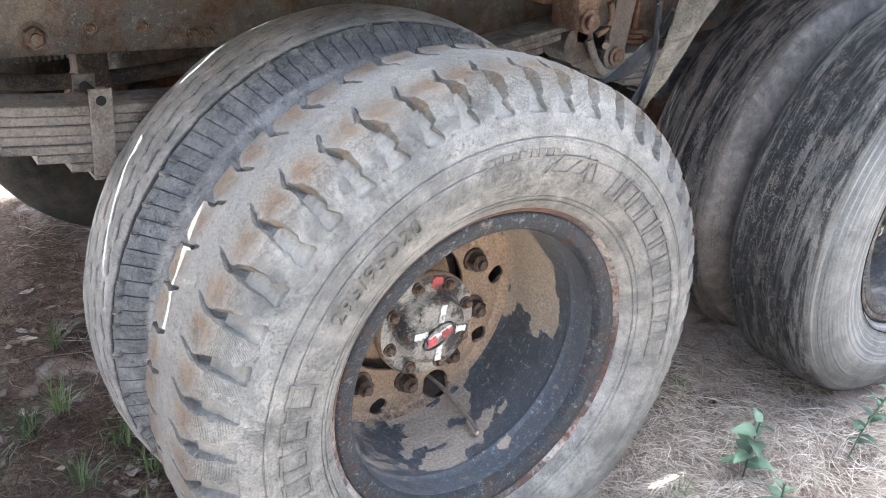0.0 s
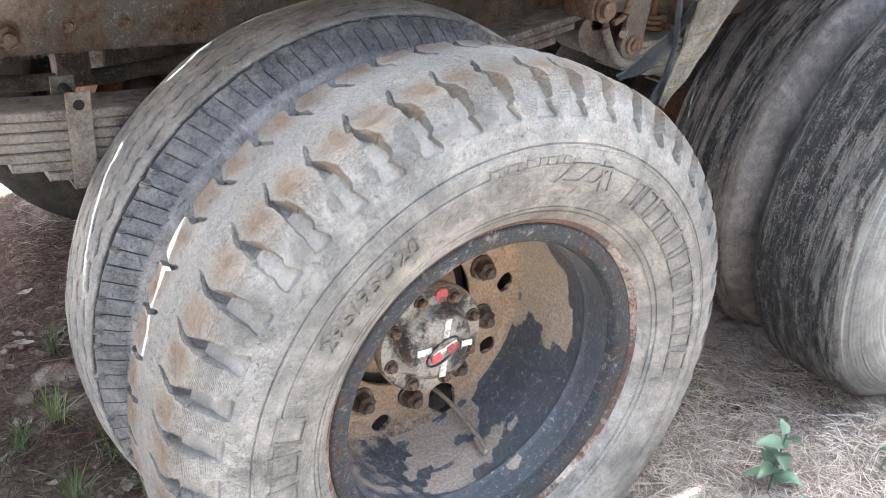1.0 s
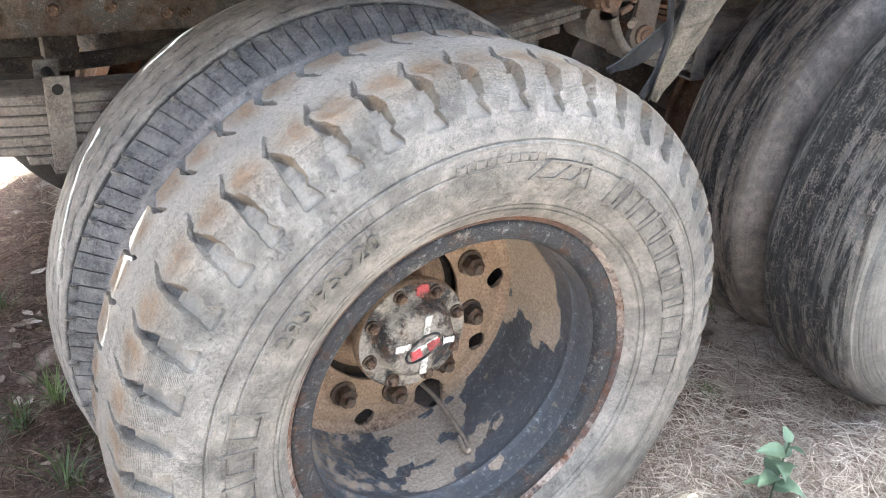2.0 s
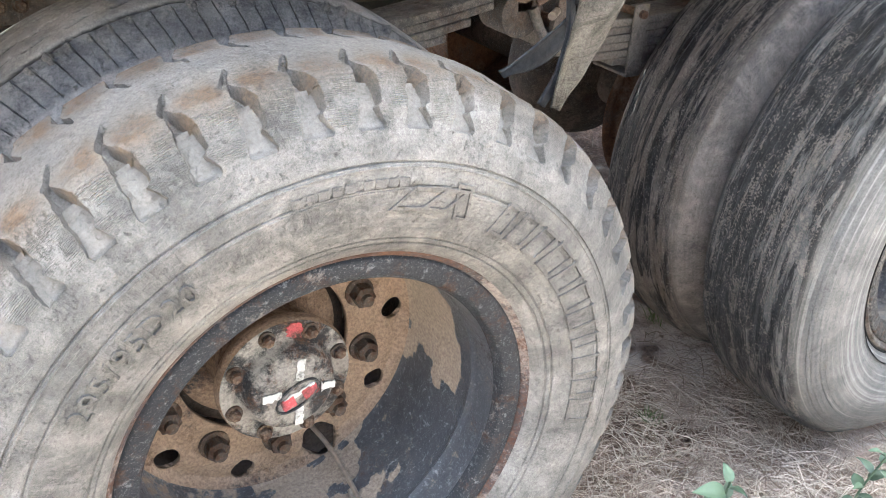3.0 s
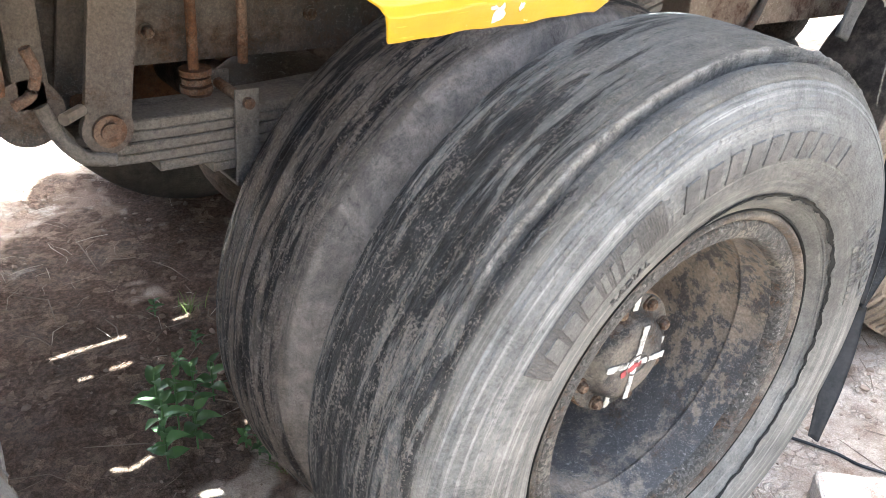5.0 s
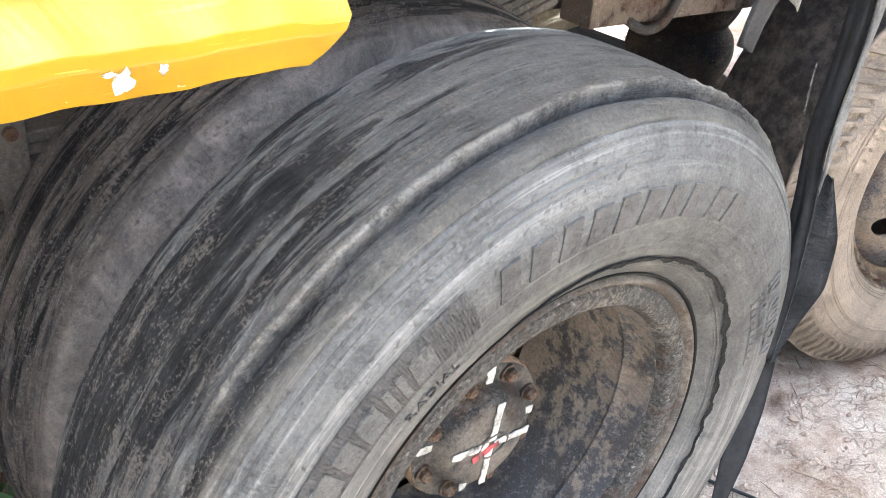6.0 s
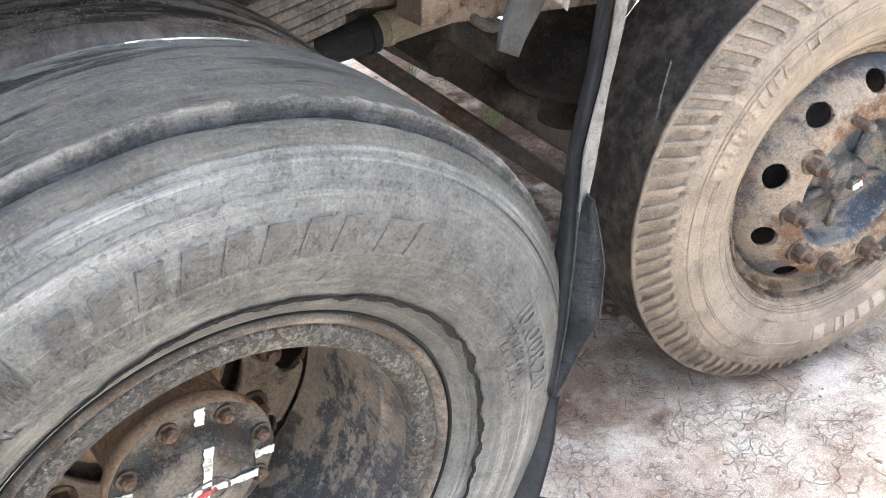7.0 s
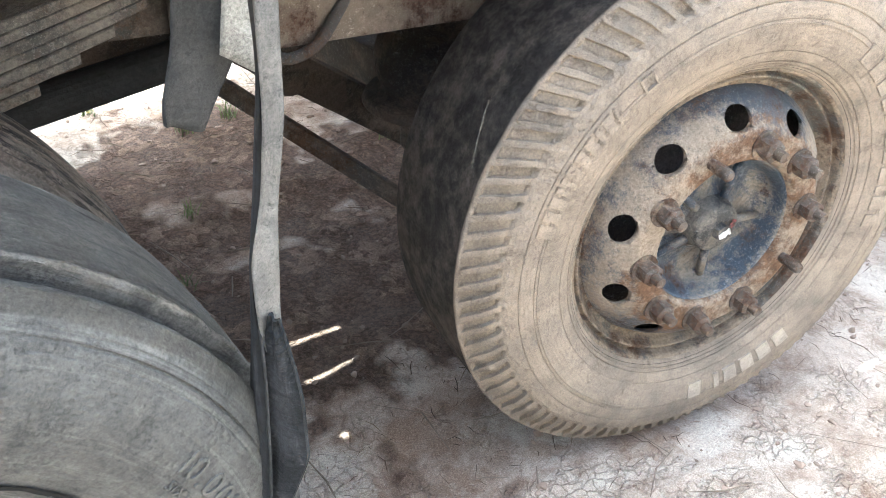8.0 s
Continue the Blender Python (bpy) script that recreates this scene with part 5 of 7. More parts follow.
# ---- weeds ----
def leaf_mesh(name, length, width, material):
    """An ovate leaf along +x with a folded midrib and a drooping tip."""
    t = np.linspace(0, 1, 9)
    w = width * np.sin(np.pi * t**0.75) ** 0.85 * (1 - 0.25 * t) / 2
    V, F = [], []
    for k, (a, b) in enumerate(zip(t, w)):
        z = 0.10 * length * math.sin(a * 2.6) - 0.22 * length * a**2
        for s in (-1, -0.5, 0, 0.5, 1):
            V.append((a * length, s * b, z + abs(s) * b * 0.35 + 0.02 * width * math.sin(a * 19 + s)))
    F = [(k * 5 + j, k * 5 + j + 1, k * 5 + j + 6, k * 5 + j + 5) for k in range(8) for j in range(4)]
    return mesh_of(name, V, F, material)


def weed(x, y, height, leaves, size, material, label, seed, lean=(0, 0)):
    g = np.random.default_rng(seed)
    z0 = height_at(x, y)
    w = thing("weed", label, "weed", (x, y, z0), "weeds on the soil")
    top = (lean[0], lean[1], height)
    pts = [(0, 0, -0.01), (lean[0] * 0.3, lean[1] * 0.3, height * 0.45), top]
    v, f = tube(pts, 0.0022, 12, 6)
    child("stem", mesh_of("stem", v.tolist(), f, material), w)
    big, small = leaf_mesh("leaf", size, size * 0.58, material), leaf_mesh("leaf", size * 0.62, size * 0.36, material)
    for k in range(leaves):
        t = 0.25 + 0.75 * (k + 0.5) / leaves
        p = np.array(pts[1]) * min(1, t / 0.5) if t < 0.5 else np.array(pts[1]) + (np.array(top) - pts[1]) * (t - 0.5) / 0.5
        child("leaf", big if g.uniform() < 0.6 and t < 0.85 else small, w,
              m=pose(*p, g.normal(0, 14), -8 - 45 * t * g.uniform(0.5, 1.1) + 12, 137.5 * k + g.normal(0, 15)))


WEEDS = ((1.585, 1.40), (1.605, 1.46), (1.648, 1.496), (1.66, 1.43), (1.70, 1.53), (1.62, 1.53), (1.753, 1.557))
PALE, GREEN = "pale green broad-leaved weed growing in the soil", "dark green leafy weed growing under the truck"
weed(1.465, 0.585, 0.16, 12, 0.066, M_LEAF_PALE, PALE, 1, (0.02, 0.0))
weed(1.74, 0.50, 0.20, 12, 0.045, M_LEAF_PALE, PALE, 2, (0.05, -0.03))
weed(1.42, 0.46, 0.10, 8, 0.05, M_LEAF_PALE, PALE, 12)
for k, (x, y) in enumerate(WEEDS):
    weed(x, y, 0.11 + 0.02 * (k % 3), 9, 0.050 + 0.008 * (k % 2), M_LEAF, GREEN, 20 + k)
for k, (x, y) in enumerate(((1.769, 1.938), (1.80, 1.76), (1.83, 1.59), (1.77, 1.324), (1.79, 1.29), (1.812, 1.251), (1.747, 1.385), (1.76, 1.35), (1.73, 1.70))):
    weed(x, y, 0.05, 11, 0.026, M_LEAF, "small dark green weed on the soil", 40 + k)


def grass_tuft(x, y, count, length, seed):
    g = np.random.default_rng(seed)
    V, F = [], []
    for _ in range(count):
        a, lean, L = g.uniform(0, 6.283), g.uniform(0.2, 1.0), length * g.uniform(0.5, 1.1)
        bx, by = g.normal(0, 0.012, 2)
        d, s = np.array([math.cos(a), math.sin(a), 0]), np.array([-math.sin(a), math.cos(a), 0])
        i0 = len(V)
        for t, w in ((0, 1), (0.35, 0.9), (0.7, 0.6), (1, 0.08)):
            c = np.array([bx, by, 0]) + d * L * lean * t**1.6 + np.array([0, 0, L * (t - 0.35 * lean * t**2)])
            V += [c + s * w * 0.0016, c - s * w * 0.0016]
        F += [(i0 + 2 * k, i0 + 2 * k + 1, i0 + 2 * k + 3, i0 + 2 * k + 2) for k in range(3)]
    ob = new("grass_tuft", mesh_of("grass_tuft", V, F, M_GRASS))
    ob.location = (x, y, height_at(x, y) - 0.003)
    tagged(ob, "small tuft of yellow-green grass blades in the litter", "grass", "grass tufts", "stuff")


for k, (x, y) in enumerate(((0.16, 1.55), (0.24, 1.62), (0.10, 1.75), (0.33, 1.42), (0.42, 1.36), (0.05, 1.45), (0.30, 1.9), (0.18, 2.1), (0.36, 1.28), (1.30, 0.62), (1.62, 0.9),
                            (3.0, 2.05), (2.86, 1.75), (3.42, 2.80), (3.36, 2.54), (3.80, 2.23), (3.88, 2.25), (2.99, 2.81), (3.20, 2.53), (3.74, 2.17), (3.72, 2.63), (3.45, 2.84), (0.02, 1.25), (0.14, 1.15), (0.22, 1.32), (0.28, 1.12), (2.28, 0.44), (2.05, 0.56), (2.14, 0.53), (4.28, 1.1), (4.34, 1.2), (4.25, 1.25), (1.85, 1.92), (1.78, 1.28), (1.9, 1.2))):
    grass_tuft(x, y, 34 if x < 0.5 or y > 2.1 else 22, 0.11 if x < 0.5 else (0.09 if y > 2.1 else 0.055), 60 + k)


# ---- the truck ----
truck = thing("truck", "old heavy truck with worn dusty tyres and rusty undercarriage", "truck", (2.0, 1.8, 0.0))
BASE = Matrix.Translation((-2.0, -1.8, 0.0))        # parts below are given in world places


def tpart(name, bm, material, label="", smooth=False):
    ob = part(name, bm, material, truck, label, smooth)
    ob.matrix_local = BASE
    return ob


def tmesh(name, me, label=""):
    return child(name, me, truck, label, BASE)


def wheel_part(label, at, turn, camber=0.0):
    w = child("wheel", None, truck, label, BASE @ pose(*at, camber, 0, turn))
    w.empty_display_size = 0.1
    return w


HOLES = [(3 - 36 * k, 0.213, *((0.0185, 0.0195) if k != 2 else (0.029, 0.031))) for k in range(10)]
DISC_U = ([0.08, 0.125, 0.16, 0.188, 0.198, 0.206, 0.226, 0.234, 0.242], [0.262, 0.262, 0.264, 0.264, 0.257, 0.257, 0.262, 0.256, 0.240])


def mud_caked(A, K, prof):
    """Ragged tongues of dried mud on the barrel and a thin veil of dust."""
    u = prof[K, 0]
    rag = 0.13 * wave_noise(A, u * 90, 61, 9, 1)
    turn = (A + np.pi) % (2 * np.pi) - np.pi
    one = step(0.60 - np.abs(turn - 0.32) + rag, 0.0, 0.03) * step(u + 0.05 * rag - 0.04 * np.clip(turn - 0.25, -0.4, 0.6), 0.118, 0.128)
    two = step(0.17 - np.abs(turn + 1.18) + 0.8 * rag, 0.0, 0.03) * step(u + 0.25 * rag, 0.135, 0.15)
    two = np.maximum(two, step(0.26 - np.abs(turn + 1.50) + rag, 0.0, 0.03) * step(u + 0.35 * rag, 0.085, 0.10))
    veil = 0.27 + 0.22 * step(0.55 - np.abs(turn + 2.25) + 0.6 * rag, 0.0, 0.4) * step(u, 0.02, 0.12)
    return np.maximum(np.maximum(one, two), veil)


def dusted_barrel(A, K, prof):
    """Tan dust against the disc and over the upper half; the lower half is bare."""
    u = prof[K, 0]
    rag = 0.16 * wave_noise(A, u * 60, 65, 7, 1)
    up = np.sin(A)
    deep = step(u + 0.10 * rag, 0.175, 0.215) * step(up + rag, -0.75, -0.45)
    return np.maximum(deep, 0.50 * step(up + 0.80 * np.cos(A) + rag, -0.35, 0.15))


def twin_wheel(label, at, turn, tyres, lip, ring, barrel_mat, disc_mat, hub_depth, nut_start, holes, flange=0.097, dome=0.060, size=1.0, camber=0.0, bolt_start=17, cover_mat=M_FLANGE, mud=mud_caked):
    """A pair of wheels on one hub: dished outer rim, disc, hub cover, nuts and the inner rim behind."""
    w = wheel_part(label, at, turn, camber)
    for me, text in tyres:
        child("tyre", me, w, text)
    k = np.array([1.0, size])
    child("rim_lip", lathe("rim_lip", LIP * k, 180, lip), w)
    child("lock_ring", lathe("lock_ring", RING * k, 180, ring), w)
    child("rim", lathe("rim", BARREL * k, 180, barrel_mat, attrs={"mud": mud}), w)
    back = lathe("inner_rim", [(0.27, 0.25), (0.33, 0.25), (0.34, 0.30), (0.43, 0.27), (0.52, 0.30)], 64, M_DARK)
    child("inner_rim", back, w)
    child("disc", holed_disc("disc", 0.136, 0.2415 * size, DISC_U, holes, 0.010, disc_mat), w)
    hub, cover = hub_cap_meshes(hub_depth, flange, dome, cover_mat)
    child("hub", hub, w)
    child("hub_cover", cover, w)
    add_nuts(w, NUT, 0.262, 0.1675, 10, nut_start)
    add_nuts(w, BOLT, hub_depth, flange * 0.84, 8, bolt_start, "cover_bolt")
    child("hub_back", lathe("hub_back", [(0.30, 0.001), (0.30, 0.145), (0.33, 0.15)], 48, M_DARK), w)
    return w


def mark(w, name, u, a, b, width, material, seed, ragged=0.0012):
    child(name, mesh_of(name, *strip_on_disc(u, a, b, width, ragged, seed), material, False), w)


D1 = 0.180
wheel_a = twin_wheel("twin wheel with a chunky worn lug tyre outside and ribbed tyre inside", (0.75, 0.64, 0.50), 0,
                     [(TYRE_LUG, "dusty worn lug tyre with brown-stained tread blocks"), (TYRE_RIB, "ribbed grey inner tyre with fine cross slits")],
                     M_LIP, M_LOCK, M_RIM, M_DISC, D1, -16, HOLES, 0.101, 0.063)
for k, (a, b) in enumerate((((0.008, 0.018), (0.014, 0.052)), ((0.005, -0.028), (0.002, -0.058)), ((-0.020, 0.002), (-0.048, 0.004)), ((0.040, -0.005), (0.061, -0.007)), ((-0.018, -0.012), (0.030, 0.006)))):
    mark(wheel_a, "white_mark", D1 - 0.0300, a, b, 0.012 if k < 4 else 0.007, M_WHITE, k)
mark(wheel_a, "red_mark", D1 - 0.0304, (-0.021, -0.019), (-0.001, -0.013), 0.017, M_RED, 11)
mark(wheel_a, "red_mark", D1 - 0.0304, (0.012, -0.010), (0.034, -0.001), 0.016, M_RED, 12)
mark(wheel_a, "red_mark", D1 - 0.0016, (0.014, 0.068), (0.020, 0.094), 0.020, M_RED, 13, 0.003)
v, f = tube([(0.003 + 0.033 * math.cos(t), D1 - 0.029, -0.008 + 0.020 * math.sin(t) + 0.012 * math.cos(t)) for t in np.linspace(0, 2 * math.pi, 25)], 0.0022, 48, 6)
child("cover_ring", mesh_of("cover_ring", v.tolist(), f, M_HUB), wheel_a)
v, f = tube([(0.075, 0.30, -0.195), (0.082, 0.25, -0.20), (0.085, 0.20, -0.21), (0.082, 0.13, -0.222), (0.075, 0.105, -0.225), (0.070, 0.12, -0.228), (0.078, 0.15, -0.222)], 0.0042, 40, 8)
child("valve_stem", mesh_of("valve_stem", v.tolist(), f, M_WIRE), wheel_a, "bent steel valve extension with a looped end")

D2 = 0.110
HOLES2 = [(30 - 36 * k, 0.208, 0.024, 0.028) for k in range(10)]
wheel_b = twin_wheel("twin wheel with bald scuffed tyres and a torn bead round the rim", (2.068, 0.610, 0.508), 0.5,
                     [(TYRE_BALD, "bald scuffed grey tyre with a torn shoulder ledge"), (TYRE_BALD_IN, "bald brownish inner tyre with black scuffs")],
                     M_LIP_RUST, M_RING_PITTED, M_RIM_GREY, M_DISC_GREY, D2, 5, HOLES2, 0.104, 0.066, 0.955, 2.0, cover_mat=M_HUB, mud=dusted_barrel)
for k, (a, b) in enumerate((((0.0015, 0.006), (0.008, 0.064)), ((-0.0015, -0.006), (-0.008, -0.064)), ((-0.0055, 0.001), (-0.064, 0.010)), ((0.0055, -0.001), (0.064, -0.008)))):
    mark(wheel_b, "white_mark", D2 - 0.0300, a, b, 0.010, M_WHITE, 30 + k, 0.0008)
for k, (a, b) in enumerate((((0.010, 0.072), (0.013, 0.098)), ((-0.010, -0.074), (-0.012, -0.100)), ((-0.074, 0.011), (-0.100, 0.016)), ((0.074, -0.009), (0.100, -0.013)))):
    mark(wheel_b, "white_mark", D2 - 0.0016, a, b, 0.011, M_WHITE, 60 + k, 0.0009)
mark(wheel_b, "red_mark", D2 - 0.0304, (-0.030, -0.012), (0.012, -0.002), 0.010, M_RED, 71, 0.002)
v, f = tube([(0.004 + 0.024 * math.cos(t), D2 - 0.029, -0.004 + 0.018 * math.sin(t)) for t in np.linspace(0, 2 * math.pi, 25)], 0.002, 48, 6)
child("cover_ring", mesh_of("cover_ring", v.tolist(), f, M_HUB), wheel_b)


def torn_bead(w, prof):
    """The torn rubber ring round the rim: a jagged black split and a lip of frayed rubber beside it."""
    g = np.random.default_rng(4)
    n = 720
    th = np.linspace(0, 2 * np.pi, n, endpoint=False)
    amount = 0.25 + 0.75 * step(np.cos(th - radians(10)), -0.55, 0.1)
    jag = (0.0026 * wave_noise(th, th * 0, 91, 13, 1) + 0.0016 * wave_noise(th, th * 0, 94, 46, 1)) * amount + 0.0005 * g.normal(0, 1, n)
    r = 0.300 + 0.020 * amount + jag
    half = 0.0007 + 0.0026 * amount * (0.35 + 0.65 * np.abs(wave_noise(th, th * 0, 92, 22, 1)))
    V, F = [], []
    for a, rr, h in zip(th, r, half):
        for k, (dr, du) in enumerate(((-1, 0.0012), (-0.4, 0.0025), (0.4, 0.0025), (1, 0.0012))):
            q = rr + dr * h
            V.append((q * math.cos(a), surface_u(prof, q) - 0.003 + (0.002 if abs(dr) < 1 else 0.0), q * math.sin(a)))
    for i in range(n):
        j = (i + 1) % n
        F += [(i * 4 + k, j * 4 + k, j * 4 + k + 1, i * 4 + k + 1) for k in range(3)]
    child("bead_split", mesh_of("bead_split", V, F, M_CRACK), w, "jagged black split in the rubber")


PROF_LUG, PROF_BALD = profile_of(HALF, C_FINE), profile_of(SQUARE, C_FINE)
torn_bead(wheel_b, PROF_BALD)
# A black ring stands for the dark in the gap beside the lip.
child("bead_gap", lathe("bead_gap", [(0.004, 0.2862), (-0.0012, 0.2868), (-0.0024, 0.2880), (-0.0014, 0.2892), (0.004, 0.2898)], 180, M_CRACK), wheel_b, "black gap between rubber and rim")

# Sidewall writing: sizes as they read, names as plain bars.
placed_round(letters("295/95D20", 0.026), PROF_LUG, 0.362, 146, M_LETTER, "size_lettering", wheel_a, "raised size lettering", 0.0034)
placed_round(bars([0.024, 0.030, 0.030, 0.034, 0.032, 0.034, 0.032, -0.010, 0.020, -0.010, 0.034, 0.028, 0.038], 0.044, 0.008, 0.12, 0.0042), PROF_LUG, 0.368, 58, M_LETTER, "raised_bar", wheel_a, "raised worn outlined bar", 0.0032, True)
placed_round(bars([0.036, 0.034, 0.036, 0.040], 0.048, 0.016, 0.08, 0.0045), PROF_LUG, 0.368, 192, M_LETTER, "raised_bar", wheel_a, "raised worn outlined bar", 0.0032, True)
placed_round(bars([0.046, 0.034], 0.030, -0.006, 0.9, 0.0045) + bars([0.022], 0.044, 0.0, -0.3, 0.004), PROF_LUG, 0.372, 79, M_LETTER, "raised_emblem", wheel_a, "raised plain emblem", 0.0032, True)
placed_round(bars([0.012, 0.009, 0.012, 0.010, 0.012, -0.006, 0.010, 0.012, 0.009, 0.012], 0.010, 0.004), PROF_LUG, 0.392, 99, M_LETTER, "small_bar", wheel_a, "small raised bar", 0.0018, True)


def name_panel(w, prof, r0, r1, a0, a1):
    """A raised darker panel on the sidewall between two radii and two angles, hatched across with fine ribs."""
    n, k = 121, 7
    rr = np.linspace(r0, r1, k)
    V = []
    for i in range(n):
        a = radians(a0 + (a1 - a0) * i / (n - 1))
        for r in rr:
            rib = 0.0016 + 0.0007 * (i % 2)
            V.append((r * math.cos(a), surface_u(prof, r) - rib, r * math.sin(a)))
    V += [(x, y + 0.005, z) for x, y, z in V]
    F = [(i * k + j, i * k + j + 1, (i + 1) * k + j + 1, (i + 1) * k + j) for i in range(n - 1) for j in range(k - 1)]
    rim = [i * k for i in range(n)] + [(n - 1) * k + j for j in range(1, k)] + [i * k + k - 1 for i in range(n - 2, -1, -1)] + [j for j in range(k - 2, 0, -1)]
    F += [(a, b, n * k + b, n * k + a) for a, b in zip(rim, rim[1:] + rim[:1])]
    child("name_panel", mesh_of("name_panel", V, F, M_LETTER_DARK, False), w, "dark finely ribbed raised panel")


name_panel(wheel_b, PROF_BALD, 0.370, 0.417, 150, 116.5)
placed_round(bars([0.024, 0.024, 0.026, 0.008, 0.008, 0.026], 0.028, 0.008, 0.15), PROF_BALD, 0.392, 147, M_LETTER_WORN, "worn_bar", wheel_b, "worn grey raised bar", 0.0040, True)
placed_round(bars([0.022, 0.024, 0.023, 0.023, 0.023, 0.025, 0.022, 0.020, -0.016, 0.026, 0.025], 0.035, 0.0135, 0.22), PROF_BALD, 0.392, 113, M_LETTER_DARK, "worn_bar", wheel_b, "worn dark raised bar", 0.0026, True)
placed_round(letters("10.00R20", 0.028), PROF_BALD, 0.402, 29, M_LETTER_WORN, "size_lettering", wheel_b, "worn size lettering")
placed_round(letters("SIXTEEN PR", 0.012), PROF_BALD, 0.376, 28, M_LETTER_WORN, "small_lettering", wheel_b, "worn small lettering")
placed_round(bars([0.010] * 9, 0.008, 0.004), PROF_BALD, 0.360, 27, M_LETTER_WORN, "small_bar", wheel_b, "small worn bar", 0.0016, True)
placed_round(letters("RADIAL", 0.013), PROF_BALD, 0.346, 133, M_LETTER_DARK, "small_lettering", wheel_b, "worn small lettering")

# Front wheel: single, turned a little, with its disc standing out.
wheel_c = wheel_part("single front wheel with a sand-dusted tyre and ten wheel studs", (3.456, 0.749, 0.500), -11.9)
child("tyre", TYRE_FRONT, wheel_c, "sand-dusted tyre with a worn-smooth tread and slotted shoulder")
front_lip = curve_through([(0.012, 0.299), (0.001, 0.2975), (-0.003, 0.292), (0.002, 0.286), (0.020, 0.2815), (0.010, 0.273), (0.022, 0.266), (0.034, 0.259), (0.034, 0.248)], [4, 4, 4, 4, 4, 4, 4, 4])
child("rim_lip", lathe("rim_lip", front_lip, 180, M_FRONT_LIP), wheel_c)
# A raised black ring paints the dark gap between tyre and rim.
child("bead_edge", lathe("bead_edge", [(-0.004, 0.2965), (-0.0088, 0.2980), (-0.0098, 0.2995), (-0.0085, 0.3008), (-0.004, 0.3015)], 180, M_CRACK), wheel_c, "black ring for the dark gap between tyre and rim")
FRONT_U = ([0.139, 0.143, 0.149, 0.190, 0.199, 0.228, 0.240, 0.252], [-0.016, -0.030, -0.036, -0.036, -0.031, -0.006, 0.010, 0.034])
HOLES3 = [(95 + 36 * k, 0.2165, 0.0185, 0.0270) for k in range(10)]
child("disc", holed_disc("disc", 0.139, 0.252, FRONT_U, HOLES3, 0.010, M_FRONT_RIM), wheel_c)
child("rim", lathe("rim", [(0.046, 0.250), (0.10, 0.25), (0.21, 0.25), (0.215, 0.30)], 96, M_DARK), wheel_c)
child("brake_drum", lathe("brake_drum", [(0.055, 0.02), (0.055, 0.215), (0.07, 0.225), (0.30, 0.225), (0.30, 0.02)], 64, M_DARK), wheel_c)
add_nuts(wheel_c, NUT_LONG, -0.036, 0.1725, 10, 8, skip=(3, 9), spare=STUD)
hub3 = curve_through([(-0.024, 0.1405), (-0.018, 0.137), (0.020, 0.128), (0.036, 0.112), (0.040, 0.085), (0.030, 0.062), (0.020, 0.052)], [3, 5, 4, 4, 5, 4])
child("hub", lathe("hub", hub3, 72, M_HUB_BLUE), wheel_c, "blue-grey dished hub")
cap = curve_through([(0.030, 0.053), (0.006, 0.049), (-0.008, 0.045), (-0.014, 0.034), (-0.016, 0.020), (-0.017, 0.0005)], [5, 4, 4, 4, 4])
child("hub_cap", lathe("hub_cap", cap, 48, M_HUB), wheel_c, "worn metal hub cap with a white mark")
bm = bmesh.new()
rod(bm, (0, -0.014, 0), (0, -0.030, 0), 0.017, 6)
part("cap_nut", bm, M_HUB, wheel_c)
mark(wheel_c, "white_mark", -0.0320, (-0.012, -0.004), (0.010, 0.006), 0.012, M_WHITE, 51)
mark(wheel_c, "red_mark", -0.0180, (0.018, -0.012), (0.03, 0.016), 0.010, M_RED, 52)
for k in range(5):
    bm = bmesh.new()
    a = radians(-8 + 72 * k)
    rod(bm, (0.050 * math.cos(a), 0.014, 0.050 * math.sin(a)), (0.126 * math.cos(a), 0.026, 0.126 * math.sin(a)), 0.008, 8)
    part("hub_rib", bm, M_HUB_BLUE, wheel_c, smooth=True)
PROF_F = PROF_BALD
placed_round(bars([0.022, 0.017, 0.017, 0.010, 0.007, 0.017, 0.017, 0.017, 0.010, 0.017, 0.006], 0.032, 0.0062, 0.1), PROF_F, 0.388, 168, M_LETTER_TAN, "raised_bar", wheel_c, "dusty raised bar", 0.0032, True)
placed_round(bars([0.026], 0.026, 0.0, 0.0, 0.004), PROF_F, 0.392, 128, M_LETTER_TAN, "raised_emblem", wheel_c, "dusty raised emblem", 0.0032, True)
placed_round(bars([0.030, 0.030, 0.030, 0.030, 0.012, -0.02, 0.030], 0.034, 0.012, 0.0), PROF_F, 0.366, -50, M_LETTER_PALE, "raised_bar", wheel_c, "pale worn raised bar", 0.0032, True)
placed_round(bars([0.030, 0.032, 0.030, 0.028, 0.012, -0.02, 0.030, 0.028, 0.030, 0.012, 0.028, 0.024], 0.034, 0.012, 0.0), PROF_F, 0.370, 57, M_LETTER_TAN, "raised_bar", wheel_c, "dusty raised bar", 0.0032, True)

# Wheels of the far side.
for x, y, tw in ((0.75, 3.08, True), (2.200, 3.02, True), (4.05, 3.08, False)):
    w = wheel_part("far-side wheel in shade", (x, y, 0.50), 180)
    child("tyre", TYRE_FAR, w)
    if tw:
        child("tyre", TYRE_FAR, w, m=pose(0, GAP, 0))
    child("rim", lathe("rim", [(0.0, 0.295), (0.02, 0.25), (0.20, 0.23), (0.22, 0.10), (0.10, 0.10), (0.10, 0.001)], 48, M_DARK), w)


# ---- undercarriage ----
def rail_z(x):
    return 0.945 - 0.05 * x


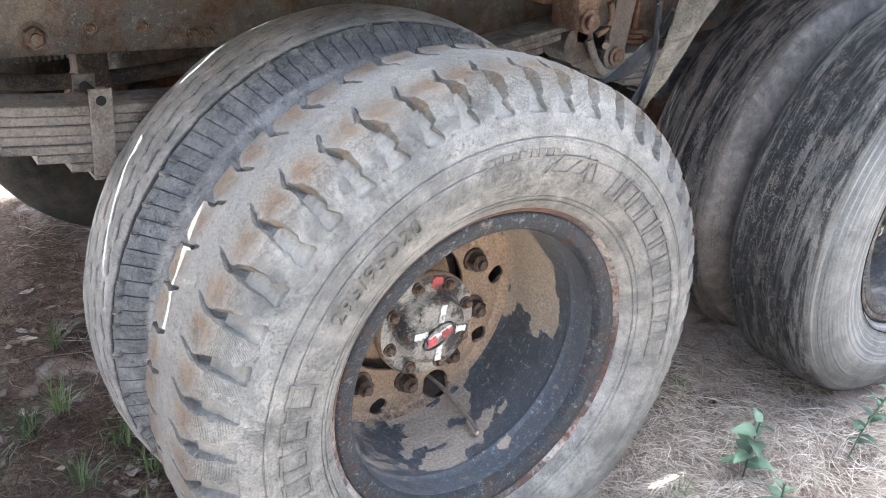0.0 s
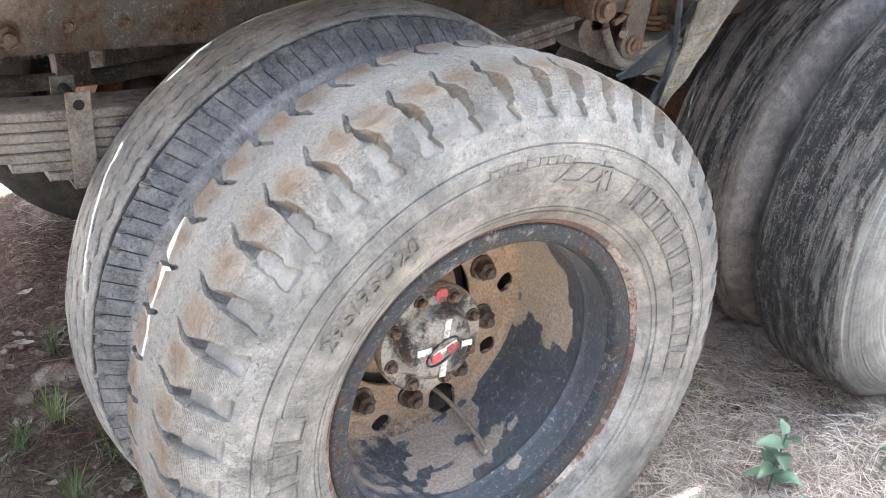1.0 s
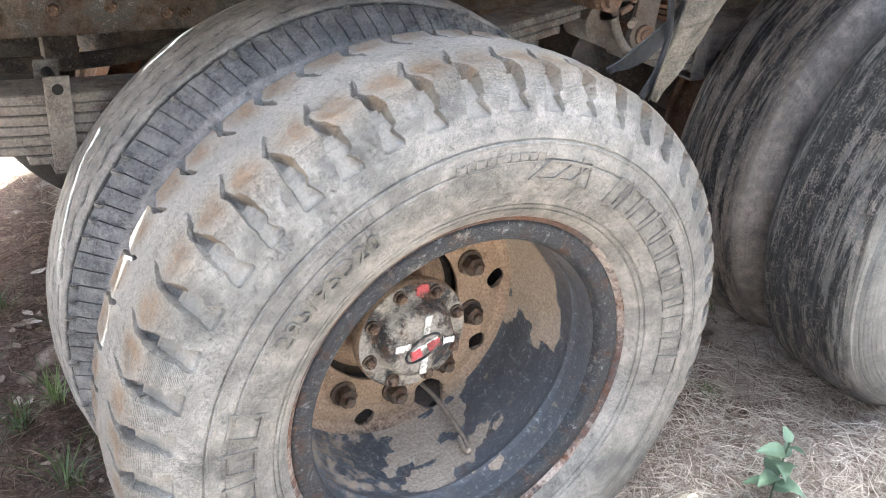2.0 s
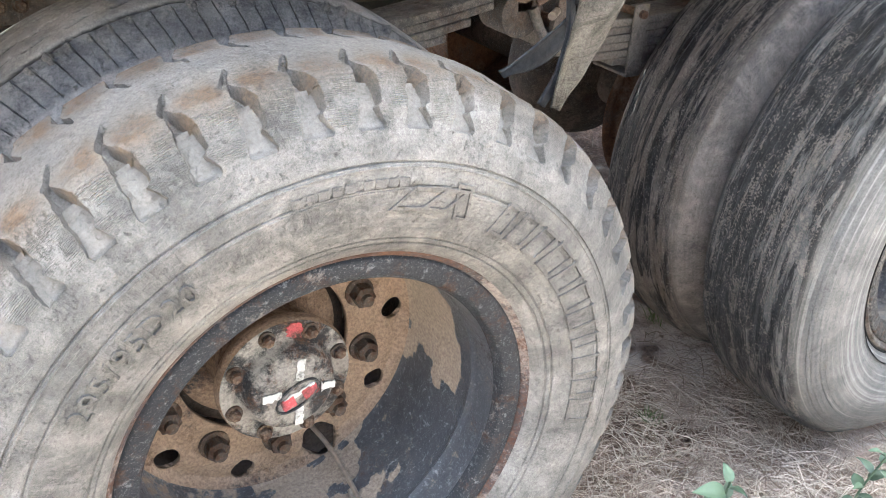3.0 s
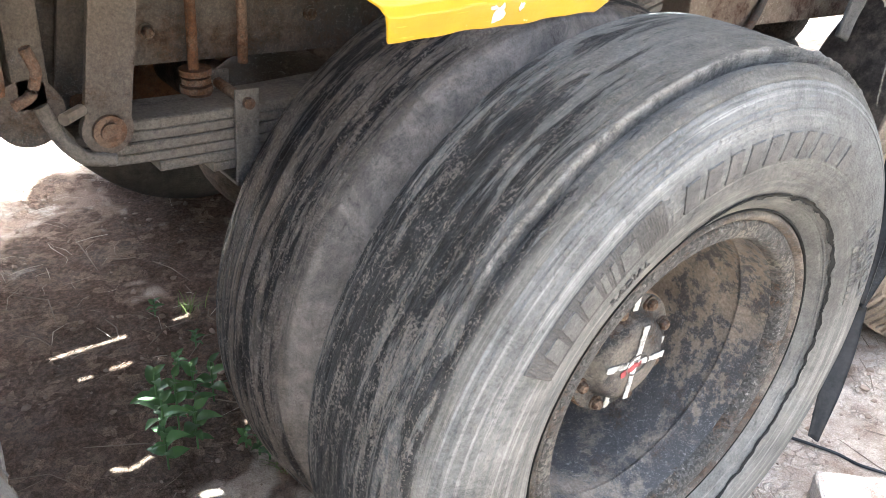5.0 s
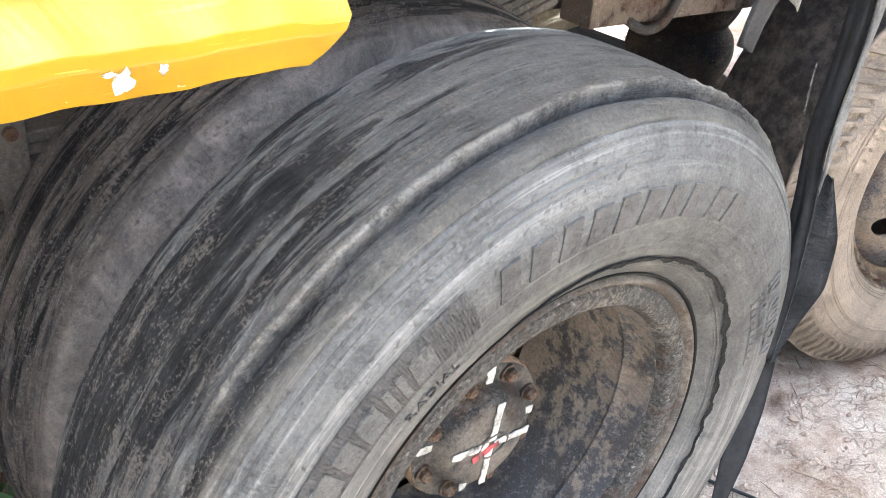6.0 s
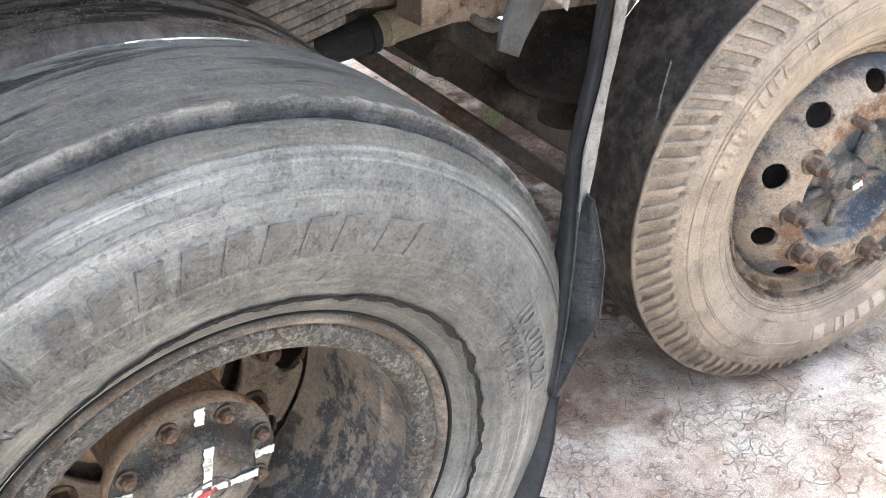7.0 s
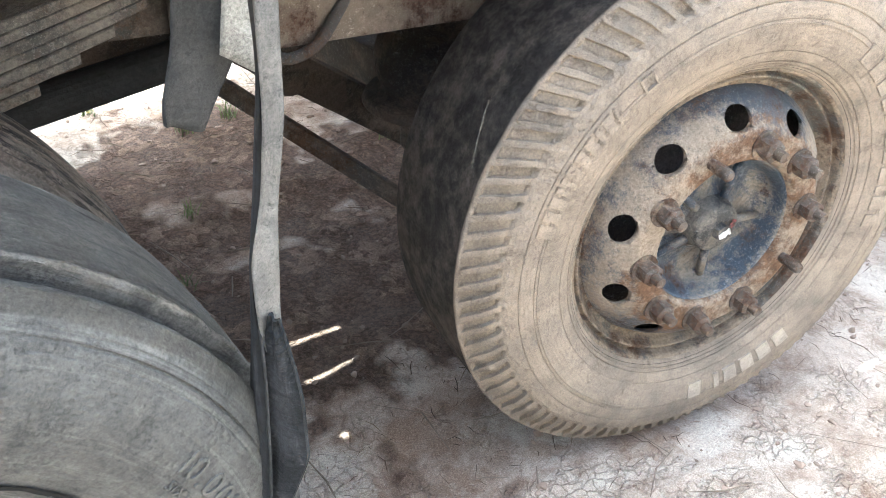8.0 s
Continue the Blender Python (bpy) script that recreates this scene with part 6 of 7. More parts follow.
def beam(name, x0, x1, y0, y1, h0, h1, material, bevel=0.006, label=""):
    """A beam along the truck that follows the chassis's slope; h0, h1: heights over the rail's lower edge."""
    bm = bmesh.new()
    box(bm, (x0, y0, h0), (x1, y1, h1), bevel)
    for v in bm.verts:
        v.co.z += rail_z(v.co.x)
    return tpart(name, bm, material, label)


def rail(y, sign):
    beam("frame_rail", -3.2, 6.5, y, y + sign * 0.010, 0.0, 0.19, M_FRAME, 0.002, "dusty grey-brown steel chassis rail")
    beam("rail_flange", -3.2, 6.5, y + sign * 0.0101, y + sign * 0.085, 0.0, 0.010, M_FRAME, 0.003)
    beam("rail_flange", -3.2, 6.5, y + sign * 0.0101, y + sign * 0.085, 0.18, 0.19, M_FRAME, 0.003)


rail(1.30, 1)
rail(2.42, -1)
for x, h in ((0.257, 0.035), (0.35, 0.045), (0.44, 0.045), (0.30, 0.10), (1.6, 0.05), (1.87, 0.06), (2.9, 0.05), (0.53, 0.03), (0.56, 0.03), (2.75, 0.09), (3.1, 0.06)):
    child("rail_bolt", NUT if h < 0.04 and x < 0.3 else BOLT, truck, m=BASE @ pose(x, 1.30, rail_z(x) + h, 0, 20 * x, 0))
for x in (-0.4, 1.42, 2.62, 4.3):
    beam("cross_member", x - 0.05, x + 0.05, 1.386, 2.334, 0.03, 0.17, M_DARK)


def leaf_spring(x_mid, left, right, top, y0, width, thick=0.0155):
    """A pack of bent leaves, each one shorter than the one above; left and right: how far each one reaches."""
    for i, (a, b) in enumerate(zip(left, right)):
        xs = np.linspace(x_mid - a, x_mid + b, 26)
        bm = bmesh.new()
        ring = []
        for x in xs:
            z = top(x) - i * (thick + 0.0008)
            inset = 0.002 * (i % 2)
            ring.append([bm.verts.new((x, y0 + inset + dy * (width - 2 * inset), z - dz)) for dy, dz in ((0, 0.002), (0.03, 0), (0.97, 0), (1, 0.002), (1, thick - 0.002), (0.97, thick), (0.03, thick), (0, thick - 0.002))])
        for p, q in zip(ring, ring[1:]):
            for k in range(8):
                bm.faces.new((p[k], p[(k + 1) % 8], q[(k + 1) % 8], q[k]))
        bm.faces.new(ring[0])
        bm.faces.new(ring[-1][::-1])
        tpart("spring_leaf", bm, M_SPRING)


def top_a(x):
    return 0.865 + (0.17 * (x - 0.7) ** 2 + 0.04 * (x - 0.7) if x < 0.7 else 0.13 * (x - 0.7) ** 2)


def top_b(x):
    return 0.822 + 0.16 * (x - 1.80) ** 2 + 0.02 * (x - 1.80)


leaf_spring(0.72, [0.75, 0.70, 0.66, 0.62, 0.56, 0.51, 0.46, 0.40], [0.64, 0.60, 0.55, 0.50, 0.46, 0.42, 0.38, 0.33], top_a, 1.165, 0.09)
leaf_spring(2.06, [0.58, 0.61, 0.60, 0.57, 0.50, 0.42, 0.36, 0.33], [0.78, 0.72, 0.66, 0.60, 0.55, 0.50, 0.44, 0.38], top_b, 1.185, 0.09)


def spring_clip(x, y0, z0, z1, lean, bolted=True):
    """A clip round the leaves; its upper ears hold a bolt, or a black plug drawn as an open hole."""
    bm = bmesh.new()
    m = pose(x, 0, z0, 0, lean, 0)
    box(bm, (-0.019, y0 - 0.007, 0), (0.019, y0 - 0.001, z1 - z0), 0.002, m)
    box(bm, (-0.019, y0 + 0.093, 0), (0.019, y0 + 0.099, z1 - z0), 0.002, m)
    box(bm, (-0.019, y0 - 0.007, -0.006), (0.019, y0 + 0.099, 0), 0.002, m)
    tpart("spring_clip", bm, M_SPRING, "steel clip round the leaf spring")
    bm = bmesh.new()
    # Unbolted, a nearly flush black plug stands for the dark of the hole.
    stand = 0.016 if bolted else 0.0075
    rod(bm, m @ Vector((0, y0 - stand, z1 - z0 - 0.020)), m @ Vector((0, y0 + 0.10, z1 - z0 - 0.020)), 0.0085, 14)
    tpart("clip_bolt_or_hole", bm, M_HANGER if bolted else M_CRACK)


spring_clip(0.312, 1.163, 0.755, 0.905, 3, False)
spring_clip(1.690, 1.183, 0.705, 0.850, 2)

# Rusty spring hanger and, beside it, the shackle that holds the next spring.
bm = bmesh.new()
box(bm, (1.298, 1.095, 0.915), (1.362, 1.185, 1.16), 0.012)
box(bm, (1.28, 1.186, 0.96), (1.38, 1.298, 1.12), 0.008)
tpart("spring_hanger", bm, M_HANGER, "rusty brown spring hanger")
bm = bmesh.new()
rod(bm, (1.329, 1.088, 0.938), (1.329, 1.098, 0.938), 0.026, 24)
rod(bm, (1.329, 1.076, 0.938), (1.329, 1.090, 0.938), 0.017, 20)
tpart("hanger_pin", bm, M_HANGER, smooth=False)
v, f = tube([(1.365, 1.10, 0.905), (1.385, 1.095, 0.915), (1.395, 1.09, 0.945), (1.385, 1.09, 0.975)], 0.007, 16)
tmesh("hook", mesh_of("hook", v.tolist(), f, M_HANGER))
for y in (1.165, 1.285):
    bm = bmesh.new()
    m = pose(1.486, y, 0.833, 0, 9, 0)
    rod(bm, m @ Vector((0, -0.007, 0)), m @ Vector((0, 0.007, 0)), 0.034, 28)
    box(bm, (-0.031, -0.0065, 0), (0.031, 0.0065, 0.30), 0.003, m)
    tpart("shackle_plate", bm, M_FRAME, "grey steel shackle plate")
bm = bmesh.new()
rod(bm, (1.486, 1.145, 0.833), (1.486, 1.30, 0.833), 0.013, 18)
rod(bm, (1.486, 1.150, 0.833), (1.486, 1.157, 0.833), 0.022, 24)
tpart("shackle_pin", bm, M_HANGER)
bm = bmesh.new()
rod(bm, (1.40, 1.19, 0.86), (1.40, 1.27, 0.86), 0.045, 24)
box(bm, (1.385, 1.19, 0.86), (1.43, 1.27, 1.12), 0.006)
tpart("spring_eye", bm, M_FRAME, smooth=False)
v, f = tube([(1.41, 1.17, 0.875), (1.425, 1.16, 0.83), (1.45, 1.155, 0.80), (1.49, 1.16, 0.79)], 0.010, 18)
tmesh("spring_wrap", mesh_of("spring_wrap", v.tolist(), f, M_SPRING))
bm = bmesh.new()
rod(bm, (1.425, 1.13, 0.868), (1.455, 1.155, 0.868), 0.008, 10)
tpart("grease_nipple", bm, M_WIRE)
# Rusty drop rods and a short coil on the rail.
for x, low in ((1.655, 0.855), (1.735, 0.86)):
    v, f = tube([(x, 1.27, 1.15), (x, 1.265, 0.95), (x - 0.004, 1.262, low)], 0.0085, 16)
    tmesh("drop_rod", mesh_of("drop_rod", v.tolist(), f, M_HANGER))
bm = bmesh.new()
for k in range(5):
    rod(bm, (1.655, 1.265, 0.862 - k * 0.013), (1.655, 1.265, 0.853 - k * 0.013), 0.024 - 0.002 * (k % 2), 18)
tpart("rubber_bush", bm, M_HANGER)

# Axles, brake drums, differential.
for x, z in ((0.75, 0.50), (2.063, 0.497)):
    bm = bmesh.new()
    rod(bm, (x, 1.0, z), (x, 2.6, z), 0.065, 28)
    tpart("axle_tube", bm, M_DARK, smooth=False)
    for y0, y1 in ((1.20, 1.40), (2.20, 2.40)):
        drum = lathe("brake_drum", curve_through([(y0 - 0.03, 0.21), (y0, 0.215), (y1 - 0.03, 0.215), (y1 - 0.02, 0.23), (y1, 0.23), (y1 + 0.004, 0.10), (y1 + 0.004, 0.03)], [3, 5, 3, 3, 3, 3]), 48, M_HANGER)
        child("brake_drum", drum, truck, m=BASE @ pose(x, 0, z))
    diff = lathe("differential", curve_through([(1.62, 0.06), (1.66, 0.13), (1.74, 0.19), (1.86, 0.19), (1.94, 0.13), (1.98, 0.06)], [4, 4, 5, 4, 4]), 40, M_DARK)
    child("differential", diff, truck, m=BASE @ pose(x, 0, z))
    bm = bmesh.new()
    box(bm, (x - 0.07, 1.16, z + 0.06), (x + 0.07, 1.29, z + 0.25), 0.01)
    tpart("spring_seat", bm, M_DARK)
# A made-up dark box keeps sunlit ground from showing below the far rail.
bm = bmesh.new()
box(bm, (2.30, 2.05, 0.45), (3.38, 2.40, 1.10), 0.03)
tpart("far_gap_blocker", bm, M_DARK, "dark box added to close bright gaps under the far side")
# Front axle, its bellows, links and tubes.
bm = bmesh.new()
box(bm, (3.40, 1.02, 0.40), (3.51, 2.6, 0.50), 0.012)
box(bm, (3.425, 1.02, 0.36), (3.485, 2.6, 0.40), 0.006)
tpart("front_axle", bm, M_DARK)
bell = curve_through([(0.0, 0.02), (0.0, 0.150), (0.010, 0.158), (0.022, 0.150), (0.030, 0.118), (0.060, 0.128), (0.100, 0.137), (0.140, 0.130), (0.162, 0.114), (0.172, 0.110), (0.182, 0.116), (0.215, 0.132), (0.250, 0.136), (0.285, 0.128), (0.305, 0.110), (0.315, 0.12), (0.33, 0.12), (0.33, 0.02)], [2, 3, 3, 3, 4, 5, 5, 4, 3, 3, 4, 5, 5, 4, 3, 2, 2])
child("air_spring", lathe("air_spring", bell, 72, M_BELLOWS), truck, "dusty black rubber air-spring bellows", BASE @ pose(3.375, 1.46, 0.485, 90, 0, 0))
bm = bmesh.new()
rod(bm, (3.375, 1.46, 0.38), (3.375, 1.46, 0.485), 0.075, 28)
tpart("air_spring_seat", bm, M_DARK)
bm = bmesh.new()
box(bm, (3.28, 1.38, 0.815), (3.47, 1.54, 0.93), 0.012)
tpart("air_spring_bracket", bm, M_DARK)
bm = bmesh.new()
m = look((2.985, 1.74, 0.508), (3.267, 1.40, 0.281))
box(bm, (-0.008, -0.022, -0.62), (0.008, 0.022, 0.06), 0.003, m)
tpart("radius_arm", bm, M_FRAME, "flat steel link")
bm = bmesh.new()
rod(bm, (2.46, 1.57, 0.606), (2.86, 1.57, 0.657), 0.037, 24)
rod(bm, (2.84, 1.57, 0.6545), (2.86, 1.57, 0.657), 0.042, 24)
tpart("shock_absorber", bm, M_CORD, smooth=False)
bm = bmesh.new()
rod(bm, (2.86, 1.57, 0.657), (3.10, 1.57, 0.688), 0.036, 24)
rod(bm, (2.885, 1.57, 0.6602), (2.90, 1.57, 0.662), 0.039, 24)
tpart("shock_tube", bm, M_TUBE, "shock absorber tube, coloured cream for the sunlight on it")
bm = bmesh.new()
m = look((3.13, 1.78, 0.53), (3.60, 1.76, 0.20))
box(bm, (-0.05, -0.045, -0.70), (0.05, 0.045, 0.1), 0.008, m)
tpart("axle_arm", bm, M_DARK)
bm = bmesh.new()
rod(bm, (3.15, 1.70, 0.50), (3.15, 1.98, 0.50), 0.045, 28)
box(bm, (3.10, 1.73, 0.50), (3.20, 1.83, 0.95), 0.01)
tpart("arm_bracket", bm, M_DARK)
beam("side_step_rail", 2.72, 3.40, 1.20, 1.28, -0.012, 0.10, M_PEEL, 0.006, "pale peeling angle iron under the rail")
v, f = tube([(2.80, 1.24, 0.83), (2.86, 1.18, 0.775), (2.92, 1.18, 0.79), (2.99, 1.20, 0.86), (3.02, 1.22, 0.95)], 0.010, 24)
tmesh("air_pipe", mesh_of("air_pipe", v.tolist(), f, M_FRAME))
# Hoses and a tank behind the rail.
v, f = tube([(-0.3, 1.33, 0.93), (0.10, 1.36, 0.90), (0.28, 1.37, 0.865), (0.45, 1.37, 0.862), (0.75, 1.40, 0.88)], 0.015, 30, 12)
tmesh("brake_hose", mesh_of("brake_hose", v.tolist(), f, M_BELLOWS), "dusty thick rubber hose")
hose = [(0.011 * k + d, r) for k in range(34) for d, r in ((0.0, 0.009), (0.002, 0.012), (0.006, 0.012), (0.008, 0.009))]
child("corrugated_hose", lathe("corrugated_hose", hose, 12, M_SPRING), truck, "", BASE @ pose(0.10, 1.42, 0.905, 0, 6, -90))
tank = lathe("air_tank", curve_through([(0.0, 0.01), (0.005, 0.07), (0.03, 0.105), (0.08, 0.115), (0.5, 0.115), (0.55, 0.105), (0.575, 0.07), (0.58, 0.01)], [3, 4, 4, 8, 4, 4, 3]), 48, M_DARK)
child("air_tank", tank, truck, m=BASE @ pose(0.98, 1.55, 0.93, 0, 0, 90))
bm = bmesh.new()
box(bm, (0.33, 1.34, 0.865), (0.385, 1.40, 0.92), 0.004)
tpart("hose_bracket", bm, M_DARK)

# ---- cargo body over the wheels ----
BX0, BX1, BY0, BY1, BZ = -3.4, 6.5, 0.84, 3.18, 1.19
SHIFT = math.tan(radians(SUN_TILT)) * BZ        # how far the sun's light moves in y between the floor and the soil
# Worn-through joints between the floor boards: distance across, from and to along the truck.
SLITS = [(0.665, 1.16, 1.34), (0.606, 3.82, 4.05), (1.92, 1.50, 1.68), (1.90, 1.80, 1.845), (1.79, 1.53, 1.56), (1.78, 1.60, 1.65), (1.46, 1.49, 1.60), (1.45, 1.78, 1.86), (1.30, 1.61, 1.65),
         (1.42, 2.96, 3.09), (1.305, 2.93, 3.05), (1.12, 2.91, 2.925), (1.03, 3.15, 3.20), (0.81, 0.16, 0.36), (0.81, 0.44, 0.53), (0.81, 0.58, 1.10), (0.556, 0.27, 0.37), (0.440, 2.08, 2.20), (0.464, 2.203, 2.30), (0.488, 2.303, 2.40), (0.512, 2.403, 2.53), (0.84, 1.605, 1.645), (0.955, 1.61, 1.66), (0.955, 1.70, 1.712), (0.965, 1.805, 1.83), (0.66, 3.01, 3.06)]
joints = sorted({round(s[0], 3) for s in SLITS})


def floor_board(y0, y1, cuts):
    """A floor board, notched along its far edge where the joint has worn through."""
    bm = bmesh.new()
    at = BX0
    for a, b, wide in sorted(cuts):
        box(bm, (at, y0, BZ), (a, y1, BZ + 0.014))
        box(bm, (a, y0, BZ), (b, y1 - wide, BZ + 0.014))
        at = b
    box(bm, (at, y0, BZ), (BX1, y1, BZ + 0.014))
    tpart("floor_board", bm, M_WOOD)


edge = BY0 - 0.045
for j in joints:
    y1 = j + SHIFT + 0.012
    if y1 - edge < 0.022:
        continue
    floor_board(edge, y1, [(a, b, 0.006 if (3.0 < a < 3.06 and q < 0.7) or abs(q - 0.84) < 0.005 else (0.009 if abs(q - 0.81) < 0.01 or q < 0.52 else 0.014)) for q, a, b in SLITS if abs(round(q, 3) + SHIFT + 0.012 - y1) < 0.022])
    edge = y1
floor_board(edge, BY1, [])
for y0, y1, label in ((BY0 - 0.05, BY0, "yellow steel side wall of the cargo body"), (BY1, BY1 + 0.05, "")):
    bm = bmesh.new()
    box(bm, (BX0, y0, BZ + 0.014), (BX1, y1, 3.1), 0.01)
    tpart("side_wall", bm, M_YELLOW, label)
for x0, x1 in ((BX0 - 0.05, BX0), (BX1, BX1 + 0.05)):
    bm = bmesh.new()
    box(bm, (x0, BY0, BZ), (x1, BY1, 3.0), 0.01)
    tpart("end_wall", bm, M_YELLOW)

# A thin rail along the body's edge, on short outriggers, carries the guard and the straps.
bm = bmesh.new()
box(bm, (0.6, 0.592, 1.189), (3.2, 0.622, 1.215), 0.004)
tpart("edge_rail", bm, M_FRAME, "thin steel rail along the edge of the cargo body")
for x in (0.75, 1.32, 1.95, 2.585, 3.1):
    bm = bmesh.new()
    box(bm, (x - 0.02, 0.6225, 1.1795), (x + 0.02, 0.80, 1.1895), 0.002)
    tpart("outrigger", bm, M_FRAME)

# Yellow sheet-steel guard that hangs below the side wall, with a folded ledge.
rows = [(0.600, 1.1885), (0.600, 1.160), (0.598, 1.152), (0.566, 1.131), (0.559, 1.127), (0.558, 1.121), (0.563, 1.110), (0.568, 1.100)]
V, F = [], []
for i, t in enumerate(np.linspace(0, 1, 40)):
    for k, (y, z) in enumerate(rows):
        ragged = 0.0016 * math.sin(k * 5.1 + 1.0) * (i in (0, 39))
        x0 = np.interp(z, [1.100, 1.121, 1.131, 1.152, 1.1885], [1.522, 1.511, 1.503, 1.486, 1.470])
        x1 = np.interp(z, [1.100, 1.121, 1.131, 1.160, 1.1885], [1.740, 1.758, 1.767, 1.784, 1.790])
        x = x0 + (x1 - x0) * t + ragged
        V.append((x, y, z + (0.0007 * math.sin(x * 60) + 0.0005 * math.sin(x * 143) if z < 1.15 else 0)))
n = len(rows)
F = [(i * n + k, (i + 1) * n + k, (i + 1) * n + k + 1, i * n + k + 1) for i in range(39) for k in range(n - 1)]
guard = tmesh("side_guard", mesh_of("side_guard", V, F, M_GUARD, False), "bright yellow folded sheet-steel guard")
solid = guard.modifiers.new("thickness", "SOLIDIFY")
solid.thickness = 0.0035
bev = guard.modifiers.new("edge", "BEVEL")
bev.width, bev.segments, bev.limit_method = 0.0012, 2, "ANGLE"
bm = bmesh.new()
rod(bm, (1.540, 0.600, 1.168), (1.528, 0.600, 1.188), 0.004, 8)
tpart("guard_bead", bm, M_YELLOW, smooth=True)
# Bare patches where the paint has come off below the fold.
for k, (x, w, h) in enumerate(((1.622, 0.011, 0.017), (1.6435, 0.0045, 0.008), (1.614, 0.006, 0.004))):
    g = np.random.default_rng(80 + k)
    pts = [(x + w * (0.5 + 0.25 * g.uniform(-1, 1)) * math.cos(a), 1.1195 - h * 0.5 + h * (0.5 + 0.18 * g.uniform(-1, 1)) * math.sin(a)) for a in np.linspace(0, 2 * math.pi, 14, endpoint=False)]
    front = [(px, 0.558 + (1.121 - pz) * 0.4762 - 0.0046, pz) for px, pz in pts]
    back = [(px, y + 0.0012, pz) for px, y, pz in front]
    m = len(pts)
    faces = [tuple(range(m))[::-1]] + [(i, (i + 1) % m, m + (i + 1) % m, m + i) for i in range(m)]
    tmesh("bare_patch", mesh_of("bare_patch", front + back, faces, M_WHITE, False), "white primer patch")


# ---- straps and flaps that hang between the wheels ----
def hanging(name, label, category, rows, n, thick, material, fold=0.0, extra=()):
    v, f = ribbon(rows, n, thick, 7, fold)
    v = np.array(v)
    base = v.mean(0)
    t = thing(name, label, category, tuple(base))
    child("strip", mesh_of("strip", (v - base).tolist(), f, material), t)
    for rows2, n2, thick2, mat2, fold2, nm, lab in extra:
        v2, f2 = ribbon(rows2, n2, thick2, 7, fold2)
        child(nm, mesh_of(nm, (np.array(v2) - base).tolist(), f2, mat2), t, lab)
    return t


hanging("canvas_strap", "frayed grey canvas strip hanging from the truck body beside the wheel", "strap",
        [(1.056, 0.615, 1.188, 1.150, 0.60, 1.188), (1.064, 0.62, 1.12, 1.148, 0.60, 1.11), (1.068, 0.63, 1.08, 1.140, 0.615, 1.07), (1.072, 0.645, 1.03, 1.132, 0.64, 1.02), (1.078, 0.665, 0.98, 1.130, 0.665, 0.97), (1.088, 0.69, 0.93, 1.128, 0.69, 0.925), (1.096, 0.705, 0.90, 1.124, 0.71, 0.897), (1.101, 0.715, 0.882, 1.120, 0.717, 0.880)], 54, 0.003, M_CANVAS, 0.005,
        [([(1.130, 0.66, 1.188, 1.172, 0.68, 1.188), (1.136, 0.67, 1.10, 1.178, 0.68, 1.09), (1.152, 0.68, 1.045, 1.184, 0.68, 1.03)], 24, 0.003, M_GREYFLAP, 0.003, "flap", "grey rubber flap"),
         ([(1.090, 0.66, 1.06, 1.116, 0.67, 1.05), (1.128, 0.72, 1.01, 1.150, 0.735, 0.985), (1.135, 0.745, 0.985, 1.160, 0.755, 0.955), (1.105, 0.75, 0.964, 1.124, 0.755, 0.932), (1.070, 0.75, 0.944, 1.084, 0.755, 0.922), (1.044, 0.75, 0.929, 1.048, 0.755, 0.924)], 40, 0.004, M_CORD, 0.003, "tail", "dark rubber tail"),
         ([(1.100, 0.70, 1.06, 1.125, 0.72, 1.06), (1.108, 0.70, 0.99, 1.130, 0.72, 0.98), (1.100, 0.71, 0.93, 1.122, 0.72, 0.92), (1.078, 0.71, 0.895, 1.092, 0.72, 0.885)], 24, 0.004, M_CORD, 0.002, "fold", "dark folded edge")])
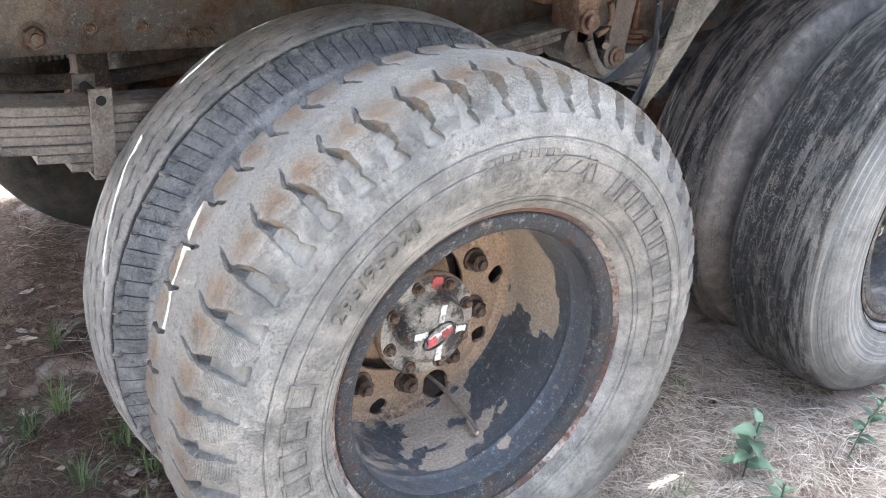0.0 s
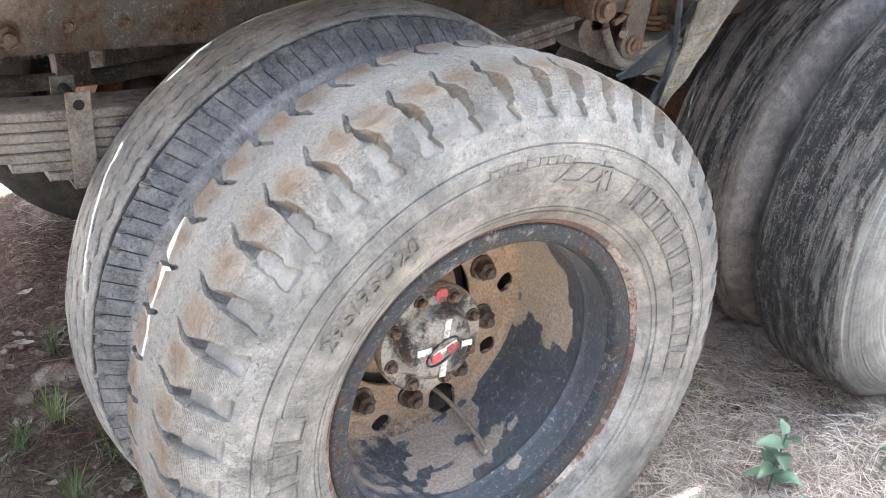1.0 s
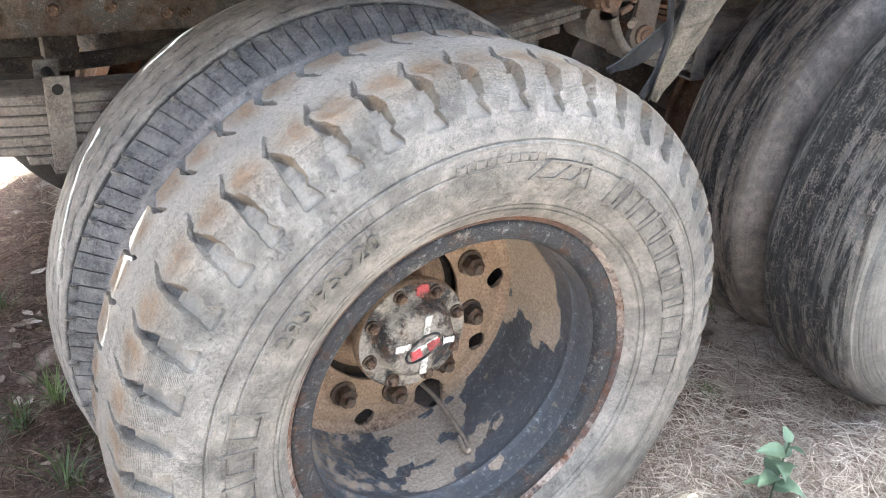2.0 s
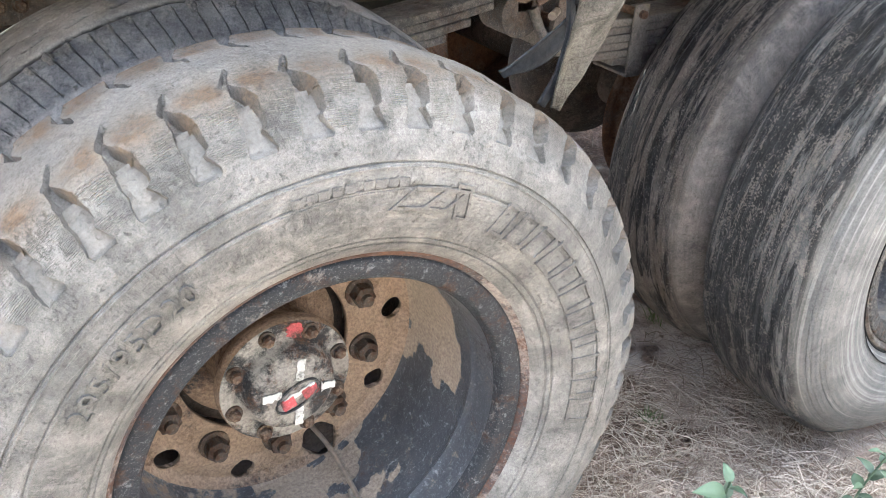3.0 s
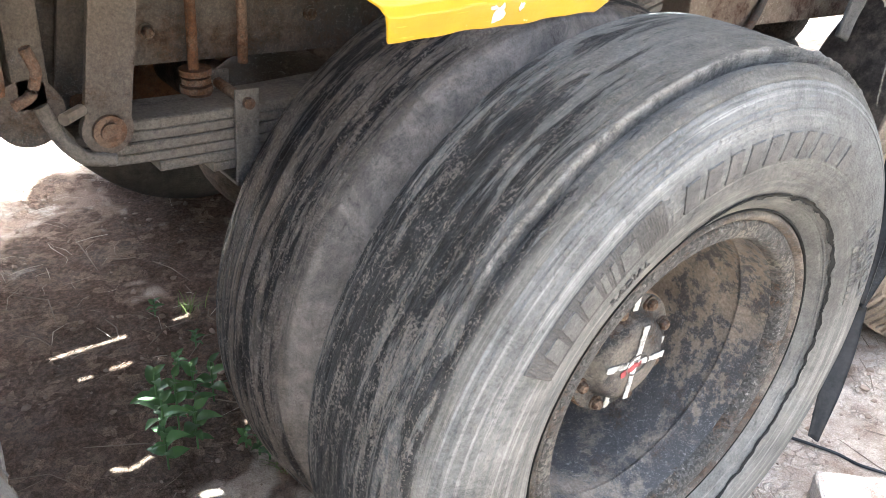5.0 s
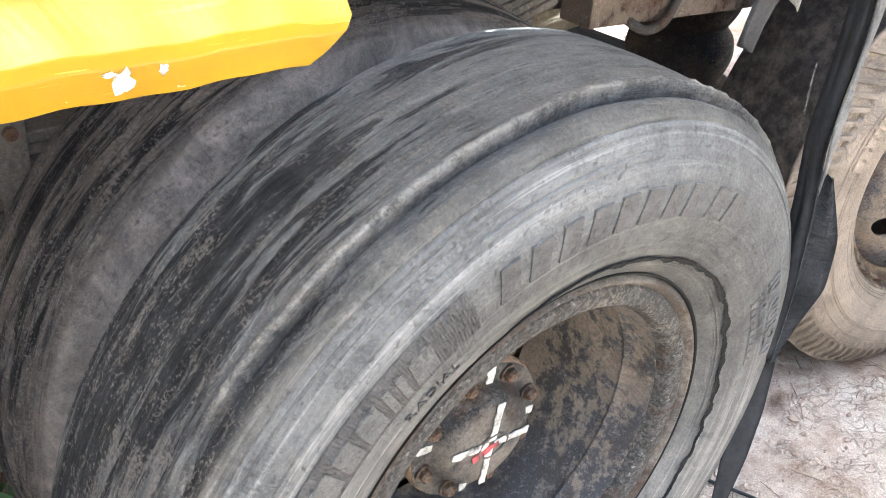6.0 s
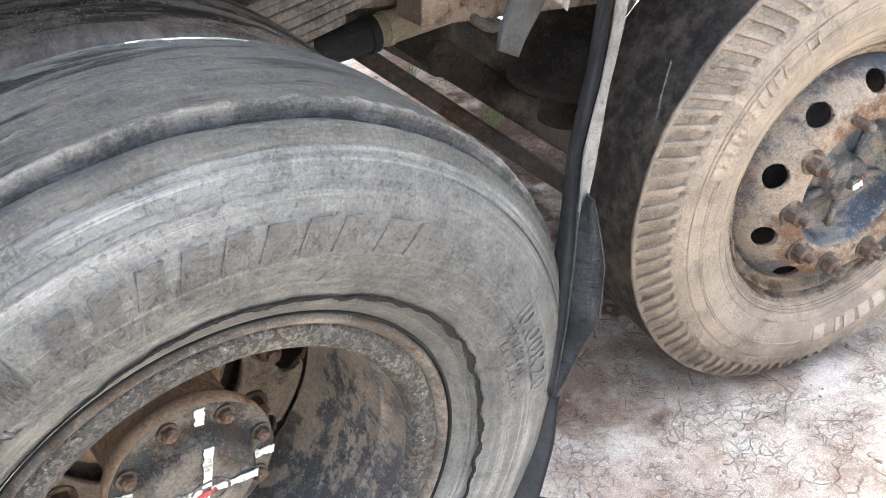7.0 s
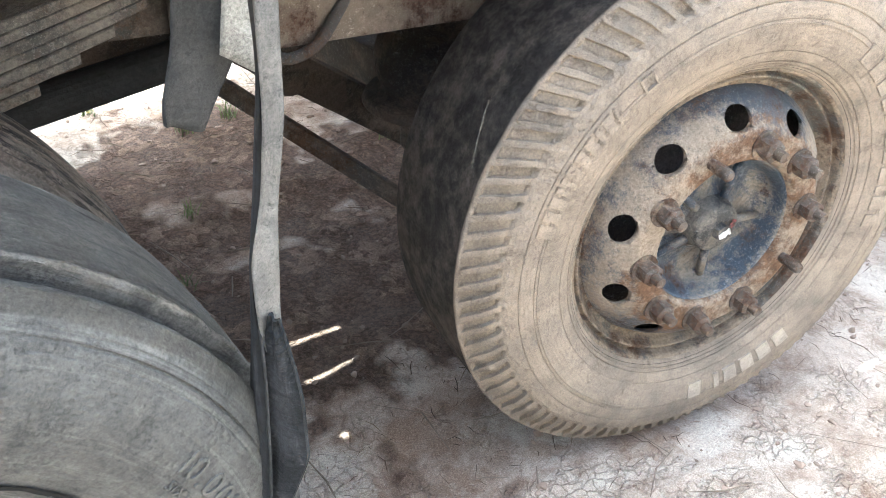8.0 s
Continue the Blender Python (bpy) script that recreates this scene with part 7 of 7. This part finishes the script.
hanging("rubber_strap", "black twisted rubber strap with frayed cord ends hanging beside the wheel", "strap",
        [(2.526, 0.60, 1.188, 2.555, 0.605, 1.188), (2.532, 0.60, 1.09, 2.554, 0.605, 1.09), (2.533, 0.60, 1.00, 2.555, 0.605, 1.00), (2.526, 0.60, 0.925, 2.544, 0.605, 0.92), (2.509, 0.595, 0.865, 2.538, 0.60, 0.85), (2.509, 0.59, 0.81, 2.538, 0.605, 0.80), (2.516, 0.595, 0.765, 2.542, 0.605, 0.745)], 60, 0.003, M_GREYFLAP, 0.002,
        [([(2.520, 0.592, 0.81, 2.526, 0.585, 0.805), (2.512, 0.600, 0.73, 2.531, 0.556, 0.725), (2.508, 0.602, 0.655, 2.531, 0.552, 0.65), (2.504, 0.602, 0.59, 2.519, 0.568, 0.585), (2.492, 0.59, 0.525, 2.500, 0.576, 0.52)], 40, 0.005, M_WEAVE, 0.003, "cord_panel", "black cord-marked rubber panel"),
         ([(2.490, 0.607, 0.52, 2.506, 0.575, 0.52), (2.482, 0.600, 0.44, 2.500, 0.567, 0.44), (2.460, 0.590, 0.36, 2.478, 0.560, 0.36), (2.448, 0.578, 0.27, 2.458, 0.562, 0.262)], 26, 0.004, M_CORD, 0.001, "tail", ""),
         ([(2.500, 0.60, 0.52, 2.512, 0.61, 0.52), (2.506, 0.60, 0.44, 2.520, 0.61, 0.44), (2.490, 0.595, 0.34, 2.506, 0.60, 0.34), (2.484, 0.59, 0.28, 2.495, 0.60, 0.28)], 26, 0.004, M_CORD, 0.001, "tail", ""),
         ([(2.552, 0.645, 1.188, 2.533, 0.606, 1.188), (2.555, 0.645, 1.03, 2.536, 0.606, 1.03), (2.548, 0.642, 0.93, 2.529, 0.606, 0.93), (2.532, 0.640, 0.85, 2.512, 0.602, 0.85), (2.516, 0.622, 0.76, 2.508, 0.590, 0.76), (2.500, 0.612, 0.64, 2.503, 0.578, 0.64), (2.490, 0.606, 0.54, 2.494, 0.576, 0.53)], 60, 0.004, M_CORD, 0.003, "cord_band", "black rubber band")])
hanging("mud_flap_remnant", "torn grey rubber mud-flap remnant hanging from the truck body", "mud flap",
        [(2.535, 0.75, 1.188, 2.600, 0.76, 1.188), (2.533, 0.75, 1.10, 2.598, 0.76, 1.08), (2.522, 0.75, 1.01, 2.588, 0.76, 0.99), (2.506, 0.75, 0.955, 2.562, 0.76, 0.945), (2.506, 0.75, 0.935, 2.548, 0.76, 0.916)], 40, 0.006, M_FLAP, 0.004,
        [([(2.570, 0.735, 1.188, 2.612, 0.735, 1.188), (2.568, 0.735, 1.06, 2.608, 0.735, 1.05), (2.560, 0.735, 1.0, 2.600, 0.735, 0.972)], 20, 0.002, M_CANVAS_PALE, 0.002, "canvas_tag", "pale canvas tag")])
